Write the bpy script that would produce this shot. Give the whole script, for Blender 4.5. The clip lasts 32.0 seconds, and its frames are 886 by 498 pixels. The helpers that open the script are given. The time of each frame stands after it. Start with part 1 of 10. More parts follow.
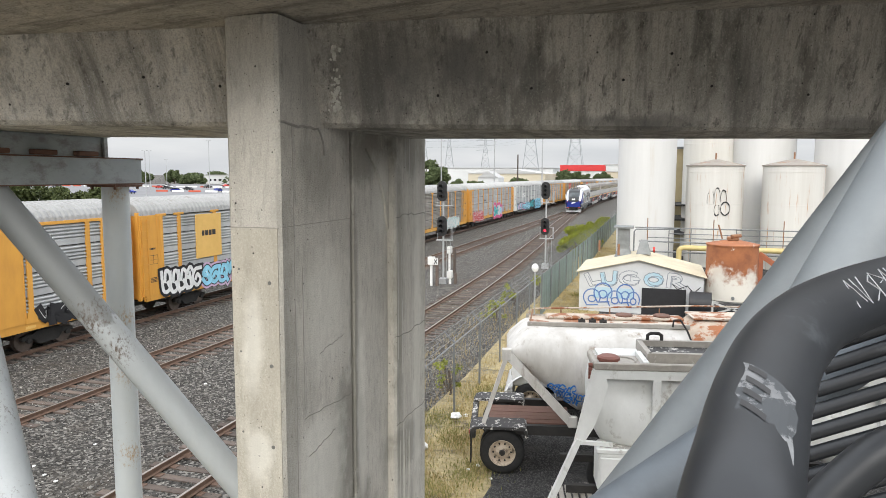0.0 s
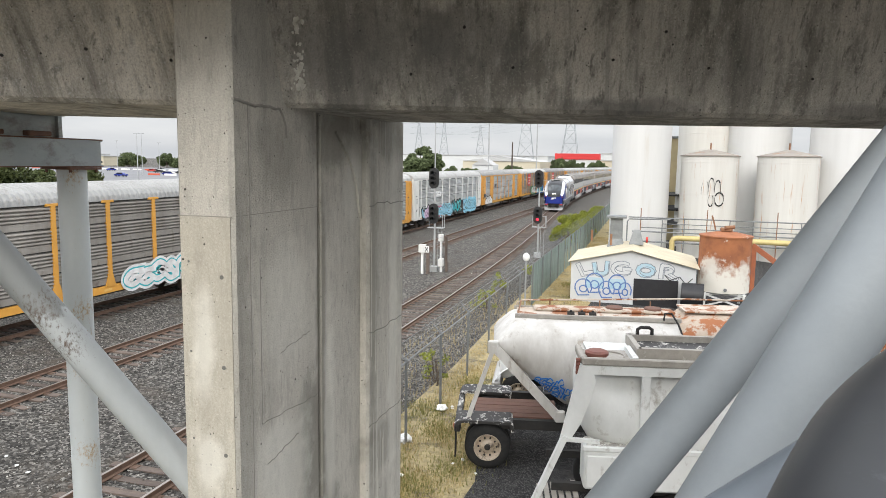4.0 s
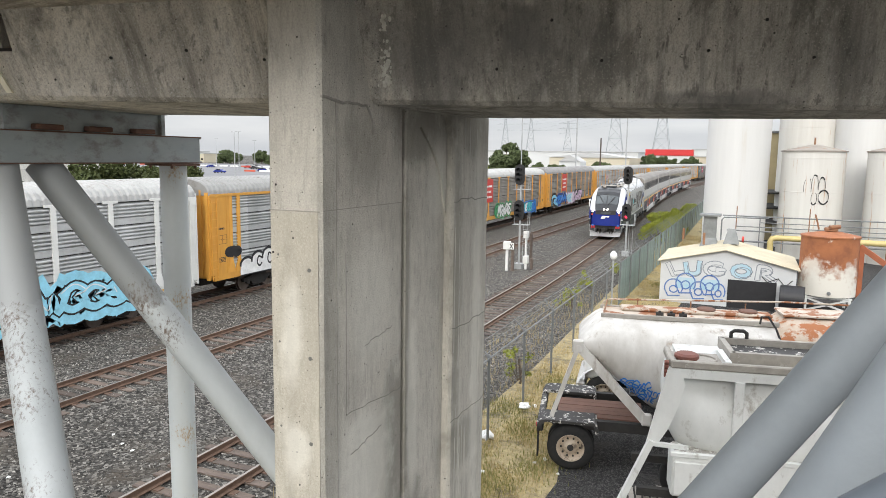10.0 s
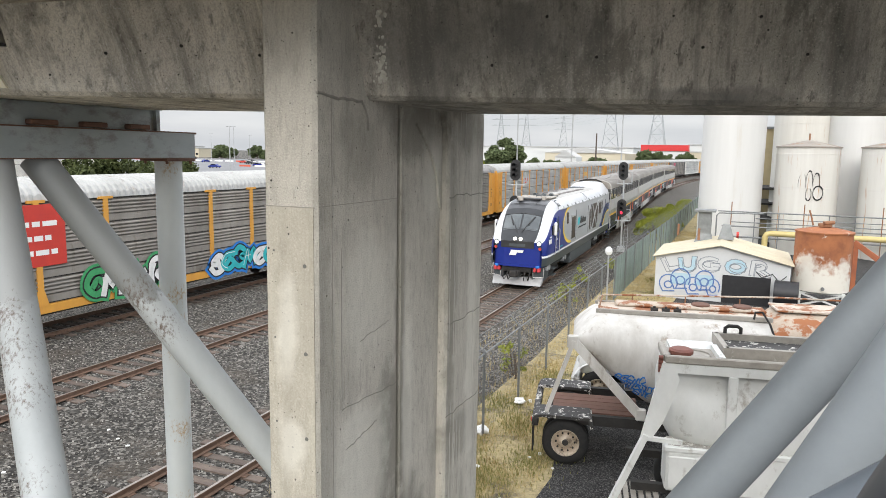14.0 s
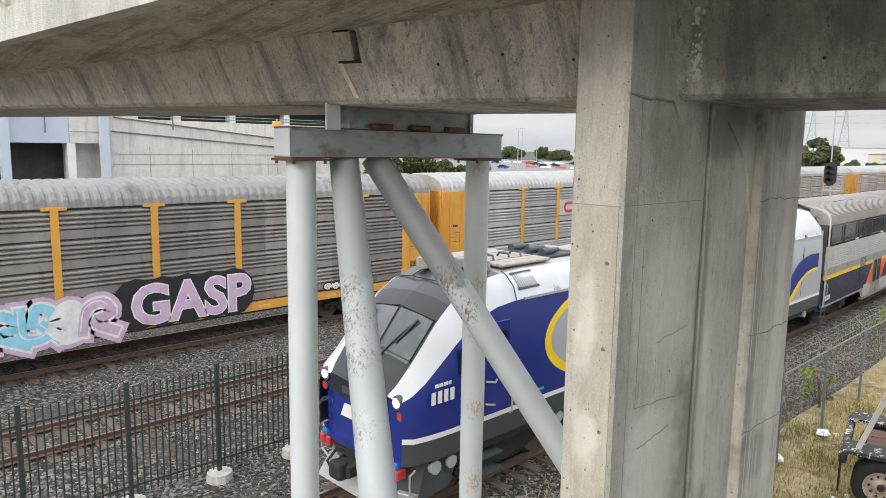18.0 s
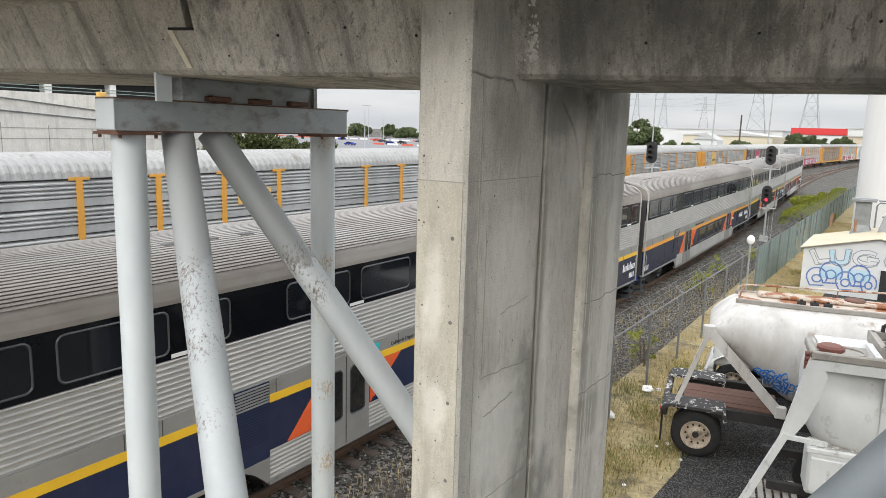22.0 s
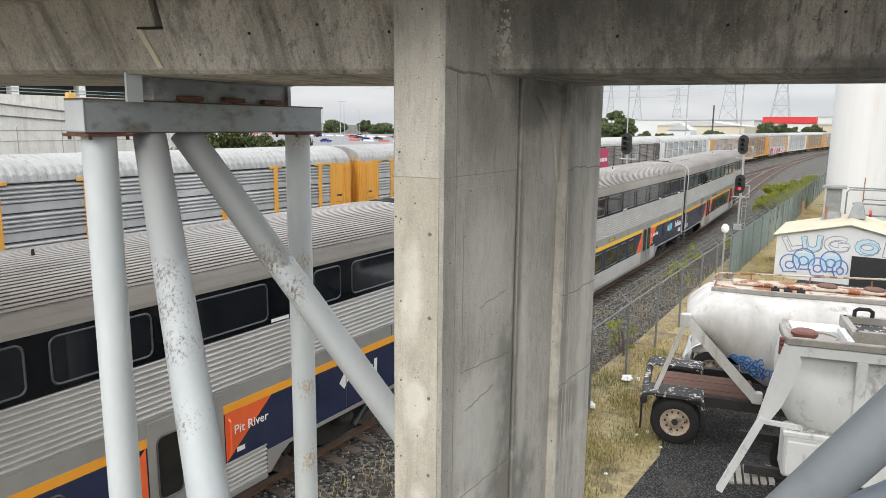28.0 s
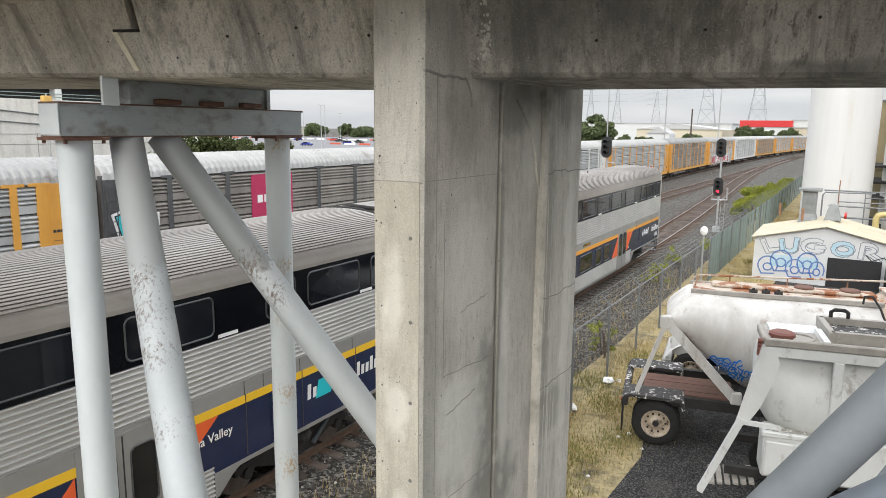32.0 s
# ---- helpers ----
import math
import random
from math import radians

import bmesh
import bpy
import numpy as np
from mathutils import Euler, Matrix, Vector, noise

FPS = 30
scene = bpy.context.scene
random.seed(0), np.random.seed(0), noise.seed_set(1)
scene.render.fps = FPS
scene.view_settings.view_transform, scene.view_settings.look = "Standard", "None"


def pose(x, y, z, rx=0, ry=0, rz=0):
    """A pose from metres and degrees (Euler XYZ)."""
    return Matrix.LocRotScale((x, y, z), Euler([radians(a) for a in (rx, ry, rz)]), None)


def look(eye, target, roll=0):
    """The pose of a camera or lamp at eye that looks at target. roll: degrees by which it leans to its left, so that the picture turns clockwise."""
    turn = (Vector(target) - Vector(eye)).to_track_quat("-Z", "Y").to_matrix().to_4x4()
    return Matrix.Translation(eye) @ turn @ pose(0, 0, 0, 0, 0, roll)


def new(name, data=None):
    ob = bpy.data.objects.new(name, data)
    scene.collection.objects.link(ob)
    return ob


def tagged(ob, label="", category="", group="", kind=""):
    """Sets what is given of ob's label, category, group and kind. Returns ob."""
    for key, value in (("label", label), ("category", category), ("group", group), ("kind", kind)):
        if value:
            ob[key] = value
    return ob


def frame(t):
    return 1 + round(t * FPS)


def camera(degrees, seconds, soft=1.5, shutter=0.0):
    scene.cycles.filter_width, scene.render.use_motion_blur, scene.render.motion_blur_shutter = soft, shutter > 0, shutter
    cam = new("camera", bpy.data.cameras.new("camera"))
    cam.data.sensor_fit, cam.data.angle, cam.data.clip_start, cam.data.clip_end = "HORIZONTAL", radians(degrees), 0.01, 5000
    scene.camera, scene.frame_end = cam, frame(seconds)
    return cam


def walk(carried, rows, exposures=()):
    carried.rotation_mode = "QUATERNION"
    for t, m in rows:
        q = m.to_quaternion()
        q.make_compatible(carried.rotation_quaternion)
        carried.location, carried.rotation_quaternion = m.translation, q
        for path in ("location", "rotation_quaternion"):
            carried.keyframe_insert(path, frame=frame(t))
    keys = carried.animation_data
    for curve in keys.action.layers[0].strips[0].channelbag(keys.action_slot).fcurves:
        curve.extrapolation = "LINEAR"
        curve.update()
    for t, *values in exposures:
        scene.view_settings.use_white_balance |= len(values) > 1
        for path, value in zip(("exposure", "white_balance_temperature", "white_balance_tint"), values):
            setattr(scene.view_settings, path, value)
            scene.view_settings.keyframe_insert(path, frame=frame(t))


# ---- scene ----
cam = camera(64.8, 32.0, 0.85)
METRES, EYE, TILT, LEAN, TURN = 2.0, 6.85, 0.0, 0.0, 15.3
PATH = [
    (0, (0.055, 1.369, 6.94), (-0.528, 3.27, 6.729), 0.2),
    (0.5, (0.053, 1.434, 6.933), (-0.534, 3.335, 6.726), 0.3),
    (1, (0.059, 1.512, 6.936), (-0.523, 3.414, 6.724), 0.7),
    (1.5, (0.048, 1.63, 6.929), (-0.517, 3.536, 6.704), 1.3),
    (2, (0.057, 1.779, 6.928), (-0.479, 3.69, 6.683), 1.6),
    (2.5, (0.071, 1.854, 6.936), (-0.44, 3.771, 6.683), 1.5),
    (4.5, (0.084, 1.869, 6.936), (-0.514, 3.762, 6.689), 0.8),
    (5, (0.085, 1.874, 6.939), (-0.549, 3.754, 6.689), 0.8),
    (5.5, (0.09, 1.888, 6.943), (-0.582, 3.754, 6.688), 0.6),
    (6, (0.095, 1.898, 6.952), (-0.608, 3.753, 6.698), 0.2),
    (6.5, (0.093, 1.884, 6.938), (-0.633, 3.731, 6.689), -0.3),
    (7, (0.095, 1.878, 6.941), (-0.653, 3.717, 6.697), -0.2),
    (7.5, (0.076, 1.899, 6.936), (-0.695, 3.729, 6.699), 0.1),
    (8, (0.078, 1.9, 6.938), (-0.709, 3.724, 6.706), 0.4),
    (8.5, (0.083, 1.897, 6.937), (-0.714, 3.716, 6.702), 0.5),
    (9, (0.082, 1.893, 6.928), (-0.725, 3.707, 6.684), 0.6),
    (9.5, (0.076, 1.903, 6.925), (-0.729, 3.716, 6.671), 0.7),
    (10, (0.086, 1.896, 6.93), (-0.706, 3.714, 6.669), 0.8),
    (10.5, (0.081, 1.899, 6.932), (-0.7, 3.722, 6.672), 0.8),
    (11, (0.082, 1.898, 6.928), (-0.695, 3.723, 6.672), 0.8),
    (11.5, (0.082, 1.897, 6.932), (-0.696, 3.722, 6.678), 0.8),
    (12, (0.079, 1.891, 6.93), (-0.702, 3.715, 6.677), 0.9),
    (12.5, (0.088, 1.891, 6.935), (-0.693, 3.714, 6.678), 0.8),
    (13, (0.087, 1.901, 6.937), (-0.689, 3.725, 6.67), 0.8),
    (13.5, (0.09, 1.89, 6.937), (-0.682, 3.714, 6.663), 0.9),
    (15.5, (0.107, 1.855, 6.936), (-0.768, 3.633, 6.662), 0.9),
    (16, (0.095, 1.792, 6.932), (-0.839, 3.538, 6.65), 1.1),
    (16.5, (0.088, 1.715, 6.931), (-0.931, 3.413, 6.651), 1.3),
    (17, (0.067, 1.673, 6.927), (-1.084, 3.286, 6.655), 1.4),
    (17.5, (0.043, 1.647, 6.925), (-1.265, 3.136, 6.652), 1.3),
    (18, (0.048, 1.645, 6.925), (-1.377, 3.02, 6.642), 0.9),
    (18.5, (0.038, 1.662, 6.923), (-1.43, 2.985, 6.619), 0.6),
    (19, (0.045, 1.664, 6.928), (-1.409, 2.998, 6.606), 0.7),
    (19.5, (0.047, 1.668, 6.918), (-1.348, 3.063, 6.594), 0.7),
    (20, (0.047, 1.645, 6.92), (-1.251, 3.132, 6.596), 1.0),
    (20.5, (0.035, 1.658, 6.924), (-1.169, 3.222, 6.6), 1.2),
    (21, (0.059, 1.647, 6.919), (-1.08, 3.259, 6.596), 1.5),
    (21.5, (0.061, 1.668, 6.922), (-1.047, 3.3, 6.593), 1.7),
    (22, (0.037, 1.683, 6.916), (-1.051, 3.326, 6.579), 1.6),
    (22.5, (0.049, 1.68, 6.915), (-1.012, 3.339, 6.569), 1.3),
    (23, (0.044, 1.682, 6.923), (-0.989, 3.359, 6.577), 1.3),
    (23.5, (0.049, 1.681, 6.923), (-0.97, 3.366, 6.578), 1.4),
    (24, (0.052, 1.679, 6.924), (-0.962, 3.368, 6.578), 1.3),
    (24.5, (0.052, 1.69, 6.928), (-0.955, 3.382, 6.576), 1.4),
    (25, (0.057, 1.677, 6.918), (-0.944, 3.371, 6.561), 1.3),
    (25.5, (0.058, 1.68, 6.921), (-0.949, 3.369, 6.556), 1.4),
    (27.5, (0.055, 1.683, 6.928), (-0.992, 3.349, 6.571), 0.8),
    (28, (0.05, 1.679, 6.923), (-0.986, 3.354, 6.573), 0.6),
    (28.5, (0.052, 1.677, 6.922), (-0.978, 3.356, 6.577), 0.7),
    (29, (0.048, 1.688, 6.925), (-0.98, 3.368, 6.581), 0.8),
    (29.5, (0.058, 1.672, 6.926), (-0.964, 3.355, 6.577), 0.8),
    (30, (0.058, 1.672, 6.928), (-0.953, 3.361, 6.573), 0.7),
    (30.5, (0.056, 1.678, 6.929), (-0.943, 3.374, 6.57), 0.5),
    (31, (0.056, 1.681, 6.927), (-0.936, 3.381, 6.571), 0.5),
    (31.5, (0.055, 1.684, 6.922), (-0.937, 3.386, 6.574), 0.5),
    (32, (0.049, 1.694, 6.926), (-0.943, 3.397, 6.586), 0.6),
]
walk(cam, [(t, look(eye, target, roll)) for t, eye, target, roll in PATH])


# ---- world and light ----
world = bpy.data.worlds.new("overcast_sky")
scene.world = world
world.use_nodes = True
wn, wl = world.node_tree.nodes, world.node_tree.links
wn.clear()
w_out = wn.new("ShaderNodeOutputWorld")
w_bg = wn.new("ShaderNodeBackground")
w_sky = wn.new("ShaderNodeTexSky")
w_sky.sky_type, w_sky.sun_disc = "NISHITA", False
w_sky.sun_elevation, w_sky.sun_rotation = radians(30), radians(170)
w_sky.air_density, w_sky.dust_density = 1.0, 2.0
w_dim = wn.new("ShaderNodeMixRGB")
w_dim.blend_type = "MULTIPLY"
w_dim.inputs["Fac"].default_value = 1.0
w_dim.inputs["Color2"].default_value = (0.1, 0.1, 0.1, 1)
w_co = wn.new("ShaderNodeTexCoord")
w_map = wn.new("ShaderNodeMapping")
w_map.inputs["Scale"].default_value = (1.6, 1.6, 9.0)
w_noise = wn.new("ShaderNodeTexNoise")
w_noise.inputs["Scale"].default_value = 2.2
w_noise.inputs["Detail"].default_value = 6.0
w_ramp = wn.new("ShaderNodeValToRGB")
w_ramp.color_ramp.elements[0].position, w_ramp.color_ramp.elements[0].color = 0.30, (0.66, 0.69, 0.74, 1)
w_ramp.color_ramp.elements[1].position, w_ramp.color_ramp.elements[1].color = 0.68, (0.93, 0.94, 0.96, 1)
w_mix = wn.new("ShaderNodeMixRGB")
w_mix.inputs["Fac"].default_value = 0.85
wl.new(w_co.outputs["Generated"], w_map.inputs["Vector"])
wl.new(w_map.outputs["Vector"], w_noise.inputs["Vector"])
wl.new(w_noise.outputs["Fac"], w_ramp.inputs["Fac"])
wl.new(w_sky.outputs["Color"], w_dim.inputs["Color1"])
wl.new(w_dim.outputs["Color"], w_mix.inputs["Color1"])
wl.new(w_ramp.outputs["Color"], w_mix.inputs["Color2"])
wl.new(w_mix.outputs["Color"], w_bg.inputs["Color"])
# an overcast sky is brightest overhead
w_sep = wn.new("ShaderNodeSeparateXYZ")
wl.new(w_co.outputs["Generated"], w_sep.inputs["Vector"])
w_rise = wn.new("ShaderNodeMapRange")
w_rise.inputs["From Min"].default_value, w_rise.inputs["From Max"].default_value = 0.11, 0.5
w_rise.inputs["To Min"].default_value, w_rise.inputs["To Max"].default_value = 0.92, 2.7
wl.new(w_sep.outputs["Z"], w_rise.inputs["Value"])
wl.new(w_rise.outputs["Result"], w_bg.inputs["Strength"])
wl.new(w_bg.outputs["Background"], w_out.inputs["Surface"])

sun = new("sun", bpy.data.lights.new("sun", "SUN"))
sun.data.energy, sun.data.angle, sun.data.color = 1.65, radians(30), (1.0, 0.965, 0.90)
sun.matrix_world = look((14, -76, 46), (0, 0, 0))
scene.view_settings.exposure = 0.10


# ---- materials ----
def mat(name, c1, c2=None, scale=3.0, rough=0.7, metal=0.0, bump=0.0, bscale=40.0, stain=None, stain_scale=1.0,
        stain_at=0.6, stretch=(1, 1, 1), soft=0.12, spec=0.5, vary=0.0, coord="Object"):
    """A paint, stone or metal: two tones mixed by a noise, stains of a third tone, a fine relief."""
    m = bpy.data.materials.new(name)
    m.use_nodes = True
    n, l = m.node_tree.nodes, m.node_tree.links
    b = n["Principled BSDF"]
    b.inputs["Roughness"].default_value = rough
    b.inputs["Metallic"].default_value = metal
    b.inputs["Specular IOR Level"].default_value = spec
    tc = n.new("ShaderNodeTexCoord")
    mp = n.new("ShaderNodeMapping")
    mp.inputs["Scale"].default_value = stretch
    l.new(tc.outputs[coord], mp.inputs["Vector"])
    vec = mp.outputs["Vector"]
    no = n.new("ShaderNodeTexNoise")
    no.inputs["Scale"].default_value, no.inputs["Detail"].default_value = scale, 8.0
    no.inputs["Roughness"].default_value = 0.65
    l.new(vec, no.inputs["Vector"])
    mx = n.new("ShaderNodeMixRGB")
    mx.inputs["Color1"].default_value, mx.inputs["Color2"].default_value = (*c1, 1), (*(c2 or c1), 1)
    rp = n.new("ShaderNodeValToRGB")
    rp.color_ramp.elements[0].position, rp.color_ramp.elements[1].position = 0.36, 0.66
    l.new(no.outputs["Fac"], rp.inputs["Fac"])
    l.new(rp.outputs["Color"], mx.inputs["Fac"])
    colour = mx.outputs["Color"]
    if stain:
        ns = n.new("ShaderNodeTexNoise")
        ns.inputs["Scale"].default_value, ns.inputs["Detail"].default_value = stain_scale, 10.0
        ns.inputs["Roughness"].default_value = 0.7
        l.new(vec, ns.inputs["Vector"])
        rs = n.new("ShaderNodeValToRGB")
        rs.color_ramp.elements[0].position, rs.color_ramp.elements[1].position = stain_at, stain_at + soft
        l.new(ns.outputs["Fac"], rs.inputs["Fac"])
        ms = n.new("ShaderNodeMixRGB")
        ms.inputs["Color2"].default_value = (*stain, 1)
        l.new(rs.outputs["Color"], ms.inputs["Fac"])
        l.new(colour, ms.inputs["Color1"])
        colour = ms.outputs["Color"]
    if vary:
        oi = n.new("ShaderNodeObjectInfo")
        hv = n.new("ShaderNodeHueSaturation")
        mr = n.new("ShaderNodeMapRange")
        mr.inputs["To Min"].default_value, mr.inputs["To Max"].default_value = 1 - vary, 1 + vary
        l.new(oi.outputs["Random"], mr.inputs["Value"])
        l.new(mr.outputs["Result"], hv.inputs["Value"])
        l.new(colour, hv.inputs["Color"])
        colour = hv.outputs["Color"]
    l.new(colour, b.inputs["Base Color"])
    if bump:
        nb = n.new("ShaderNodeTexNoise")
        nb.inputs["Scale"].default_value, nb.inputs["Detail"].default_value = bscale, 5.0
        l.new(tc.outputs[coord], nb.inputs["Vector"])
        bp = n.new("ShaderNodeBump")
        bp.inputs["Strength"].default_value, bp.inputs["Distance"].default_value = bump, 0.02
        l.new(nb.outputs["Fac"], bp.inputs["Height"])
        l.new(bp.outputs["Normal"], b.inputs["Normal"])
    return m


def concrete(name, c1, c2, dark, streak=(7, 7, 0.7), hole=True, s_at=0.55, fine=0.6, rough_=0.5, relief=0.5):
    """Cast concrete: mottled and grainy, with water streaks down the face, pale bloom and small air holes."""
    m = mat(name, c1, c2, 1.7, 0.9, bump=relief, bscale=70, spec=0.2)
    n, l = m.node_tree.nodes, m.node_tree.links
    b = n["Principled BSDF"]
    colour = b.inputs["Base Color"].links[0].from_socket
    tc = n.new("ShaderNodeTexCoord")
    pale = tuple(min(0.8, v * 1.3) for v in c1)
    deep = tuple(v * 0.55 for v in dark)
    for scl, at, amount, wide, tone in ((streak, s_at, 0.85, 0.10, dark), ((0.9, 0.9, 0.9), 0.55, 0.5, 0.16, dark), ((3.4, 3.4, 1.1), 0.55, rough_, 0.06, dark), ((22, 22, 5), 0.56, 0.5, 0.1, dark),
                                        ((4.5, 4.5, 0.8), 0.60, 0.45, 0.12, pale), ((13, 13, 3.2), 0.60, rough_, 0.05, deep), ((70, 70, 60), 0.52, 0.4, 0.10, dark), ((60, 60, 60), 0.58, 0.45, 0.08, pale),
                                        ((streak[0] * 2.6, streak[1] * 2.6, streak[2] * 0.8), 0.56, fine, 0.08, dark), ((210, 210, 210), 0.50, 0.35, 0.15, deep)):
        mp = n.new("ShaderNodeMapping")
        mp.inputs["Scale"].default_value = scl
        mp.inputs["Location"].default_value = (scl[0] * 0.37, scl[2] * 1.3, at * 9)
        no = n.new("ShaderNodeTexNoise")
        no.inputs["Scale"].default_value, no.inputs["Detail"].default_value = 1.0, 10.0
        no.inputs["Roughness"].default_value = 0.68
        rp = n.new("ShaderNodeValToRGB")
        rp.color_ramp.elements[0].position, rp.color_ramp.elements[1].position = at - 0.04, at + wide
        rp.color_ramp.elements[1].color = (amount, amount, amount, 1)
        mx = n.new("ShaderNodeMixRGB")
        mx.inputs["Color2"].default_value = (*tone, 1)
        l.new(tc.outputs["Object"], mp.inputs["Vector"])
        l.new(mp.outputs["Vector"], no.inputs["Vector"])
        l.new(no.outputs["Fac"], rp.inputs["Fac"])
        l.new(rp.outputs["Color"], mx.inputs["Fac"])
        l.new(colour, mx.inputs["Color1"])
        colour = mx.outputs["Color"]
    if hole:
      for pore, big in ((9.0, 0.085), (26.0, 0.13)):
        vo = n.new("ShaderNodeTexVoronoi")
        vo.inputs["Scale"].default_value = pore
        l.new(tc.outputs["Object"], vo.inputs["Vector"])
        wn_ = n.new("ShaderNodeTexWhiteNoise")
        l.new(vo.outputs["Position"], wn_.inputs["Vector"])
        th = n.new("ShaderNodeMath")
        th.operation = "MULTIPLY"
        th.inputs[1].default_value = big
        l.new(wn_.outputs["Value"], th.inputs[0])
        ls = n.new("ShaderNodeMath")
        ls.operation = "LESS_THAN"
        l.new(vo.outputs["Distance"], ls.inputs[0])
        l.new(th.outputs["Value"], ls.inputs[1])
        mh = n.new("ShaderNodeMixRGB")
        mh.inputs["Color2"].default_value = (0.05, 0.047, 0.042, 1)
        l.new(ls.outputs["Value"], mh.inputs["Fac"])
        l.new(colour, mh.inputs["Color1"])
        colour = mh.outputs["Color"]
    l.new(colour, b.inputs["Base Color"])
    return m


def gravel(name, tones, scale=16.0, dirt=(0.16, 0.145, 0.125), dirt_at=0.56, bump=0.9):
    """Loose stones: a cell for each stone, with tone and relief of its own, and patches of fine dirt."""
    m = bpy.data.materials.new(name)
    m.use_nodes = True
    n, l = m.node_tree.nodes, m.node_tree.links
    b = n["Principled BSDF"]
    b.inputs["Roughness"].default_value = 0.92
    b.inputs["Specular IOR Level"].default_value = 0.2
    tc = n.new("ShaderNodeTexCoord")
    vo = n.new("ShaderNodeTexVoronoi")
    vo.inputs["Scale"].default_value = scale
    l.new(tc.outputs["Object"], vo.inputs["Vector"])
    wh = n.new("ShaderNodeTexWhiteNoise")
    l.new(vo.outputs["Position"], wh.inputs["Vector"])
    rp = n.new("ShaderNodeValToRGB")
    rp.color_ramp.elements[0].color, rp.color_ramp.elements[1].color = (*tones[0], 1), (*tones[2], 1)
    rp.color_ramp.elements[1].position = 0.97
    e = rp.color_ramp.elements.new(0.6)
    e.color = (*tones[1], 1)
    l.new(wh.outputs["Value"], rp.inputs["Fac"])
    no = n.new("ShaderNodeTexNoise")
    no.inputs["Scale"].default_value, no.inputs["Detail"].default_value = 0.55, 9.0
    l.new(tc.outputs["Object"], no.inputs["Vector"])
    r2 = n.new("ShaderNodeValToRGB")
    r2.color_ramp.elements[0].position, r2.color_ramp.elements[1].position = dirt_at, dirt_at + 0.16
    r2.color_ramp.elements[1].color = (0.8, 0.8, 0.8, 1)
    l.new(no.outputs["Fac"], r2.inputs["Fac"])
    mx = n.new("ShaderNodeMixRGB")
    mx.inputs["Color2"].default_value = (*dirt, 1)
    l.new(r2.outputs["Color"], mx.inputs["Fac"])
    l.new(rp.outputs["Color"], mx.inputs["Color1"])
    l.new(mx.outputs["Color"], b.inputs["Base Color"])
    bp = n.new("ShaderNodeBump")
    bp.inputs["Strength"].default_value, bp.inputs["Distance"].default_value = bump, 0.05
    bp.invert = True
    l.new(vo.outputs["Distance"], bp.inputs["Height"])
    l.new(bp.outputs["Normal"], b.inputs["Normal"])
    return m


def glow(name, c, strength):
    m = bpy.data.materials.new(name)
    m.use_nodes = True
    b = m.node_tree.nodes["Principled BSDF"]
    b.inputs["Base Color"].default_value = (*c, 1)
    b.inputs["Emission Color"].default_value = (*c, 1)
    b.inputs["Emission Strength"].default_value = strength
    return m


def spotted(m, spots):
    """Dark, damp or chalky patches with ragged edges round some points: (place, radius, colour, strength)."""
    n, l = m.node_tree.nodes, m.node_tree.links
    b = n["Principled BSDF"]
    colour = b.inputs["Base Color"].links[0].from_socket
    tc = n.new("ShaderNodeTexCoord")
    no = n.new("ShaderNodeTexNoise")
    no.inputs["Scale"].default_value, no.inputs["Detail"].default_value, no.inputs["Roughness"].default_value = 3.2, 9.0, 0.62
    l.new(tc.outputs["Object"], no.inputs["Vector"])
    for place, r, c, strength in spots:
        sb = n.new("ShaderNodeVectorMath")
        sb.operation = "SUBTRACT"
        sb.inputs[1].default_value = place
        l.new(tc.outputs["Object"], sb.inputs[0])
        sc = n.new("ShaderNodeVectorMath")
        sc.operation = "MULTIPLY"
        sc.inputs[1].default_value = (1 / r[0], 1 / r[1], 1 / r[2])
        l.new(sb.outputs["Vector"], sc.inputs[0])
        ln = n.new("ShaderNodeVectorMath")
        ln.operation = "LENGTH"
        l.new(sc.outputs["Vector"], ln.inputs[0])
        ad = n.new("ShaderNodeMath")
        ad.operation = "MULTIPLY_ADD"
        ad.inputs[1].default_value, ad.inputs[2].default_value = 1.9, -0.95
        l.new(no.outputs["Fac"], ad.inputs[0])
        sm = n.new("ShaderNodeMath")
        sm.operation = "ADD"
        l.new(ad.outputs["Value"], sm.inputs[0])
        l.new(ln.outputs["Value"], sm.inputs[1])
        mr = n.new("ShaderNodeMapRange")
        mr.inputs["From Min"].default_value, mr.inputs["From Max"].default_value = 0.55, 1.1
        mr.inputs["To Min"].default_value, mr.inputs["To Max"].default_value = strength, 0.0
        l.new(sm.outputs["Value"], mr.inputs["Value"])
        mx = n.new("ShaderNodeMixRGB")
        mx.inputs["Color2"].default_value = (*c, 1)
        l.new(mr.outputs["Result"], mx.inputs["Fac"])
        l.new(colour, mx.inputs["Color1"])
        colour = mx.outputs["Color"]
    l.new(colour, b.inputs["Base Color"])
    return m


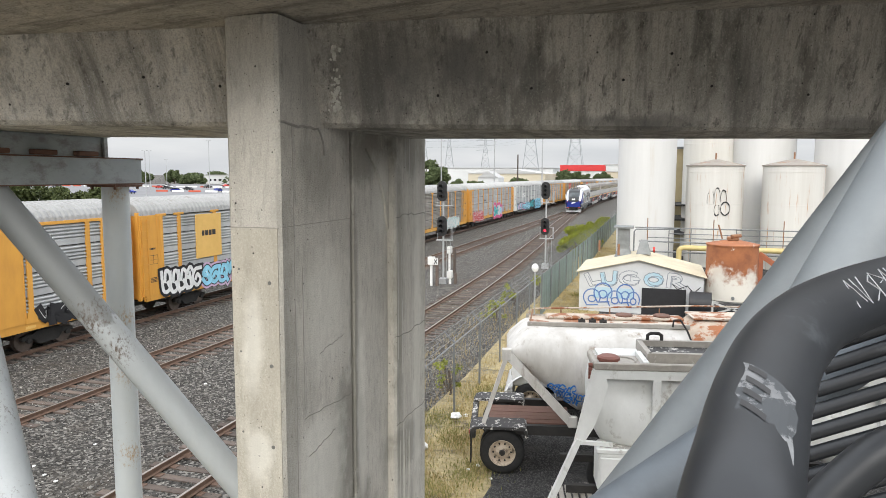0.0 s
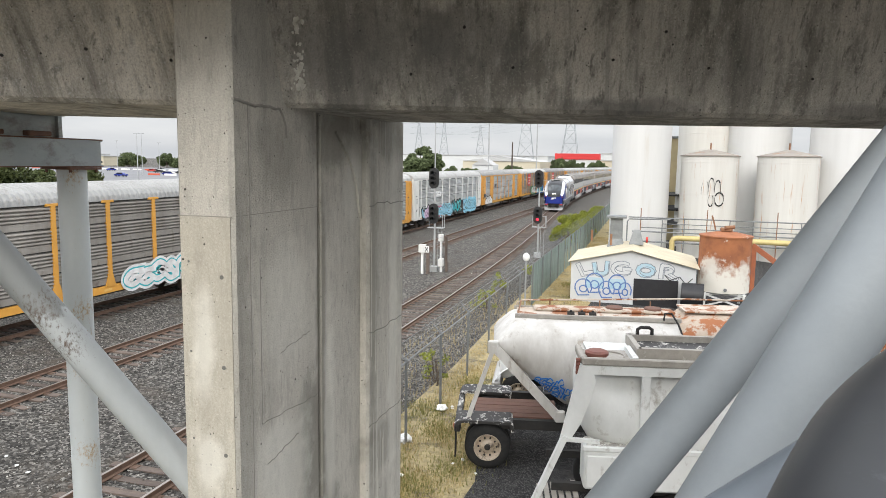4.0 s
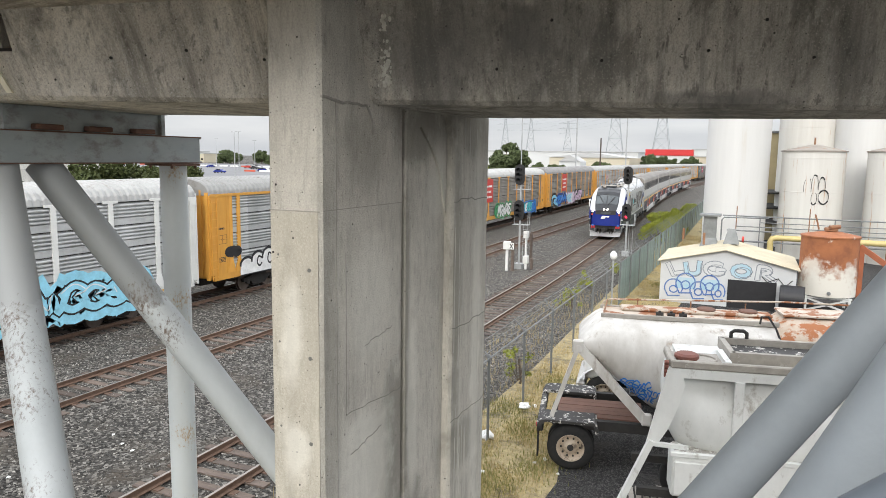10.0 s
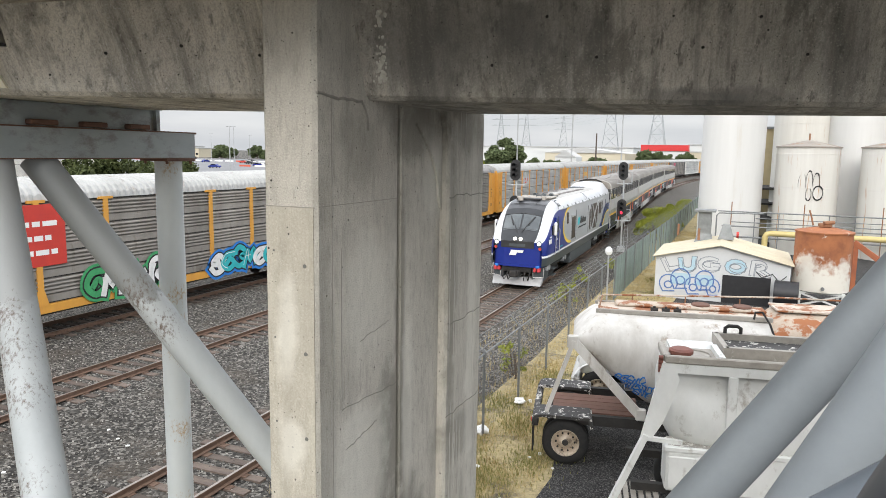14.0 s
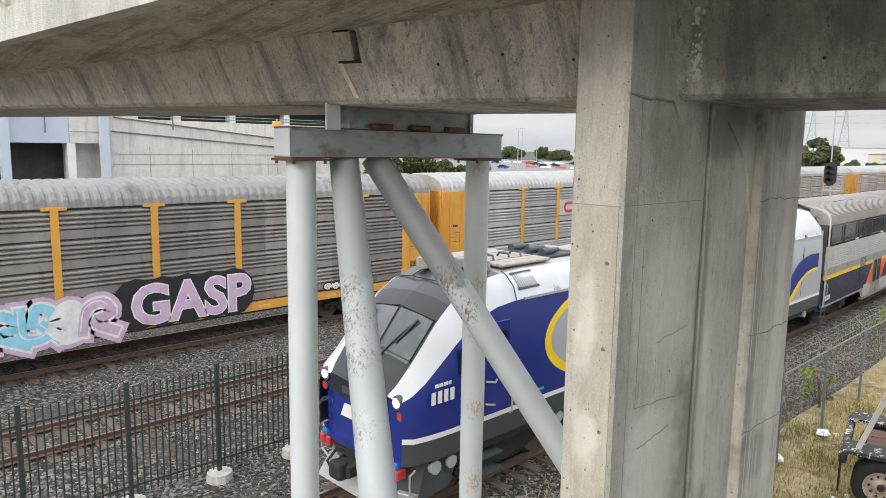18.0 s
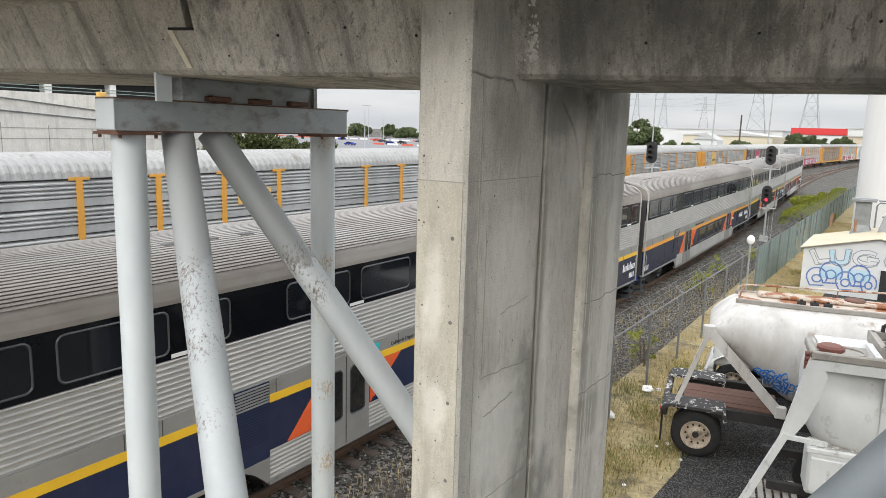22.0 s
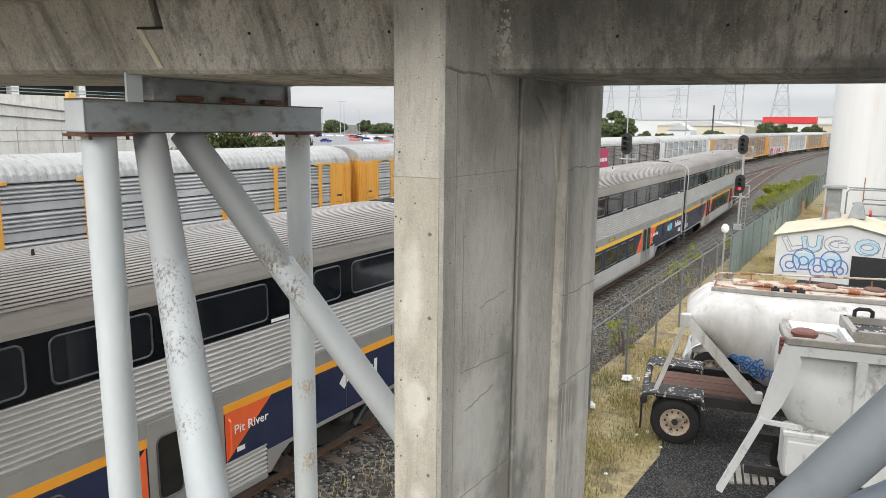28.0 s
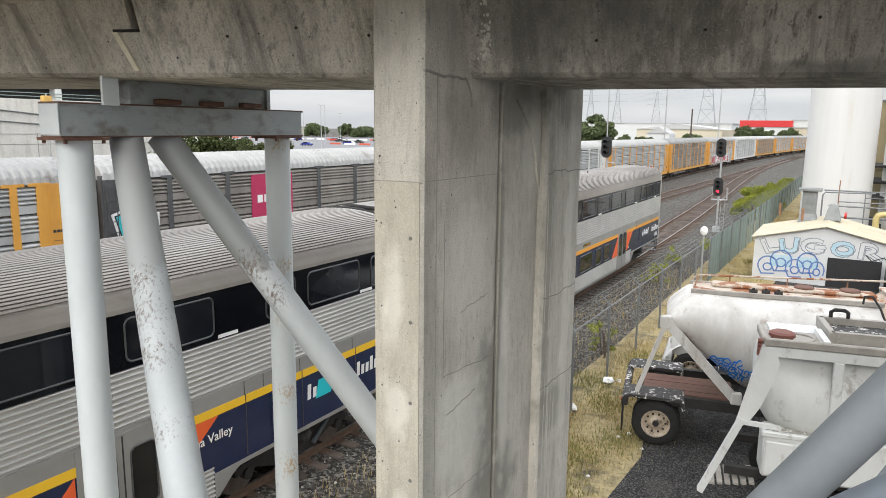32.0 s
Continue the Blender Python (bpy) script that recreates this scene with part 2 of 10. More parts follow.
# damp patches low on the pier; the same tone darkens its top and joints
DARK_PATCH, CHALK = (0.23, 0.218, 0.185), (0.74, 0.72, 0.645)
M_PIER = spotted(concrete("pier_concrete", (0.62, 0.59, 0.52), (0.53, 0.505, 0.445), (0.32, 0.30, 0.262), (3.0, 3.0, 0.5), s_at=0.62, fine=0.2, rough_=0.28), (
    ((-2.7, 7.3, 4.35), (0.6, 0.42, 0.75), DARK_PATCH, 0.75), ((-2.7, 7.42, 3.5), (0.6, 0.5, 0.5), DARK_PATCH, 0.8), ((-2.7, 6.75, 4.3), (0.6, 0.5, 0.6), CHALK, 0.55),
    ((-2.7, 6.8, 5.75), (0.6, 0.45, 0.6), CHALK, 0.35), ((-2.7, 6.2, 4.9), (0.3, 0.15, 2.2), DARK_PATCH, 0.35), ((-2.66, 7.75, 7.15), (0.5, 0.55, 0.35), DARK_PATCH, 0.75),
    ((-2.66, 8.1, 6.75), (0.5, 0.25, 0.45), CHALK, 0.4), ((-2.60, 8.8, 7.2), (0.5, 0.5, 0.3), DARK_PATCH, 0.6), ((-2.60, 8.7, 3.9), (0.4, 0.6, 0.3), DARK_PATCH, 0.5),
    ((-2.7, 6.7, 6.9), (0.4, 0.35, 0.35), DARK_PATCH, 0.4), ((-2.7, 7.44, 5.2), (0.5, 0.10, 1.6), DARK_PATCH, 0.7), ((-2.66, 8.42, 5.5), (0.5, 0.14, 2.2), DARK_PATCH, 0.6), ((-2.66, 7.6, 4.6), (0.5, 0.12, 1.2), CHALK, 0.5), ((-2.60, 9.0, 5.0), (0.4, 0.16, 2.4), CHALK, 0.45), ((-2.7, 6.45, 3.4), (0.6, 0.4, 0.5), CHALK, 0.5), ((-2.95, 6.1, 5.6), (0.2, 0.3, 0.5), CHALK, 0.4), ((-2.95, 6.1, 4.7), (0.2, 0.3, 0.4), CHALK, 0.45), ((-2.9, 6.1, 3.6), (0.2, 0.3, 0.5), CHALK, 0.4)))
# pier concrete again, with the front's warmer light put into the beige
M_LIT_FACE = spotted(concrete("warm_lit_concrete", (0.55, 0.515, 0.43), (0.46, 0.43, 0.36), (0.34, 0.31, 0.255), (3.0, 3.0, 0.35), s_at=0.60, fine=0.4, rough_=0.2, relief=0.12), (
    ((-2.95, 6.1, 5.6), (0.12, 0.3, 0.45), CHALK, 0.5), ((-2.95, 6.1, 4.7), (0.14, 0.3, 0.3), CHALK, 0.5), ((-2.9, 6.1, 3.6), (0.12, 0.3, 0.5), CHALK, 0.45)))
GRIME = (0.135, 0.13, 0.122)
M_GIRDER = spotted(concrete("girder_concrete", (0.60, 0.56, 0.49), (0.49, 0.458, 0.40), (0.19, 0.18, 0.157), (3.2, 0.3, 0.3), s_at=0.55, fine=0.5, rough_=0.75), (
    ((-2.2, 7.0, 7.75), (0.45, 3.0, 0.5), GRIME, 0.55), ((-1.35, 7.35, 7.9), (0.5, 3.0, 0.3), GRIME, 0.5),
    ((-0.32, 7.8, 7.39), (0.35, 5.0, 0.08), GRIME, 0.6), ((0.12, 7.9, 7.40), (0.3, 5.0, 0.10), GRIME, 0.55), ((-1.5, 7.2, 7.66), (0.18, 5.0, 0.5), GRIME, 0.35),
    ((-1.8, 7.1, 7.85), (0.4, 5.0, 0.5), GRIME, 0.3), ((0.75, 8.0, 7.75), (0.2, 5.0, 0.5), GRIME, 0.25), ((1.8, 8.2, 7.40), (0.5, 5.0, 0.08), GRIME, 0.5)))
M_GIRDER2 = concrete("streaked_girder_concrete", (0.78, 0.735, 0.65), (0.66, 0.62, 0.55), (0.18, 0.17, 0.15), (2.8, 0.25, 0.14), s_at=0.53, rough_=0.6)
M_GIRDER3 = concrete("pale_girder_concrete", (0.64, 0.60, 0.52), (0.55, 0.515, 0.445), (0.19, 0.175, 0.15), (3.2, 0.3, 0.2), s_at=0.58, fine=0.6, rough_=0.3)
M_PARAPET = concrete("brown_parapet_concrete", (0.42, 0.375, 0.32), (0.34, 0.30, 0.255), (0.22, 0.19, 0.16), (1.5, 1.5, 0.6), hole=False)
M_DECK = concrete("deck_concrete", (0.62, 0.57, 0.49), (0.50, 0.455, 0.395), (0.22, 0.20, 0.17), (0.6, 5, 1))
M_WALLC = concrete("ramp_wall_concrete", (0.66, 0.64, 0.58), (0.56, 0.54, 0.49), (0.36, 0.345, 0.32), (2, 2, 0.3), hole=False, fine=0.3, rough_=0.25)
M_STEEL = mat("blue_grey_steel_paint", (0.37, 0.405, 0.41), (0.31, 0.345, 0.35), 2.5, 0.5, bump=0.05, stain=(0.15, 0.125, 0.105), stain_scale=2.4, stain_at=0.50, soft=0.2, stretch=(1, 1, 1.8))
M_STEEL2 = mat("stair_steel_paint", (0.265, 0.29, 0.305), (0.225, 0.248, 0.262), 2.5, 0.5, bump=0.05, stain=(0.26, 0.13, 0.06), stain_scale=2.6, stain_at=0.73, soft=0.03)
M_PILE = mat("pale_blue_pile_paint", (0.60, 0.64, 0.65), (0.54, 0.58, 0.59), 2.0, 0.5, bump=0.06, stain=(0.42, 0.29, 0.14), stain_scale=2.2, stain_at=0.66, soft=0.06, stretch=(1, 1, 0.5))
def scuffed(name, spots, dark=(0.13, 0.10, 0.08), base=((0.60, 0.635, 0.645), (0.50, 0.54, 0.55)), old=None):
    """Pile paint with dense dark scuffs around some points."""
    m = mat(name, base[0], base[1], 2.0, 0.55, bump=0.08, stain=(0.16, 0.115, 0.085), stain_scale=5.0, stain_at=0.69, soft=0.04, stretch=(1, 1, 0.45))
    n, l = m.node_tree.nodes, m.node_tree.links
    b = n["Principled BSDF"]
    colour = b.inputs["Base Color"].links[0].from_socket
    tc = n.new("ShaderNodeTexCoord")
    mp = n.new("ShaderNodeMapping")
    mp.inputs["Scale"].default_value = (1, 1, 0.55)
    l.new(tc.outputs["Object"], mp.inputs["Vector"])
    if old:
        # the older grey coat above a ragged repaint line, with deck shade in its tone
        sp = n.new("ShaderNodeSeparateXYZ")
        l.new(tc.outputs["Object"], sp.inputs["Vector"])
        nz = n.new("ShaderNodeTexNoise")
        nz.inputs["Scale"].default_value, nz.inputs["Detail"].default_value = 5.0, 6.0
        l.new(tc.outputs["Object"], nz.inputs["Vector"])
        ma = n.new("ShaderNodeMath")
        ma.operation = "MULTIPLY_ADD"
        ma.inputs[1].default_value = 0.35
        l.new(nz.outputs["Fac"], ma.inputs[0])
        l.new(sp.outputs["Z"], ma.inputs[2])
        mo = n.new("ShaderNodeMapRange")
        mo.inputs["From Min"].default_value, mo.inputs["From Max"].default_value = old[0] + 0.16, old[0] + 0.20
        l.new(ma.outputs["Value"], mo.inputs["Value"])
        mk = n.new("ShaderNodeMixRGB")
        mk.inputs["Color2"].default_value = (*old[1], 1)
        l.new(mo.outputs["Result"], mk.inputs["Fac"])
        l.new(colour, mk.inputs["Color1"])
        colour = mk.outputs["Color"]
    no = n.new("ShaderNodeTexNoise")
    no.inputs["Scale"].default_value, no.inputs["Detail"].default_value, no.inputs["Roughness"].default_value = 34.0, 8.0, 0.75
    l.new(mp.outputs["Vector"], no.inputs["Vector"])
    for x, y, z, r in spots:
        di = n.new("ShaderNodeVectorMath")
        di.operation = "DISTANCE"
        di.inputs[1].default_value = (x, y, z)
        l.new(tc.outputs["Object"], di.inputs[0])
        mr = n.new("ShaderNodeMapRange")
        mr.inputs["From Min"].default_value, mr.inputs["From Max"].default_value = 0.15 * r, r
        mr.inputs["To Min"].default_value, mr.inputs["To Max"].default_value = 0.06, -0.16
        l.new(di.outputs["Value"], mr.inputs["Value"])
        ad = n.new("ShaderNodeMath")
        l.new(no.outputs["Fac"], ad.inputs[0])
        l.new(mr.outputs["Result"], ad.inputs[1])
        rp = n.new("ShaderNodeValToRGB")
        rp.color_ramp.elements[0].position, rp.color_ramp.elements[1].position = 0.50, 0.66
        l.new(ad.outputs["Value"], rp.inputs["Fac"])
        mx = n.new("ShaderNodeMixRGB")
        mx.inputs["Color2"].default_value = (*dark, 1)
        l.new(rp.outputs["Color"], mx.inputs["Fac"])
        l.new(colour, mx.inputs["Color1"])
        colour = mx.outputs["Color"]
    l.new(colour, b.inputs["Base Color"])
    return m


M_PILE_WORN = scuffed("scuffed_pile_paint", ((-5.1, 5.4, 5.62, 0.30), (-4.95, 5.35, 5.35, 0.35), (-4.76, 5.25, 5.05, 0.4), (-4.4, 5.05, 4.55, 0.3)), base=((0.44, 0.465, 0.47), (0.37, 0.395, 0.40)), old=(5.72, (0.33, 0.345, 0.345)))
M_PILE_RUST = scuffed("rust_run_pile_paint", ((-5.87, 7.95, 6.72, 0.22), (-5.86, 8.0, 5.25, 0.25), (-5.86, 8.0, 4.95, 0.2), (-5.86, 7.98, 4.6, 0.3), (-5.86, 8.0, 3.6, 0.3), (-5.86, 8.0, 2.6, 0.35)), (0.40, 0.27, 0.13), ((0.60, 0.64, 0.65), (0.54, 0.58, 0.59)))
M_BRACE_WORN = scuffed("scuffed_brace_paint", ((-5.22, 6.82, 5.52, 0.40), (-5.0, 6.92, 5.2, 0.3)), base=((0.46, 0.49, 0.50), (0.40, 0.43, 0.44)), old=(5.5, (0.27, 0.285, 0.285)))
M_RUSTY = mat("rusty_steel", (0.20, 0.10, 0.055), (0.30, 0.15, 0.075), 6.0, 0.8, bump=0.2, stain=(0.06, 0.04, 0.03), stain_scale=4, stain_at=0.58)
M_LOWRAIL = mat("lower_rail_paint", (0.125, 0.145, 0.163), (0.10, 0.115, 0.13), 6.0, 0.5, bump=0.05, stain=(0.30, 0.32, 0.33), stain_scale=7, stain_at=0.66, soft=0.05)
M_DARKSTEEL = mat("dark_rail_paint", (0.017, 0.019, 0.022), (0.026, 0.029, 0.033), 5.0, 0.42, stain=(0.07, 0.078, 0.085), stain_scale=7, stain_at=0.6, soft=0.1)
M_BALLAST = gravel("track_ballast", ((0.026, 0.024, 0.022), (0.082, 0.077, 0.069), (0.25, 0.235, 0.21)), 15.0, (0.085, 0.072, 0.058), 0.53)
M_ASPHALT = gravel("worn_asphalt", ((0.018, 0.018, 0.018), (0.040, 0.039, 0.038), (0.13, 0.125, 0.12)), 45.0, (0.10, 0.09, 0.08), 0.60, 0.35)
M_VERGE = mat("dry_grass_ground", (0.46, 0.38, 0.21), (0.26, 0.215, 0.125), 7.0, 0.95, bump=1.0, bscale=30, stain=(0.11, 0.095, 0.07), stain_scale=0.9, stain_at=0.53, spec=0.1)
M_RAIL = mat("rail_side_rust", (0.115, 0.068, 0.045), (0.16, 0.10, 0.07), 8.0, 0.75, bump=0.1)
M_RAILTOP = mat("rail_top_steel", (0.36, 0.33, 0.30), (0.26, 0.22, 0.19), 20.0, 0.38, 0.7)
M_TIE = mat("old_wood_tie", (0.135, 0.105, 0.085), (0.085, 0.065, 0.055), 14.0, 0.92, bump=0.5, bscale=25, stretch=(0.25, 1, 1), vary=0.35)
M_GALV = mat("galvanised_panel", (0.50, 0.51, 0.505), (0.39, 0.40, 0.395), 1.2, 0.45, 0.25, stain=(0.29, 0.265, 0.23), stain_scale=1.6, stain_at=0.58, stretch=(1, 1, 0.4), vary=0.12)
M_GALVDARK = mat("weathered_panel", (0.30, 0.28, 0.25), (0.22, 0.203, 0.18), 1.2, 0.6, 0.15, stain=(0.15, 0.12, 0.095), stain_scale=1.6, stain_at=0.55, stretch=(1, 1, 0.4), vary=0.15)
M_RACKROOF = mat("galvanised_roof", (0.33, 0.33, 0.32), (0.27, 0.27, 0.26), 0.9, 0.55, 0.1, stain=(0.20, 0.18, 0.16), stain_scale=1.2, stain_at=0.58, vary=0.28)
M_OLDROOF = mat("dull_galvanised_roof", (0.235, 0.23, 0.225), (0.19, 0.185, 0.18), 0.9, 0.55, 0.1, stain=(0.13, 0.12, 0.11), stain_scale=1.2, stain_at=0.55)
M_YELLOW = mat("railway_yellow", (0.66, 0.33, 0.055), (0.58, 0.28, 0.05), 2.0, 0.5, stain=(0.28, 0.14, 0.05), stain_scale=2.5, stain_at=0.66, stretch=(1, 1, 0.4), vary=0.06)
M_WHITEP = mat("dirty_white_paint", (0.72, 0.72, 0.69), (0.62, 0.62, 0.59), 2.0, 0.5, stain=(0.40, 0.35, 0.28), stain_scale=2.5, stain_at=0.66, stretch=(1, 1, 0.4))
M_DARKRACK = mat("dark_post_paint", (0.06, 0.062, 0.066), (0.09, 0.09, 0.09), 3.0, 0.55)
M_UNDER = mat("grime_and_slot_shade", (0.020, 0.019, 0.018), (0.034, 0.031, 0.028), 4.0, 0.85, bump=0.2)
M_WHEEL = mat("wheel_steel", (0.10, 0.075, 0.06), (0.15, 0.12, 0.10), 5.0, 0.6, 0.3)
M_REDSIGN = mat("red_sign", (0.55, 0.045, 0.03), (0.48, 0.04, 0.03), 2.0, 0.5)
M_MAGENTA = mat("magenta_sign", (0.45, 0.03, 0.10), (0.40, 0.03, 0.09), 2.0, 0.5)
M_INK = mat("black_ink", (0.02, 0.02, 0.022), (0.03, 0.03, 0.03), 2.0, 0.5)
M_PAPER = mat("white_marking", (0.80, 0.80, 0.78), (0.72, 0.72, 0.70), 2.0, 0.5)
M_TANSIGN = mat("tan_sign", (0.72, 0.45, 0.13), (0.66, 0.40, 0.11), 2.0, 0.5)
SPRAY = {}
for key, c in {"blue": (0.02, 0.20, 0.62), "teal": (0.03, 0.45, 0.48), "pink": (0.75, 0.12, 0.30), "red": (0.58, 0.05, 0.06),
               "white": (0.78, 0.78, 0.76), "black": (0.018, 0.018, 0.02), "violet": (0.20, 0.10, 0.45), "lilac": (0.62, 0.44, 0.60),
               "green": (0.05, 0.32, 0.12), "orange": (0.80, 0.30, 0.04), "cyan": (0.30, 0.66, 0.82), "navy": (0.02, 0.04, 0.25)}.items():
    SPRAY[key] = mat("spray_" + key, c, tuple(v * 0.75 for v in c), 3.0, 0.6)


# ---- mesh helpers ----
def thing(name, label, category, group="", m=None, kind=""):
    ob = new(name)
    ob.empty_display_size = 0.2
    if m is not None:
        ob.matrix_world = m
    return tagged(ob, label, category, group, kind)


MESHES = {}


def mesh_of(key, build):
    """The mesh that build makes, kept under key so that alike parts share it."""
    if key not in MESHES:
        bm, materials, smooth = build()
        me = bpy.data.meshes.new(key)
        bm.to_mesh(me)
        bm.free()
        for m in materials:
            me.materials.append(m)
        if smooth:
            me.shade_smooth()
        MESHES[key] = me
    return MESHES[key]


def part(name, bm, material, parent=None, label="", smooth=False, m=None, kind=""):
    me = bpy.data.meshes.new(name)
    bm.to_mesh(me)
    bm.free()
    me.materials.append(material)
    if smooth:
        me.shade_smooth()
        me.set_sharp_from_angle(angle=radians(38))
    ob = new(name, me)
    if parent is not None:
        ob.parent = parent
    if m is not None:
        ob.matrix_basis = m
    return tagged(ob, label, kind=kind)


def share(name, me, parent, m=None, label=""):
    ob = new(name, me)
    ob.parent = parent
    if m is not None:
        ob.matrix_basis = m
    return tagged(ob, label)


def setting(name, bm, material, label, category, smooth=False):
    return tagged(part(name, bm, material, None, "", smooth), label, category, kind="structure")


def B():
    return bmesh.new()


def box(bm, x0, x1, y0, y1, z0, z1, m=None):
    vs = [bm.verts.new((x, y, z)) for x in (x0, x1) for y in (y0, y1) for z in (z0, z1)]
    if m is not None:
        for v in vs:
            v.co = m @ v.co
    for f in ((0, 1, 3, 2), (4, 6, 7, 5), (0, 4, 5, 1), (2, 3, 7, 6), (0, 2, 6, 4), (1, 5, 7, 3)):
        bm.faces.new([vs[i] for i in f])
    return bm


def rbox(bm, x0, x1, y0, y1, z0, z1, r=0.02, seg=2):
    t = B()
    box(t, x0, x1, y0, y1, z0, z1)
    bmesh.ops.bevel(t, geom=t.edges[:], offset=r, segments=seg, affect="EDGES", profile=0.5)
    me = bpy.data.meshes.new("tmp")
    t.to_mesh(me)
    t.free()
    bm.from_mesh(me)
    bpy.data.meshes.remove(me)
    return bm


def prism(bm, poly, z0, z1):
    """An upright block over a plan polygon (counter-clockwise)."""
    lo = [bm.verts.new((x, y, z0)) for x, y in poly]
    hi = [bm.verts.new((x, y, z1)) for x, y in poly]
    k = len(poly)
    bm.faces.new(lo[::-1])
    bm.faces.new(hi)
    for i in range(k):
        bm.faces.new((lo[i], lo[(i + 1) % k], hi[(i + 1) % k], hi[i]))
    return bm


def loft(bm, rings, closed=True, caps=True):
    """Skin over rings of points, each with the same count."""
    vs = [[bm.verts.new(p) for p in ring] for ring in rings]
    k = len(vs[0])
    for a, b in zip(vs, vs[1:]):
        for i in range(k if closed else k - 1):
            j = (i + 1) % k
            bm.faces.new((a[i], a[j], b[j], b[i]))
    if caps and closed:
        bm.faces.new(vs[0][::-1])
        bm.faces.new(vs[-1])
    return bm


def circle(c, r, axis, k=16, ry=None):
    axis = Vector(axis).normalized()
    u = axis.cross(Vector((0, 0, 1)) if abs(axis.z) < 0.95 else Vector((0, 1, 0))).normalized()
    v = axis.cross(u)
    return [Vector(c) + u * (r * math.cos(2 * math.pi * i / k)) + v * ((ry or r) * math.sin(2 * math.pi * i / k)) for i in range(k)]


def rod(bm, p0, p1, r0, r1=None, k=12):
    p0, p1 = Vector(p0), Vector(p1)
    return loft(bm, [circle(p0, r0, p1 - p0, k), circle(p1, r0 if r1 is None else r1, p1 - p0, k)])


def pipe(bm, pts, r, k=10):
    """A tube along a line of points."""
    pts = [Vector(p) for p in pts]
    rings = []
    u = None
    for i, p in enumerate(pts):
        d = (pts[min(i + 1, len(pts) - 1)] - pts[max(i - 1, 0)]).normalized()
        if u is None:
            u = d.cross(Vector((0, 0, 1)) if abs(d.z) < 0.95 else Vector((0, 1, 0))).normalized()
        u = (u - d * u.dot(d)).normalized()
        v = d.cross(u)
        rings.append([p + u * (r * math.cos(2 * math.pi * j / k)) + v * (r * math.sin(2 * math.pi * j / k)) for j in range(k)])
    return loft(bm, rings)


def turned(bm, profile, k=24, c=(0, 0)):
    """A solid of revolution about z through c: profile of (radius, height)."""
    rings = [[(c[0] + r * math.cos(2 * math.pi * i / k), c[1] + r * math.sin(2 * math.pi * i / k), z) for i in range(k)] for r, z in profile]
    return loft(bm, rings)


def blob(bm, c, r, seed, sub=1, rough=0.3, squash=1.0):
    t = bmesh.ops.create_icosphere(bm, subdivisions=sub, radius=1.0)
    for v in t["verts"]:
        d = 1 + rough * noise.noise(v.co * 1.7 + Vector((seed * 3.1, seed * 1.7, seed)))
        v.co = Vector((v.co.x * r * d, v.co.y * r * d, v.co.z * r * d * squash)) + Vector(c)
    return bm


def sheet_mesh(name, verts, faces, material, smooth=False):
    me = bpy.data.meshes.new(name)
    me.from_pydata(verts, [], faces)
    me.materials.append(material)
    if smooth:
        me.shade_smooth()
    return me


def letters(text, size, extrude=0.004, bold=0.0):
    """A mesh of words in the built-in font, in the local XY plane, centred."""
    cu = bpy.data.curves.new("word", "FONT")
    cu.body, cu.size, cu.extrude, cu.align_x, cu.align_y = text, size, extrude, "CENTER", "CENTER"
    cu.resolution_u = 3
    cu.offset = bold
    ob = bpy.data.objects.new("word", cu)
    scene.collection.objects.link(ob)
    me = bpy.data.meshes.new_from_object(ob.evaluated_get(bpy.context.evaluated_depsgraph_get()))
    bpy.data.objects.remove(ob)
    bpy.data.curves.remove(cu)
    return me


def sign_words(name, text, size, material, parent, m, label="", bold=0.0):
    me = letters(text, size, bold=bold)
    me.materials.clear()
    me.materials.append(material)
    return share(name, me, parent, m, label)


# ---- ground ----
RAIL_TOP = 0.2


def curve_x(y, knots):
    """Smooth interpolation of a track's x along y."""
    if y <= knots[0][0]:
        return knots[0][1]
    for (y0, x0), (y1, x1) in zip(knots, knots[1:]):
        if y <= y1:
            s = (y - y0) / (y1 - y0)
            return x0 + (x1 - x0) * s
    return knots[-1][1]


NEAR_KNOTS = [(30, -10.1), (45, -10.35), (60, -10.9), (80, -12.0), (100, -13.2), (120, -14.2), (150, -15.0), (190, -14.6), (240, -12.6), (300, -8.5), (400, 2), (520, 20)]
MID_KNOTS = [(40, -17.4), (70, -17.2), (100, -16.6), (130, -16.0), (165, -15.3), (190, -14.6), (240, -12.6)]
FREIGHT_KNOTS = [(120, -23.6), (170, -22.9), (205, -21.4), (240, -18.8), (280, -15.2), (320, -11.0), (380, -3.8), (440, 4.2), (520, 16), (640, 36)]


def smooth_x(y, knots):
    return sum(curve_x(y + d, knots) for d in (-12, -8, -4, 0, 4, 8, 12)) / 7


def sheet(bm, x0, x1, y0, y1, z):
    bm.faces.new([bm.verts.new(p) for p in ((x0, y0, z), (x1, y0, z), (x1, y1, z), (x0, y1, z))])
    return bm


bm = B()
xs = [-3000, -600, -150, -60, -40] + [-32 + i for i in range(0, 28)] + [-4, 0, 30, 120, 600, 3000]
ys = [-1500, -200, -40] + [-20 + 4 * i for i in range(0, 40)] + [150, 200, 300, 500, 900, 3500]
grid = {}
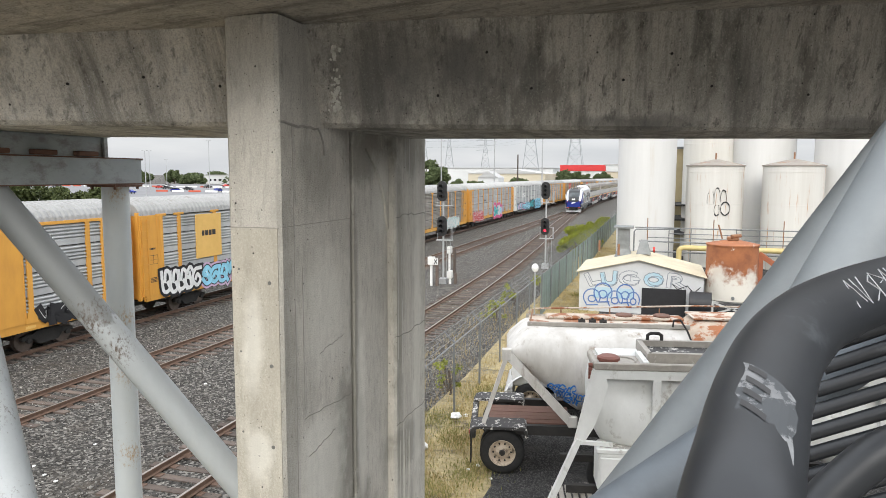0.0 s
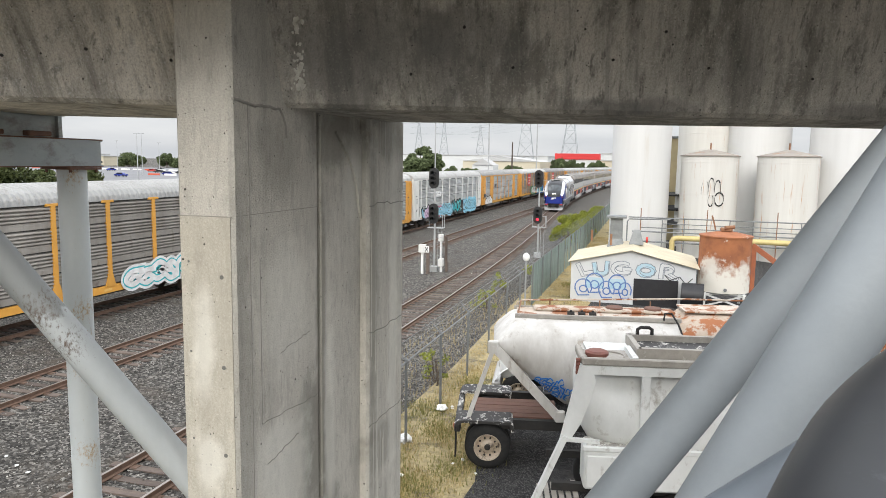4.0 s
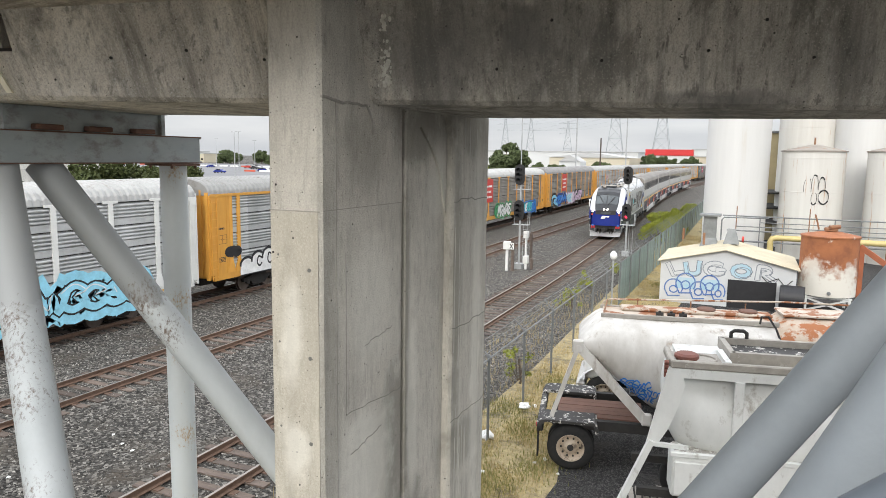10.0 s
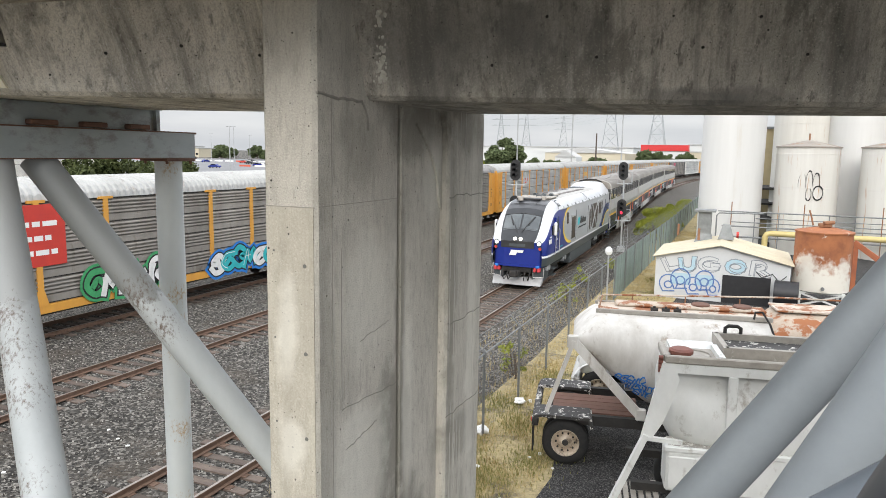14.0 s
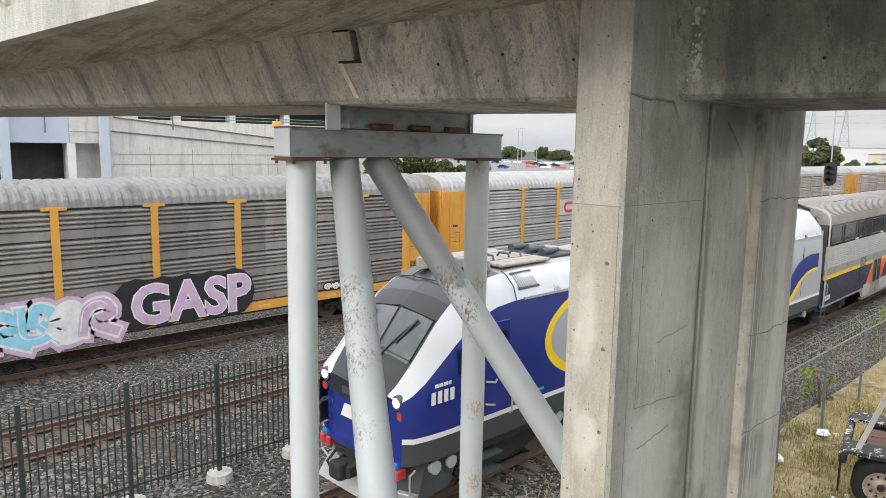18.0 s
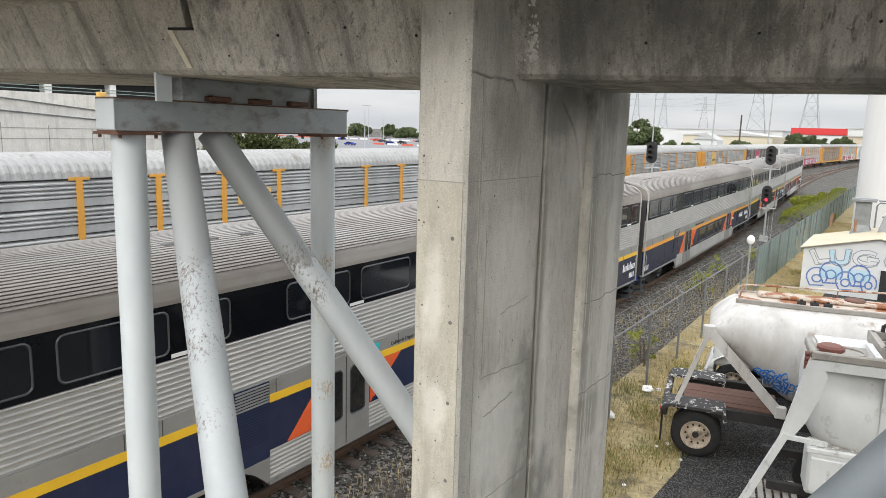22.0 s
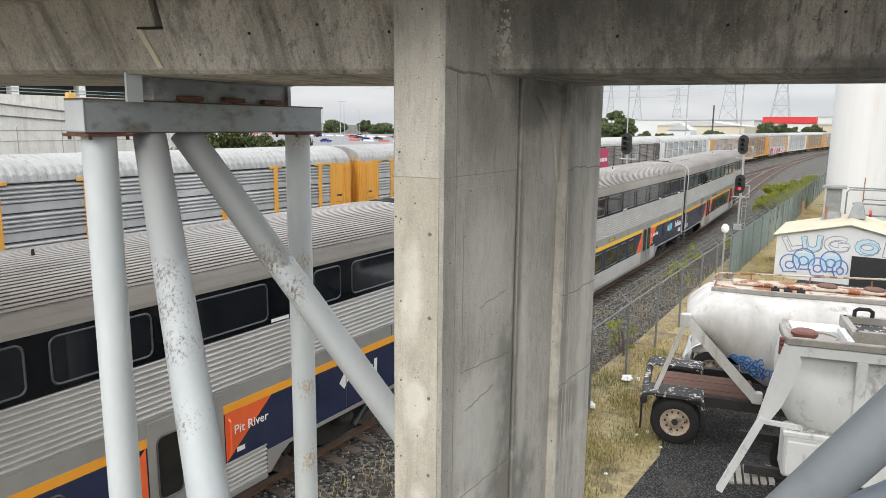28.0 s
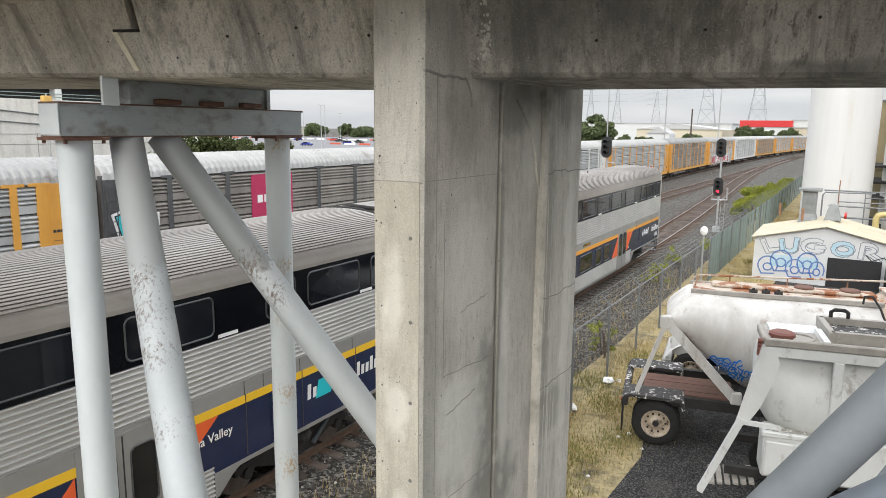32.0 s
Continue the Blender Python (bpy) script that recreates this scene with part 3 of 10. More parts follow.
for i, x in enumerate(xs):
    for j, y in enumerate(ys):
        near = -30 <= x <= -6 and -20 <= y <= 140
        z = 0.0
        if near:
            dx = min(abs(x - smooth_x(y, NEAR_KNOTS)), abs(x - smooth_x(y, MID_KNOTS)), abs(x - smooth_x(y, FREIGHT_KNOTS)))
            z = -0.12 * min(1.0, max(0.0, (dx - 1.4) / 1.4)) + 0.02 * noise.noise((x, y * 0.5, 0))
        grid[i, j] = bm.verts.new((x, y, z))
for i in range(len(xs) - 1):
    for j in range(len(ys) - 1):
        bm.faces.new((grid[i, j], grid[i + 1, j], grid[i + 1, j + 1], grid[i, j + 1]))
ground = setting("ground", bm, M_BALLAST, "grey crushed stone ballast with dusty patches around the tracks", "ground", smooth=True)

bm = B()
poly = [(-3.7, -6), (60, -6), (60, 120), (-2.6, 120), (-2.6, 36), (-3.2, 30), (-3.6, 24), (-3.9, 19), (-3.3, 16), (-3.5, 12), (-3.0, 6)]
prism(bm, poly, -0.1, 0.016)
setting("yard_pavement", bm, M_ASPHALT, "dark worn asphalt of the truck yard", "pavement")
bm = B()
prism(bm, [(-6.6, -6), (-3.0, -6), (-2.9, 6), (-3.3, 16), (-3.7, 19), (-3.3, 30), (-2.5, 38), (-2.5, 130), (-6.2, 130), (-6.3, 40), (-6.1, 24), (-6.4, 14)], -0.1, 0.008)
setting("verge", bm, M_VERGE, "dry yellow grass verge along the yard fence", "verge")

# ---- tracks ----
TIE = mesh_of("tie", lambda: (box(B(), -1.3, 1.3, -0.11, 0.11, -0.14, 0.035), [M_TIE], False))
PLATE = mesh_of("tie_plate", lambda: (box(box(B(), -0.92, -0.58, -0.09, 0.09, 0.035, 0.05), 0.58, 0.92, -0.09, 0.09, 0.035, 0.05), [M_RAIL], False))


def rail_mesh(bm, knots, off, y0, y1, step):
    """A rail with foot, web and head along the track."""
    prof = [(-0.07, 0.05), (0.07, 0.05), (0.07, 0.065), (0.012, 0.085), (0.012, 0.155), (0.036, 0.165), (0.036, 0.196), (-0.036, 0.196), (-0.036, 0.165), (-0.012, 0.155), (-0.012, 0.085), (-0.07, 0.065)]
    n = max(1, int((y1 - y0) / step))
    rings = []
    for i in range(n + 1):
        y = y0 + (y1 - y0) * i / n
        x = smooth_x(y, knots) + off
        rings.append([(x + px, y, pz) for px, pz in prof])
    return loft(bm, rings)


def rail_head(bm, knots, off, y0, y1, step):
    n = max(1, int((y1 - y0) / step))
    rings = []
    for i in range(n + 1):
        y = y0 + (y1 - y0) * i / n
        x = smooth_x(y, knots) + off
        rings.append([(x + px, y, pz) for px, pz in ((-0.03, 0.19), (0.03, 0.19), (0.03, 0.2), (-0.03, 0.2))])
    return loft(bm, rings)


def track(name, knots, label, y0, y1, parts_to):
    t = thing(name, label, "railway track", kind="structure")
    for off in (-0.7525, 0.7525):
        r = part("rail", rail_mesh(B(), knots, off, y0, y1, 5), M_RAIL, t)
        part("rail_head", rail_head(B(), knots, off, y0, y1, 5), M_RAILTOP, r, "worn bright running surface")
    y, rest = max(y0, 4.0), B()
    rnd = random.Random(len(name))
    while y < min(y1, 230):
        x = smooth_x(y, knots)
        m = pose(x + rnd.uniform(-0.06, 0.06), y + rnd.uniform(-0.03, 0.03), rnd.uniform(-0.015, 0.008), 0, 0, rnd.uniform(-1.5, 1.5))
        if y < parts_to:
            share("tie", TIE, t, m)
            share("tie_plate", PLATE, t, m)
        else:
            box(rest, -1.3, 1.3, -0.11, 0.11, -0.14, 0.035, m)
        y += 0.54
    far = part("far_ties", rest, M_TIE, t, "weathered wooden ties")
    tagged(far, kind="stuff")
    return t


track("passenger_track", NEAR_KNOTS, "railway track on worn wooden ties in grey ballast", -110, 500, 75)
track("middle_track", MID_KNOTS, "rusty railway track on dark wooden ties in grey ballast", -60, 235, 65)
track("freight_track", FREIGHT_KNOTS, "railway track under the freight train", -430, 720, 60)

# ---- bridge ----
AX = radians(22.0)
AX_U, AX_V = Vector((math.cos(AX), math.sin(AX), 0)), Vector((-math.sin(AX), math.cos(AX), 0))
AX_O = Vector((-2.62, 6.85, 0))
SOFFIT, SLAB = 7.34, 8.15
FALL = 0.057


def bridge_point(u, v, z):
    p = AX_O + AX_U * u + AX_V * v
    return (p.x, p.y, z)


def slab_z(u):
    """Underside of the deck beside the web; the deck falls along the bridge."""
    return SLAB + FALL * u


def web_v(u, z):
    """The face of the sloping web at a height."""
    return -0.02 - 0.23 * (z - SOFFIT - 0.09) / (slab_z(u) - SOFFIT - 0.09)


def girder(u0, u1):
    """A length of box girder with a sloping web and a level soffit."""
    rings = []
    n = max(1, int((u1 - u0) / 5))
    for i in range(n + 1):
        u = u0 + (u1 - u0) * i / n
        back = 1.95 - 0.2 * min(5.0, max(0.0, u - 0.8))
        sec = [(0.05, SOFFIT), (0.0, SOFFIT + 0.035), (-0.02, SOFFIT + 0.09), (-0.25, slab_z(u)), (back + 0.3, slab_z(u)), (back, SOFFIT)]
        rings.append([bridge_point(u, v, z) for v, z in sec])
    return loft(B(), rings)


bridge = thing("bridge", "weathered concrete box girder bridge with dark water stains", "bridge", kind="structure")
part("girder", girder(-0.18, 30), M_GIRDER, bridge)
part("girder", girder(-2.86, -0.18), M_GIRDER2, bridge, "streaked girder length")
part("girder", girder(-12, -2.93), M_GIRDER3, bridge, "pale girder length with thin drips")
# the stepped hinge between the two spans
bm = B()
ZH = slab_z(-2.95)
for u0, u1, z0, z1, v in ((-3.1, -2.93, ZH - 0.02, ZH - 0.001, -0.252), (-3.10, -2.86, ZH - 0.285, ZH - 0.262, -0.146)):
    prism(bm, [bridge_point(u0, v, 0)[:2], bridge_point(u1, v, 0)[:2], bridge_point(u1, 0.3, 0)[:2], bridge_point(u0, 0.3, 0)[:2]], z0, z1)
part("hinge_step", bm, M_UNDER, bridge, "dark open step of the hinge joint")
bm = B()
zt, vt = ZH - 0.285, web_v(-2.95, ZH - 0.285)
loft(bm, [[bridge_point(u, v, z) for u, v, z in ((-3.11, vt - 0.016, zt), (-3.06, vt - 0.016, zt), (-3.06, 0.1, zt), (-3.11, 0.1, zt))],
          [bridge_point(u, v, z) for u, v, z in ((-2.99, -0.036, SOFFIT + 0.05), (-2.945, -0.036, SOFFIT + 0.05), (-2.945, 0.1, SOFFIT + 0.05), (-2.99, 0.1, SOFFIT + 0.05))]])
part("joint_filler", bm, mat("joint_filler", (0.82, 0.77, 0.62), (0.66, 0.61, 0.48), 6, 0.9), bridge, "pale joint filler")
seat_ = [(0.05, SOFFIT), (0.0, SOFFIT + 0.035), (-0.02, SOFFIT + 0.09), (vt, zt), (1.2, zt), (1.2, SOFFIT)]
part("hinge_seat", loft(B(), [[bridge_point(u, v, z) for v, z in seat_] for u in (-2.93, -2.86)]), M_GIRDER2, bridge)
# torn patch of old mortar where the fascia meets the pier
bm = B()
rnd = random.Random(8)
for k in range(60):
    z = SOFFIT + 0.14 + 0.5 * rnd.random() ** 1.3
    v = web_v(0.0, z)
    p = Vector(bridge_point(0.04 + rnd.gauss(0, 0.022), v + 0.006, z))
    blob(bm, p, rnd.uniform(0.007, 0.02), k, 1, 0.7, 1.3)
tagged(part("mortar_patch", bm, mat("pale_mortar", (0.78, 0.76, 0.69), (0.55, 0.53, 0.47), 14, 0.95, bump=0.5), bridge, "torn pale mortar patch"), kind="stuff")
bm = B()


def deck_edge(u):
    """How far the deck reaches out over the web; past the pier an unseen flare over the stair adds shade."""
    if u > 2:
        return -2.52 - 0.5 * min(3.0, u - 2)
    return min(-0.5, -2.2 - 0.16 * u)


rings, edge, upper = [], [], []
for u in (-12, -10, -8, -6, -4, -2, 0, 2, 3, 4, 5, 8, 16, 30):
    v, z = deck_edge(u), slab_z(u)
    rings.append([bridge_point(u, a, b) for a, b in ((2.6, z), (-0.25, z), (v, z + 0.12), (v, z + 0.46), (2.6, z + 0.46))])
    edge.append([bridge_point(u, a, b) for a, b in ((v - 0.012, z + 0.10), (v + 0.22, z + 0.10), (v + 0.22, z + 0.40), (v - 0.012, z + 0.40))])
    upper.append([bridge_point(u, a, b) for a, b in ((v + 0.03, z + 0.40), (v + 0.22, z + 0.40), (v + 0.22, z + 1.3), (v + 0.03, z + 1.3))])
part("deck_slab", loft(bm, rings), M_DECK, bridge)
part("edge_band", loft(B(), edge), M_WALLC, bridge, "pale concrete edge band")
part("parapet", loft(B(), upper), M_PARAPET, bridge, "brown textured parapet")
bm = B()
for k in range(14):
    u = -11.5 + 0.75 * k
    v, z = deck_edge(u), slab_z(u)
    loft(bm, [[bridge_point(u + a, v + 0.026, z + 0.42), bridge_point(u + a, v + 0.04, z + 0.42), bridge_point(u + a, v + 0.04, z + 1.28), bridge_point(u + a, v + 0.026, z + 1.28)] for a in (0.0, 0.035)])
part("parapet_joints", bm, M_WALLC, bridge, "pale block joints")
# tie holes in the fascia
bm = B()
for u, z in ((0.9, 7.55), (1.7, 7.62), (2.5, 7.7), (3.3, 7.66), (-0.9, 7.6), (-1.5, 7.66), (-2.1, 7.6), (4.2, 7.6), (1.3, 7.9), (2.9, 7.92)):
    z += 0.06
    p = Vector(bridge_point(u, web_v(u, z) + 0.01, z))
    rod(bm, p, p - AX_V * 0.012, 0.012, 0.012, 8)
part("tie_holes", bm, M_UNDER, bridge, "small dark form tie holes")

pier = thing("bridge_pier", "pale concrete bridge pier with stepped pilasters and form lines", "bridge pier", kind="structure")


def chamfered(x0, x1, y0, y1, z0, z1, c=0.03):
    return prism(B(), [(x0 + c, y0), (x1 - c, y0), (x1, y0 + c), (x1, y1 - c), (x1 - c, y1), (x0 + c, y1), (x0, y1 - c), (x0, y0 + c)], z0, z1)


part("front_pilaster", chamfered(-3.16, -2.70, 6.10, 7.40, -0.4, SLAB - 0.02), M_PIER, pier)
# thin added skin that carries the painted warm light of the front
part("front_face", box(B(), -3.135, -2.725, 6.0955, 6.12, -0.4, 6.525), M_LIT_FACE, pier, "thin beige skin with the front's warm light in its colour")
part("joint_strip", chamfered(-3.12, -2.74, 7.395, 7.435, -0.4, SOFFIT + 0.1, 0.005), M_UNDER, pier, "dark vertical joint")
part("middle_pilaster", chamfered(-3.30, -2.695, 7.435, 8.34, -0.4, SOFFIT + 0.02, 0.012), M_PIER, pier)
part("rear_pilaster", chamfered(-3.30, -2.60, 8.30, 9.31, -0.4, SOFFIT + 0.02), M_PIER, pier)
part("corbel", loft(B(), [[(x, y, z) for y, z in [(8.29, 6.35)] + [(8.22 - 0.50 * (i / 8) ** 2, 6.5 + 0.085 * i) for i in range(9)] + [(7.72, 7.20), (8.29, 7.20)]] for x in (-2.70, -2.672)]), M_PIER, pier, "curved corbel under the girder")
bm = B()
for k in range(9):
    z = 6.1 - 0.66 * k
    rod(bm, (-2.80, 6.103, z), (-2.80, 6.0925, z), 0.016, 0.016, 8)
    rod(bm, (-3.07, 6.103, z + 0.1), (-3.07, 6.0925, z + 0.1), 0.009, 0.009, 8)
part("tie_holes", bm, mat("grey_hole", (0.16, 0.155, 0.14), (0.12, 0.115, 0.105), 20), pier, "form tie holes")
M_FORMLINE = mat("form_line", (0.24, 0.225, 0.195), (0.33, 0.31, 0.27), 10)
bm = B()
box(bm, -3.15, -2.71, 6.0945, 6.1, 6.525, 6.533)
for y, za, zb in ((6.30, 2.2, SOFFIT), (6.43, 4.92, 6.2)):
    box(bm, -2.70, -2.697, y, y + 0.007, za, zb)
box(bm, -2.70, -2.697, 6.13, 7.38, 6.53, 6.535)
part("form_lines", bm, M_FORMLINE, pier, "form board lines")
bm = B()
rnd = random.Random(21)
for ya, za, yb, zb, r in ((6.43, 4.91, 7.37, 4.85, 0.003), (6.72, 5.40, 7.2, 5.46, 0.003), (6.15, 3.80, 7.38, 3.76, 0.003), (6.5, 4.55, 7.0, 4.62, 0.004), (6.15, 2.9, 7.38, 2.95, 0.003)):
    k = 14
    pipe(bm, [(-2.70, ya + (yb - ya) * i / k, za + (zb - za) * i / k + rnd.uniform(-0.012, 0.012)) for i in range(k + 1)], r, 5)
for z in (5.18, 4.18, 6.5):
    pipe(bm, [(-2.60, 8.32 + 0.96 * i / 10, z + rnd.uniform(-0.02, 0.02)) for i in range(11)], 0.005, 5)
tagged(part("cracks", bm, mat("crack_dark", (0.15, 0.14, 0.12), (0.22, 0.21, 0.18), 20), pier, "thin dark cracks and pour lines"), kind="stuff")
# board marks left on the rear pilaster, and the pale mortar rim under the girder
bm = B()
rnd = random.Random(12)
for k in range(46):
    y = 8.34 + 0.9 * rnd.random()
    z0 = rnd.uniform(0.5, 6.6)
    box(bm, -2.60, -2.5985 + 0.0012 * rnd.random(), y, y + rnd.uniform(0.004, 0.010), z0, min(z0 + rnd.uniform(0.3, 1.8), SOFFIT))
marks = part("board_marks", bm, mat("pale_board_mark", (0.55, 0.53, 0.47), (0.46, 0.44, 0.39), 6), pier, "pale vertical board marks")
tagged(marks, kind="stuff")
bm = B()
rnd = random.Random(6)
pipe(bm, [(-2.70, 6.12 + 0.07 * k, 7.335 - 0.02 * (k / 9) + rnd.uniform(-0.012, 0.012)) for k in range(10)] + [(-2.70, 6.8, 7.27), (-2.70, 6.84, 7.2), (-2.70, 6.85, 7.1)], 0.012, 6)
tagged(part("mortar_rim", bm, mat("mortar", (0.36, 0.34, 0.30), (0.24, 0.225, 0.20), 9, 0.95, bump=0.5), pier, "rough mortar rim under the girder"), kind="stuff")

# ---- steel bents ----
X_BENT = -6.0
M_SHIM = mat("dark_rust_plate", (0.11, 0.06, 0.045), (0.17, 0.085, 0.055), 7.0, 0.85, bump=0.3)
bent = thing("steel_bent", "pale blue painted steel pipe bent propping the bridge", "steel bent", kind="structure")


def pile(name, p0, p1, r, material, parent, label=""):
    return part(name, rod(B(), p0, p1, r, r, 28), material, parent, label, smooth=True)


pile("pile", (X_BENT, 5.49, -0.3), (X_BENT, 5.49, 6.80), 0.15, M_PILE, bent)
pile("pile", (X_BENT, 8.06, -0.3), (X_BENT, 8.06, 6.80), 0.15, M_PILE_RUST, bent, "pile with rust runs")
pile("raking_pile", (-0.75, 3.09, -0.3), (X_BENT - 0.06, 6.055, 6.83), 0.155, M_PILE_WORN, bent, "raking pile with scuffed paint")
pile("brace", (-3.2, 8.05, 2.2), (X_BENT - 0.055, 6.455, 6.83), 0.15, M_BRACE_WORN, bent, "slanting brace with a dark scuff")
bm = B()
y0, y1, zt, zb = 5.28, 8.36, 7.12, 6.82
box(bm, X_BENT - 0.15, X_BENT + 0.15, y0, y1, zt - 0.022, zt)
box(bm, X_BENT - 0.15, X_BENT + 0.15, y0, y1, zb, zb + 0.022)
box(bm, X_BENT + 0.122, X_BENT + 0.142, y0 + 0.02, y1 - 0.02, zb + 0.022, zt - 0.022)
box(bm, X_BENT - 0.14, X_BENT + 0.14, y0 + 0.0, y0 + 0.02, zb + 0.022, zt - 0.022)
part("cap_beam", bm, M_STEEL, bent)
for za, hh in ((zb - 0.002, 0.012), (zt - 0.012, 0.014)):
    part("rust_edge", box(B(), X_BENT - 0.148, X_BENT + 0.1515, y0 - 0.002, y1 + 0.002, za, za + hh), M_SHIM, bent, "rusted flange edge")
# paler than the beam: the light on its end is put into the colour
part("end_plate", box(B(), X_BENT - 0.14, X_BENT + 0.145, y0 - 0.008, y0 - 0.001, zb + 0.02, zt - 0.02), M_PILE, bent, "end plate in a lighter tone for its lit side")
for y in (5.49, 8.06):
    bm = B()
    box(bm, X_BENT - 0.2, X_BENT + 0.2, y - 0.22, y + 0.22, zb - 0.03, zb - 0.004)
    for dx in (-0.16, 0.16):
        for dy in (-0.18, 0.18):
            rod(bm, (X_BENT + dx, y + dy, zb - 0.06), (X_BENT + dx, y + dy, zb - 0.03), 0.016, 0.016, 6)
    part("cap_plate", bm, M_SHIM, bent, "rust-edged bearing plate with bolts")
bm = B()
box(bm, X_BENT - 0.1, X_BENT + 0.12, 6.0, 7.75, zt, SOFFIT + 0.16)
box(bm, X_BENT + 0.12, X_BENT + 0.2, 5.96, 7.8, SOFFIT + 0.0, SOFFIT + 0.03)
box(bm, X_BENT - 0.12, X_BENT + 0.16, 7.75, 7.8, zt, SOFFIT)
part("bearing_beam", bm, M_STEEL, bent, "blue grey bearing beam")
for y in (6.25, 6.8, 7.35):
    part("shim_plate", rbox(B(), X_BENT + 0.1, X_BENT + 0.2, y, y + 0.28, zt + 0.01, zt + 0.06, 0.01, 1), M_SHIM, bent, "rusted shim plate")
bm = B()
box(bm, X_BENT + 0.24, X_BENT + 0.27, 5.62, 5.78, zt - 0.02, 7.5)
for y in (5.65, 5.70, 5.75):
    rod(bm, (X_BENT + 0.27, y, 7.45), (X_BENT + 0.285, y, 7.45), 0.012, 0.012, 6)
part("clip_plate", bm, M_PILE, bent, "bolted pale steel clip plate")

bent2 = thing("steel_bent", "blue grey painted steel raking pipes beside the stair", "steel bent", kind="structure")
pile("raking_pile", (-2.45, 6.2, 1.05), (1.55, 6.32, 7.28), 0.15, M_STEEL2, bent2)
pile("raking_pile", (-2.4, 3.95, 0.0), (1.16, 4.6, 7.3), 0.15, M_STEEL2, bent2)

# ---- stair rail next to the camera ----
M_SCRATCH = mat("scratched_bare_steel", (0.40, 0.41, 0.42), (0.30, 0.31, 0.32), 8.0, 0.6)
STROKE_SCRATCH = [[(0, 0), (0.5, 1), (1, 0.1)], [(0, 1), (0.4, 0), (0.8, 1)], [(0.9, 0.9), (0.2, 0.7), (0.7, 0.3), (0, 0)], [(0, 0), (0.1, 1), (0.9, 0.6), (0.2, 0.5)]]
rail_t = thing("stair_railing", "dark painted bent pipe railing with round bars and scratched tags", "railing")


def curved(pts, n=6):
    """A smooth line through the points."""
    pts = [Vector(p) for p in pts]
    out = []
    for i in range(len(pts) - 1):
        p0, p1, p2, p3 = pts[max(i - 1, 0)], pts[i], pts[i + 1], pts[min(i + 2, len(pts) - 1)]
        for k in range(n):
            s = k / n
            out.append(0.5 * ((2 * p1) + (p2 - p0) * s + (2 * p0 - 5 * p1 + 4 * p2 - p3) * s * s + (3 * p1 - p0 - 3 * p2 + p3) * s ** 3))
    return out + [pts[-1]]


part("top_rail", pipe(B(), curved([(0.115, 1.885, 5.4), (0.115, 1.885, 6.1), (0.115, 1.90, 6.45), (0.122, 1.945, 6.625), (0.15, 2.084, 6.678), (0.174, 2.189, 6.704), (0.213, 2.309, 6.729), (0.286, 2.469, 6.744), (0.42, 2.67, 6.757), (0.705, 3.023, 6.775), (1.3, 3.7, 6.80)]), 0.051, 24), M_DARKSTEEL, rail_t, smooth=True)
for k in range(-1, 10):
    x, y, z = 0.36 - 0.012 * k, 2.79 - 0.009 * k, 6.585 - 0.042 * k
    part("bar", rod(B(), (x, y, z), (x + 0.82, y - 0.10, z + 0.42), 0.0135, 0.0135, 12), M_DARKSTEEL, rail_t, smooth=True)
part("inner_post", pipe(B(), curved([(0.22, 2.50, 5.95), (0.245, 2.52, 6.2), (0.285, 2.55, 6.36), (0.36, 2.57, 6.47), (0.46, 2.58, 6.55), (0.75, 2.6, 6.72)]), 0.032, 16), M_DARKSTEEL, rail_t, smooth=True)
part("lower_rail", rod(B(), (-0.6, 2.9, 5.68), (0.75, 3.1, 6.77), 0.06, 0.06, 24), M_LOWRAIL, rail_t, "blue grey lower rail", smooth=True)
# a torn sticker, wrapped round the pipe
M_STICKER = mat("torn_sticker", (0.22, 0.225, 0.23), (0.14, 0.145, 0.15), 14.0, 0.6, stain=(0.05, 0.055, 0.06), stain_scale=22, stain_at=0.46, soft=0.03)
rnd = random.Random(4)


def on_rail(a, b, s, lift=0.0012, r=0.051):
    """A point on the rail between two of its bends: s along it, turned by b degrees from straight up towards the stair."""
    ax = (a[1] - a[0]).normalized()
    side = ax.cross(Vector((0, 0, 1))).normalized()
    up = side.cross(ax)
    p = a[0].lerp(a[1], s)
    t_ = radians(b)
    return p + (up * math.cos(t_) - side * math.sin(t_)) * (r + lift)


BEND = (Vector((0.13, 1.985, 6.642)), Vector((0.174, 2.189, 6.704)))
bm = B()
rows = [[on_rail(BEND, 16 - 8 * j + (rnd.uniform(-3, 3) if j in (0, 7) else 0), 0.40 + 0.055 * i - 0.03 * j, 0.006) for j in range(8)] for i in range(9)]
loft(bm, rows, closed=False)
label_ = part("sticker", bm, M_STICKER, rail_t, "torn white sticker")
bm = B()
for i in range(4):
    s0 = 0.46 + 0.10 * i
    loft(bm, [[on_rail(BEND, 11 - 6 * j, s0 - 0.024 * j + d, 0.0072) for j in range(5 - i % 2)] for d in (0.0, 0.045)], closed=False)
part("print_bars", bm, M_INK, label_, "black printed bars")
TOP = (Vector((0.30, 2.49, 6.746)), Vector((0.46, 2.73, 6.759)))
for q in range(9):
    g = STROKE_SCRATCH[q % len(STROKE_SCRATCH)]
    part("scratch", pipe(B(), [on_rail(TOP, -72 + 48 * bz, -0.10 + 0.11 * q + 0.10 * az, 0.0022) for az, bz in g], 0.0010, 4), M_SCRATCH, rail_t)
stair = thing("stair_landing", "concrete stair landing under the bridge", "stair landing", kind="structure")
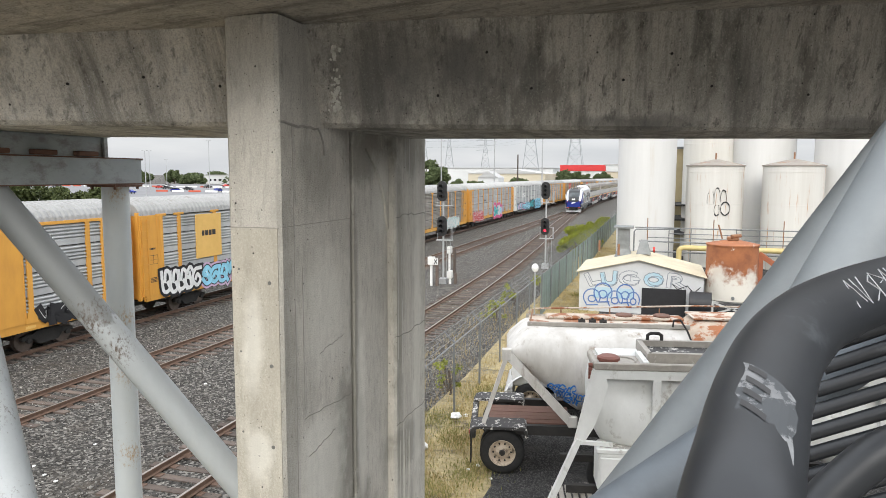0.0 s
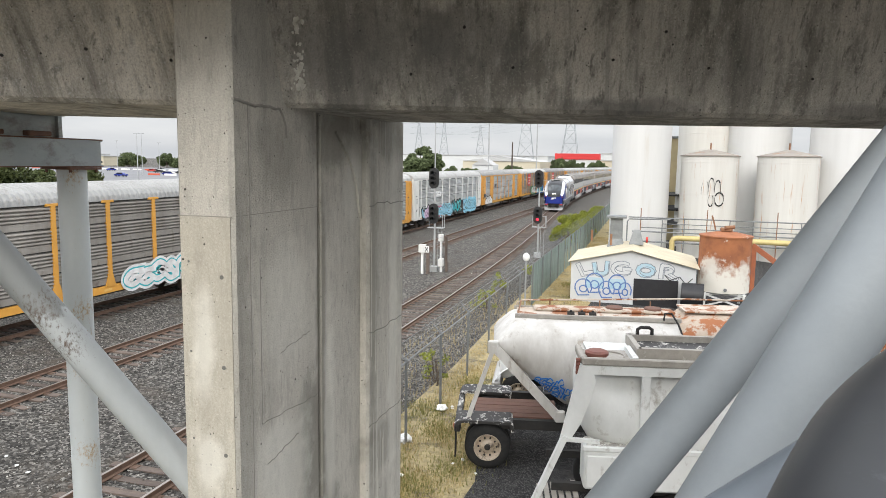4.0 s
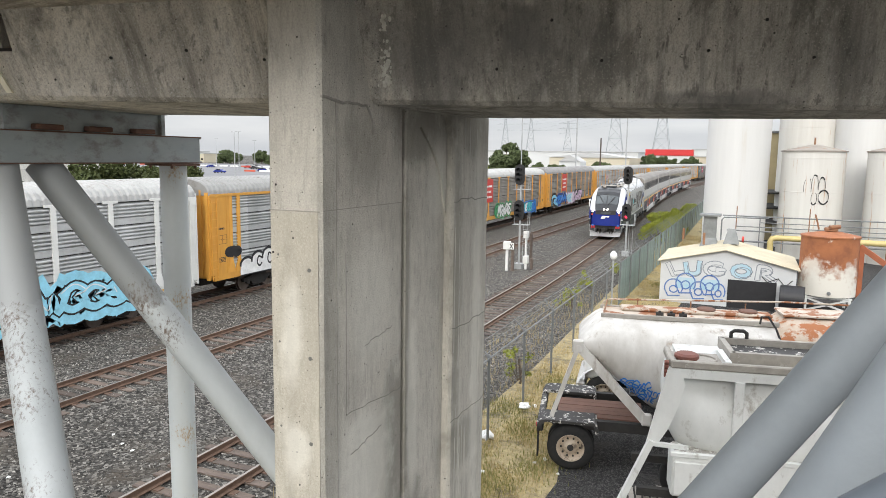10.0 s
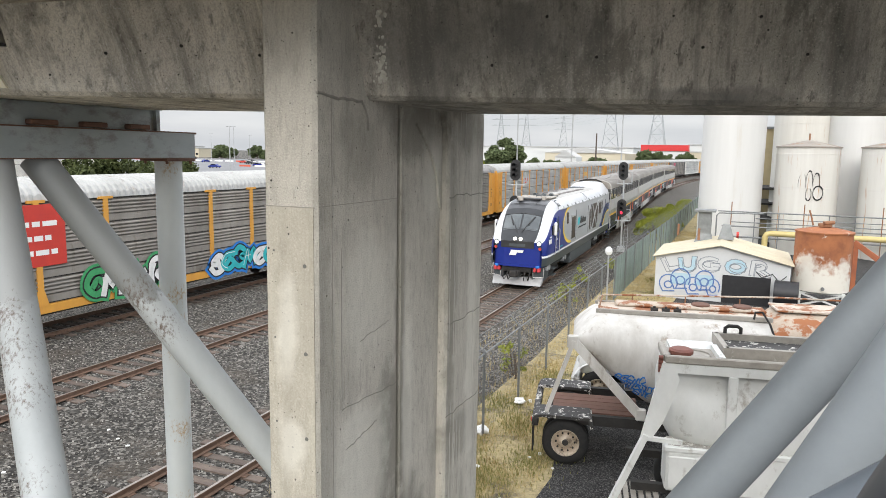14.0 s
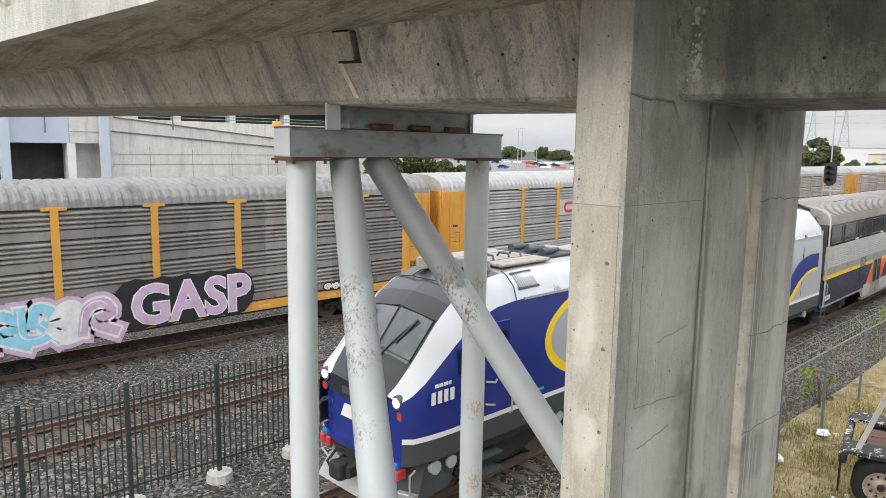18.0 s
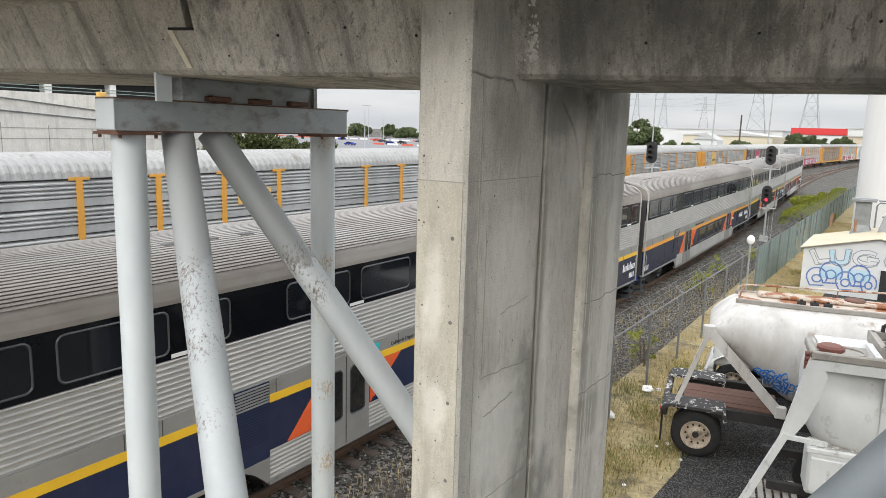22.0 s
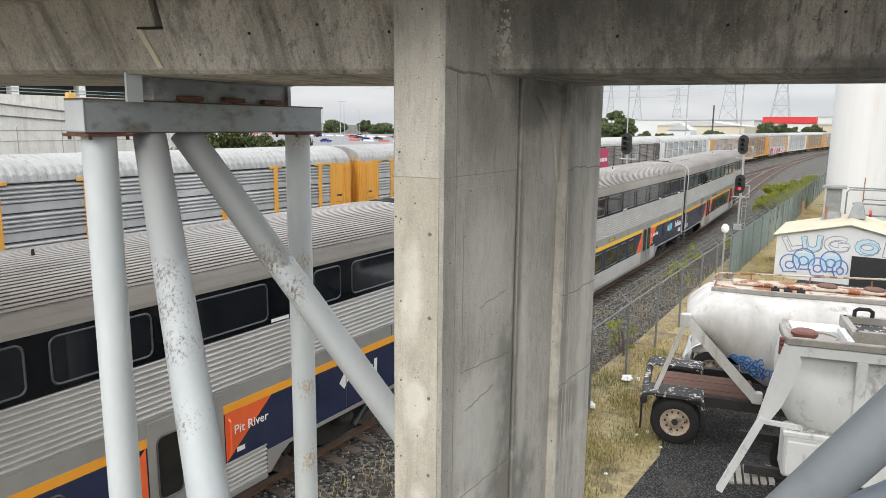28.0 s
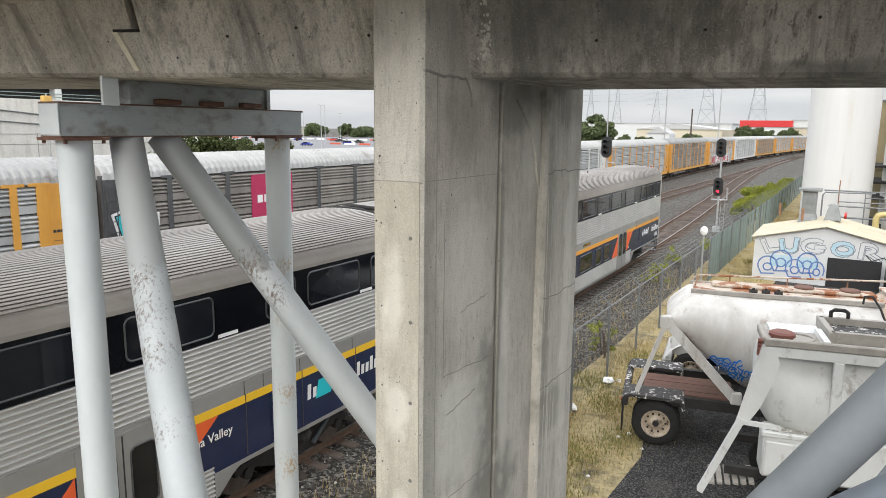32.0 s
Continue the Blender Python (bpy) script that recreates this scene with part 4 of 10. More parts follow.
part("landing_slab", box(B(), -0.9, 1.6, -1.5, 2.6, 5.15, 5.33), M_DECK, stair)
for px, py in ((-0.7, -1.2), (1.4, -1.2), (1.4, 2.4)):
    part("landing_post", box(B(), px - 0.12, px + 0.12, py - 0.12, py + 0.12, -0.2, 5.15), M_STEEL, stair)


# ---- rolling stock ----
PITCH = 28.5


def wheelset(bm, y, r=0.44):
    for s in (-1, 1):
        rod(bm, (s * 0.70, y, r), (s * 0.83, y, r), r, r, 20)
        rod(bm, (s * 0.66, y, r), (s * 0.70, y, r), r + 0.03, r + 0.03, 20)
    rod(bm, (-0.7, y, r), (0.7, y, r), 0.08, 0.08, 8)
    return bm


def bogie(parent, y, wb=1.8, r=0.44, name="bogie"):
    """A two-axle truck: side frames with springs, bolster and wheelsets."""
    def build():
        bm = B()
        for s in (-1, 1):
            x0, x1 = (0.9, 1.08) if s > 0 else (-1.08, -0.9)
            pts = [(-wb / 2 - 0.28, r + 0.02), (-wb / 2 + 0.25, r + 0.02), (-0.45, r - 0.2), (0.45, r - 0.2), (wb / 2 - 0.25, r + 0.02), (wb / 2 + 0.28, r + 0.02),
                   (wb / 2 + 0.28, r + 0.16), (wb / 2 - 0.2, r + 0.22), (0.5, r + 0.32), (-0.5, r + 0.32), (-wb / 2 + 0.2, r + 0.22), (-wb / 2 - 0.28, r + 0.16)]
            loft(bm, [[(x0, a, z) for a, z in pts], [(x1, a, z) for a, z in pts]])
            for a in (-wb / 2, wb / 2):
                rod(bm, (s * 1.0, a, r), (s * 1.13, a, r), 0.11, 0.11, 10)
            for a in (-0.2, 0, 0.2):
                rod(bm, (s * 1.0, a, r - 0.18), (s * 1.0, a, r + 0.1), 0.07, 0.07, 8)
        box(bm, -1.0, 1.0, -0.2, 0.2, r + 0.05, r + 0.35)
        return bm, [M_UNDER], False
    key = f"{name}_{wb}"
    b = share(name, mesh_of(key, build), parent, pose(0, y, 0), "black truck frame")
    w = mesh_of(f"wheelset_{r}", lambda: (wheelset(B(), 0, r), [M_WHEEL], False))
    for a in (-wb / 2, wb / 2):
        share("wheelset", w, b, pose(0, a, 0))
    return b


STROKES = [
    [[(0.0, 0.1), (0.3, 0.9), (0.45, 0.3), (0.75, 0.95), (0.95, 0.2)], [(0.1, 0.55), (1.0, 0.6)]],
    [[(0.95, 0.7), (0.55, 1), (0.1, 0.6), (0.6, 0.45), (0.9, 0.15), (0.4, 0), (0.05, 0.3)], [(0.5, 0.7), (0.7, 0.2)]],
    [[(0.1, 0.05), (0.15, 0.8), (0.6, 1), (0.9, 0.6), (0.4, 0.35), (1.05, -0.05)]],
    [[(1.0, 0.9), (0.3, 0.85), (0.0, 0.4), (0.45, 0.05), (0.9, 0.3), (0.6, 0.6), (0.35, 0.4)]],
    [[(-0.05, 0.95), (0.35, 0.2), (0.5, 0.8), (0.7, 0.1), (1.05, 0.9)]],
    [[(0.0, 0.7), (0.5, 1), (1.0, 0.65), (0.55, 0.5), (1.0, 0.3), (0.45, 0), (0.0, 0.25)]],
    [[(0.1, 0.9), (0.2, 0.1), (0.8, 0.1), (0.95, 0.75), (0.55, 0.95), (0.4, 0.5)], [(0.7, 0.4), (1.1, 0.0)]],
]


def ribbon(bm, pts, w, x):
    """A flat spray stroke of width w along (y, z) points."""
    n = len(pts)
    rows = []
    for i in range(n):
        a, b = Vector(pts[max(i - 1, 0)]), Vector(pts[min(i + 1, n - 1)])
        d = (b - a).normalized() * (w / 2)
        p = Vector(pts[i])
        if i == 0:
            p = p - d
        if i == n - 1:
            p = p + d
        rows.append((bm.verts.new((x, p.x - d.y, p.y + d.x)), bm.verts.new((x, p.x + d.y, p.y - d.x))))
    for (a, b), (c, d) in zip(rows, rows[1:]):
        bm.faces.new((a, b, d, c))


def smooth2(pts, n=4):
    out = []
    for i in range(len(pts) - 1):
        p0, p1, p2, p3 = (Vector(pts[k]) for k in (max(i - 1, 0), i, i + 1, min(i + 2, len(pts) - 1)))
        for k in range(n):
            t = k / n
            out.append(0.5 * ((2 * p1) + (p2 - p0) * t + (2 * p0 - 5 * p1 + 4 * p2 - p3) * t * t + (3 * p1 - p0 - 3 * p2 + p3) * t ** 3))
    return out + [Vector(pts[-1])]


def spray_tag(parent, y0, y1, z0, z1, fills, seed, x=1.565, outline="black", letters_n=6, order=None, thick=1.0):
    """Thick looping strokes in layers: a cloud, dark outlines, coloured fills and shine lines."""
    rnd = random.Random(seed)
    w = (y1 - y0) / letters_n
    h = z1 - z0
    size = min(w, h * 0.8)
    tones = list(fills) + (["white"] if len(fills) < 3 else [])
    back, line, shine = B(), B(), B()
    inner = {k: B() for k in tones}
    serial = 0
    for i in range(letters_n):
        g = STROKES[order[i] if order else rnd.randrange(len(STROKES))]
        tone = tones[0] if rnd.random() < 0.62 else rnd.choice(tones)
        dz, lean, tall = rnd.uniform(-0.06, 0.06) * h, rnd.uniform(-0.2, 0.3), rnd.uniform(0.82, 1.0)
        for stroke in g:
            pts = smooth2([(y0 + w * (i - 0.08 + 1.16 * a + lean * (b - 0.5) * 0.5), z0 + dz + h * (0.08 + 0.84 * tall * b)) for a, b in stroke])
            for bm, k, d in ((back, 1.3 if len(fills) > 3 else 0.80, 0.0), (line, 0.50, 0.004), (inner[tone], 0.33, 0.008)):
                ribbon(bm, pts, size * k * thick, x + d + 0.0004 * (serial % 9))
            if rnd.random() < 0.6:
                ribbon(shine, [p + Vector((-0.07 * size, 0.06 * size)) for p in pts[:len(pts) // 2 + 1]], size * 0.045, x + 0.0125)
            serial += 1
    g = tagged(part("graffiti", back, SPRAY[fills[1 % len(fills)]], parent, "spray-painted graffiti"), kind="stuff")
    tagged(part("paint_layer", line, SPRAY[outline], g), kind="stuff")
    for k, bm in inner.items():
        if len(bm.faces):
            tagged(part("paint_layer", bm, SPRAY[k], g), kind="stuff")
        else:
            bm.free()
    tagged(part("paint_layer", shine, SPRAY["white"], g), kind="stuff")


def bubble_tag(parent, y0, y1, z0, z1, lobes, x=1.572):
    """Fat white round-topped letters with a black outline."""
    w = (y1 - y0) / lobes
    fill, line = B(), B()
    for k in range(lobes):
        cy = y0 + w * (k + 0.5)
        top = z1 - (z1 - z0) * (0.28, 0.1, 0.0, 0.05, 0.34)[k % 5]
        pts = [(cy - 0.62 * w, z0), (cy - 0.60 * w, z0 + 0.6 * (top - z0))] + [(cy - 0.60 * w * math.cos(a), z0 + (top - z0) * (0.6 + 0.4 * math.sin(a))) for a in [math.pi * i / 12 for i in range(1, 12)]] + [(cy + 0.60 * w, z0 + 0.6 * (top - z0)), (cy + 0.52 * w, z0)]
        fill.faces.new([fill.verts.new((x + 0.004 * k, a, b)) for a, b in pts])
        ribbon(line, pts[1:], 0.13, x + 0.004 * k + 0.003)
        if k in (1, 2):
            ribbon(line, smooth2([(cy + 0.25 * w, z0 + 0.7 * (top - z0)), (cy, z0 + 0.75 * (top - z0)), (cy - 0.1 * w, z0 + 0.45 * (top - z0)), (cy + 0.1 * w, z0 + 0.3 * (top - z0)), (cy + 0.3 * w, z0 + 0.4 * (top - z0))]), 0.09, x + 0.024)
    ribbon(line, [(y0 - 0.12 * w, z0), (y1 - 0.1 * w, z0)], 0.05, x + 0.022)
    g = tagged(part("graffiti", fill, SPRAY["white"], parent, "white bubble letters"), kind="stuff")
    tagged(part("paint_layer", line, SPRAY["black"], g, "black outline"), kind="stuff")


def bars(parent, y0, y1, z0, z1, rows, material, x, seed=1, name="marking"):
    """Small unreadable markings as plain bars."""
    rnd = random.Random(seed)
    bm = B()
    h = (z1 - z0) / rows
    for r in range(rows):
        y = y0
        zz = z0 + h * r
        while y < y1 - 0.03:
            l = min(rnd.uniform(0.12, 0.3) * max(0.3, (y1 - y0)), y1 - y)
            box(bm, x, x + 0.005, y, y + l, zz + 0.15 * h, zz + 0.75 * h)
            y += l + 0.05 * (y1 - y0)
    return part(name, bm, material, parent)


def rack_side(bw):
    """Four sheets one above another: each a flat strip and five bold ribs, with small stops between them."""
    bm = B()
    h = (4.82 - 1.28) / 4
    x = 1.43
    for k in range(4):
        z0 = 1.28 + h * k
        rows = [(z0, x), (z0 + 0.02, x + 0.06), (z0 + 0.27, x + 0.065), (z0 + 0.30, x)]
        p = (h - 0.33) / 4
        for i in range(4):
            z = z0 + 0.31 + p * i
            rows += [(z, x), (z + p * 0.10, x + 0.095), (z + p * 0.34, x + 0.098), (z + p * 0.86, x)]
        rows.append((z0 + h - 0.012, x))
        prev = None
        for z, xx in rows:
            cur = (bm.verts.new((xx, 0.004, z)), bm.verts.new((xx, bw - 0.004, z)))
            if prev:
                bm.faces.new((prev[0], prev[1], cur[1], cur[0]))
            prev = cur
        for i in range(5):
            y = 0.3 + (bw - 0.6) * i / 4
            box(bm, x, x + 0.062, y - 0.02, y + 0.02, z0 + 0.12, z0 + 0.17)
    box(bm, x - 0.04, x - 0.002, 0.004, bw - 0.004, 1.28, 4.86)
    # black bars paint the shade of the slots between the sheets
    n0 = len(bm.faces)
    for k in range(5):
        z = 1.28 + h * k
        box(bm, x - 0.001, x + 0.057, 0.07, bw - 0.07, z - 0.016, z + 0.012)
    bm.faces.ensure_lookup_table()
    for f in bm.faces[n0:]:
        f.material_index = 1
    return bm


def autorack(n, post, panel_dark=False, roof=None, ends=None, sign=None, tags=(), plates=(), post_at=None):
    """A closed double-deck car carrier with ribbed panels between posts."""
    names = {id(M_YELLOW): "yellow", id(M_WHITEP): "white", id(M_DARKRACK): "dark"}
    tone = "weathered grey" if panel_dark else "pale grey galvanised"
    car = thing("autorack_wagon", f"closed car-carrier wagon with {tone} ribbed panels and {names[id(post)]} posts", "railway wagon", "freight train")
    ends = ends or post
    pk = names[id(post)]
    hl = 13.85
    bays = 8
    bw = 2.85
    # roof: a ribbed arch
    def roof_build():
        bm = B()
        prof = [(-1.5, 4.86), (-1.46, 5.05), (-1.3, 5.28), (-1.0, 5.45), (-0.5, 5.56), (0, 5.6), (0.5, 5.56), (1.0, 5.45), (1.3, 5.28), (1.46, 5.05), (1.5, 4.86)]
        rings = []
        k = 92
        p = 2 * hl / k
        for i in range(k):
            for f, up in ((0.0, 0.0), (0.2, 0.055), (0.55, 0.055), (0.75, 0.0)):
                rings.append([(x * (1 + up * 0.3), -hl + p * (i + f), z + (up if z > 4.9 else 0)) for x, z in prof])
        rings.append([(x, hl, z) for x, z in prof])
        loft(bm, rings, closed=False)
        for y in (-hl, hl):
            bm.faces.new([bm.verts.new((x, y, z)) for x, z in prof])
        return bm, [roof or M_RACKROOF], False
    share("roof", mesh_of("rack_roof" + (roof.name if roof else ""), roof_build), car)
    dk = "d" if panel_dark else "l"
    for i in range(bays):
        y0 = -11.16 + bw * i
        p = mesh_of(f"rack_panel_{dk}", lambda: (rack_side(bw), [M_GALVDARK if panel_dark else M_GALV, M_UNDER], False))
        share("side_panel", p, car, pose(0, y0, 0))
        share("side_panel", p, car, pose(0, -y0, 0, 0, 0, 180))
    def post_build():
        bm = B()
        box(bm, 1.47, 1.545, -0.11, 0.11, 1.2, 4.84)
        loft(bm, [[(1.47, a, z) for a, z in ((-0.28, 1.2), (0.28, 1.2), (0.12, 1.75), (-0.12, 1.75))], [(1.55, a, z) for a, z in ((-0.28, 1.2), (0.28, 1.2), (0.12, 1.75), (-0.12, 1.75))]])
        box(bm, 1.47, 1.548, -0.34, 0.34, 4.80, 4.90)
        return bm, [post], False
    pm = mesh_of("rack_post_" + pk, post_build)
    for y in post_at or [-11.16 + bw * i for i in range(bays + 1)]:
        share("post", pm, car, pose(0, y, 0))
        share("post", pm, car, pose(0, -y, 0, 0, 0, 180))
    for y in (-12.45, 12.45):
        share("post", pm, car, pose(0, y, 0))
        share("post", pm, car, pose(0, -y, 0, 0, 0, 180))
    for ya, wd in ((-12.45, 1.29), (11.64, 0.81)):
        p = mesh_of(f"rack_panel_{dk}_{wd}", lambda: (rack_side(wd), [M_GALVDARK if panel_dark else M_GALV, M_UNDER], False))
        share("side_panel", p, car, pose(0, ya, 0))
        share("side_panel", p, car, pose(0, -ya, 0, 0, 0, 180))
    ek = names[id(ends)]
    cm = mesh_of("rack_corner_" + ek, lambda: (box(box(box(B(), 1.44, 1.53, 12.45, 13.85, 1.2, 4.86), 1.53, 1.55, 12.72, 12.76, 1.2, 4.86), 1.53, 1.55, 13.3, 13.35, 1.2, 4.86), [ends], False))
    em = mesh_of("rack_end_" + ek, lambda: (corrugated_end(), [ends], False))
    for k, rz in ((1, 0), (1, 180)):
        share("corner_panel", cm, car, pose(0, 0, 0, 0, 0, rz))
        share("corner_panel", mesh_of("rack_cornerb_" + ek, lambda: (box(box(B(), 1.44, 1.53, -13.85, -12.45, 1.2, 4.86), 1.53, 1.55, -12.75, -12.7, 1.2, 4.86), [ends], False)), car, pose(0, 0, 0, 0, 0, rz))
        share("end_door", em, car, pose(0, 0, 0, 0, 0, rz))
        for x in (-1.0, -0.5, 0.0, 0.5, 1.0):
            share("end_rib", mesh_of("rack_endrib_" + ek, lambda: (box(B(), -0.05, 0.05, 13.8, 13.86, 1.1, 5.1), [ends], False)), car, pose(0, 0, 0, 0, 0, rz) @ pose(x, 0, 0))
        for x in (-1.4, 1.4):
            share("end_post", mesh_of("rack_endpost_" + ek, lambda: (box(B(), -0.08, 0.08, 13.8, 13.92, 1.0, 5.0), [ends], False)), car, pose(0, 0, 0, 0, 0, rz) @ pose(x, 0, 0))
        share("ladder", mesh_of("rack_ladder_" + ek, lambda: (ladder_build(), [ends], False)), car, pose(0, 0, 0, 0, 0, rz))
        share("ladder", MESHES["rack_ladder_" + ek], car, pose(0, 0, 0, 0, 0, rz) @ pose(0, -27.2, 0))
        for yy in (13.28, -13.28):
            share("corner_seam", mesh_of("rack_seam_" + ek, lambda: (box(box(B(), 1.53, 1.545, -0.07, -0.02, 1.2, 4.8), 1.53, 1.538, 0.05, 0.07, 1.2, 4.8), [ends], False)), car, pose(0, 0, 0, 0, 0, rz) @ pose(0, yy, 0))
    sill = mesh_of("rack_sill_" + pk, lambda: (box(box(box(B(), 1.4, 1.52, -13.6, 13.6, 0.92, 1.24), -1.52, -1.4, -13.6, 13.6, 0.92, 1.24), -1.4, 1.4, -13.6, 13.6, 1.0, 1.2), [post if post is not M_DARKRACK else M_DARKRACK], False))
    share("sill", sill, car)
    share("coupler", mesh_of("rack_coupler", lambda: (box(box(box(B(), -0.5, 0.5, -13.4, 13.4, 0.6, 0.95), -0.12, 0.12, 13.4, 14.2, 0.75, 0.95), -0.12, 0.12, -14.2, -13.4, 0.75, 0.95), [M_UNDER], False)), car, None, "black centre sill and couplers")
    # added pan that keeps light off the ballast below the wagon
    share("floor_pan", mesh_of("rack_shade_pan", lambda: (box(B(), -1.38, 1.38, -13.2, 13.2, 0.86, 0.98), [M_UNDER], False)), car, None, "added black pan that deepens the shade below")
    for y in (-9.9, 9.9):
        bogie(car, y)
    for k in range(9):
        part("reflector", box(B(), 1.52, 1.526, -11.8 + k * 2.9, -11.35 + k * 2.9, 1.0, 1.1), M_TANSIGN, car, "yellow reflector strip")
    ink = M_PAPER if post is M_DARKRACK else M_INK
    for yy, sd in ((-13.3, 0), (12.78, 50)):
        bars(car, yy, yy + 0.45, 1.75, 2.0, 4, ink, 1.531, n + sd)
        bars(car, yy, yy + 0.4, 3.25, 3.4, 1, ink, 1.531, n + sd + 7)
        fr_ = B()
        for a0, a1, c0, c1 in ((0, 0.6, 2.6, 2.615), (0, 0.6, 3.0, 3.015), (0, 0.015, 2.6, 3.0), (0.585, 0.6, 2.6, 3.0), (0, 0.6, 2.8, 2.81), (0.3, 0.31, 2.6, 3.0)):
            box(fr_, 1.53, 1.534, yy - 0.05 + a0, yy - 0.05 + a1, c0, c1)
        part("label_frame", fr_, ink, car)
    kind, at = sign or ("", 0.0)
    if kind == "tan":
        part("sign_panel", box(B(), 1.5, 1.557, at, at + 2.1, 2.5, 4.72), M_TANSIGN, car, "tan sign board with dark emblem")
        bars(car, at + 0.45, at + 1.65, 3.55, 4.0, 1, M_INK, 1.56, 3, "emblem")
    if kind == "red":
        part("sign_panel", box(B(), 1.5, 1.557, at, at + 2.45, 2.6, 4.75), M_REDSIGN, car, "red sign board with three white lines")
        for k, (a, b) in enumerate(((0.2, 2.2), (0.45, 1.95), (0.35, 2.1))):
            bars(car, at + a, at + b, 3.95 - 0.5 * k, 4.25 - 0.5 * k, 1, M_PAPER, 1.56, 9 + k, "emblem")
    if kind == "magenta":
        part("sign_panel", box(B(), 1.5, 1.557, at, at + 2.5, 2.7, 4.7), M_MAGENTA, car, "magenta sign board")
        bars(car, at + 0.3, at + 2.2, 3.4, 3.95, 1, M_PAPER, 1.56, 4, "emblem")
    if kind == "box":
        bm = B()
        for a, b, c, d in ((0, 1.5, 3.66, 3.71), (0, 1.5, 3.0, 3.05), (0, 0.05, 3.0, 3.7), (1.45, 1.5, 3.0, 3.7)):
            box(bm, 1.5, 1.512, at + a, at + b, c, d)
        part("emblem", bm, M_INK, car, "outlined dark emblem")
        bars(car, at + 0.2, at + 1.3, 3.2, 3.55, 1, M_INK, 1.507, 5, "emblem")
    if kind == "redmark":
        part("sign_panel", box(B(), 1.5, 1.534, at - 0.35, at + 2.2, 3.38, 4.22), M_PALEPLATE, car, "pale grey backing plate")
        bm = B()
        line = smooth2([(0.75, 3.98), (0.28, 4.0), (0.08, 3.8), (0.25, 3.58), (0.8, 3.6), (1.0, 3.8), (0.75, 3.98)], 5)
        ribbon(bm, [(at + a, z) for a, z in line], 0.15, 1.538)
        ribbon(bm, [(at + 1.2, 3.6), (at + 1.55, 3.98)], 0.16, 1.538)
        part("emblem", bm, M_REDSIGN, car, "red line emblem")
    if kind == "whiteplate":
        part("sign_panel", box(B(), 1.5, 1.556, at, at + 2.15, 3.0, 3.62), M_PAPER, car, "white plate with a black line emblem")
        bm = B()
        for k in range(3):
            ribbon(bm, [(at + 1.1 + 0.1 * k, 3.30 + 0.08 * k), (at + 1.9, 3.34 + 0.08 * k)], 0.035, 1.56)
        ribbon(bm, [(at + 0.15, 3.30), (at + 0.7, 3.32), (at + 0.78, 3.5), (at + 0.98, 3.46), (at + 0.8, 3.36)], 0.045, 1.561)
        part("emblem", bm, M_INK, car, "black line emblem")
        bars(car, at + 0.2, at + 1.6, 3.04, 3.14, 1, M_ALUGREY, 1.558, 6)
    if kind == "stripes":
        bm = B()
        for k in range(4):
            ribbon(bm, [(at + 0.1 + 0.03 * k, 3.28 + 0.10 * k), (at + 1.15 + 0.03 * k, 3.28 + 0.10 * k)], 0.055, 1.56)
        ribbon(bm, [(at + 0.95, 3.24), (at + 1.2, 3.62)], 0.16, 1.562)
        ribbon(bm, [(at + 1.5, 3.24), (at + 1.7, 3.62), (at + 1.95, 3.3), (at + 2.15, 3.62)], 0.14, 1.562)
        part("emblem", bm, M_INK, car, "slanted black stripe emblem")
        bars(car, at, at + 2.3, 3.0, 3.14, 1, M_INK, 1.56, 8)
    if kind == "yellowbox":
        for k in range(3):
            part("emblem", box(B(), 1.5, 1.535, at + 0.62 * k, at + 0.62 * k + 0.48, 3.55, 4.15), M_TANSIGN, car, "yellow emblem block")
    for y0, y1 in plates:
        pl = part("plain_plate", box(B(), 1.5, 1.545, y0, y1, 1.22, 4.84), post, car, "flat yellow plate")
        for y in (y0 + 0.02, (y0 + y1) / 2, y1 - 0.05):
            part("plate_seam", box(B(), 1.545, 1.56, y, y + 0.03, 1.22, 4.84), post, pl)
    if plates:
        part("top_rail", box(B(), 1.46, 1.552, -13.8, 13.8, 4.80, 4.92), post, car, "yellow top rail")
    if n == 6:
        back = B()
        for k in range(5):
            prismpoly = [(1.35 + 0.82 * k + 0.80 * math.cos(a * 0.5236), 1.72 + 0.85 * math.sin(a * 0.5236)) for a in range(12)]
            back.faces.new([back.verts.new((1.566 + 0.0005 * k, a, b)) for a, b in prismpoly])
        cloud = tagged(part("graffiti", back, SPRAY["black"], car, "black cloud with pale lettering"), kind="stuff")
        sign_words("graffiti_letters", "GASP", 1.72, SPRAY["white"], cloud, pose(1.570, 3.2, 1.62, 90, 0, 90), "white letter outlines", 0.085)
        sign_words("graffiti_letters", "GASP", 1.72, SPRAY["lilac"], cloud, pose(1.577, 3.2, 1.62, 90, 0, 90), "lilac graffiti letters", 0.045)
    for i, (a, b, z0, z1, fills, k, *line) in enumerate(tags):
        if fills == "bubbles":
            bubble_tag(car, a, b, z0, z1, k)
        else:
            spray_tag(car, a, b, z0, z1, fills, n * 10 + i, letters_n=k, outline=line[0] if line else "white" if len(fills) > 3 else "black")
    return car


def corrugated_end():
    bm = B()
    box(bm, -1.44, 1.44, 13.72, 13.8, 1.1, 4.86)
    return bm


def ladder_build():
    bm = B()
    for y in (13.42, 13.78):
        box(bm, 1.55, 1.58, y, y + 0.03, 1.0, 4.7)
    for k in range(10):
        box(bm, 1.555, 1.575, 13.42, 13.8, 1.1 + 0.38 * k, 1.13 + 0.38 * k)
    return bm


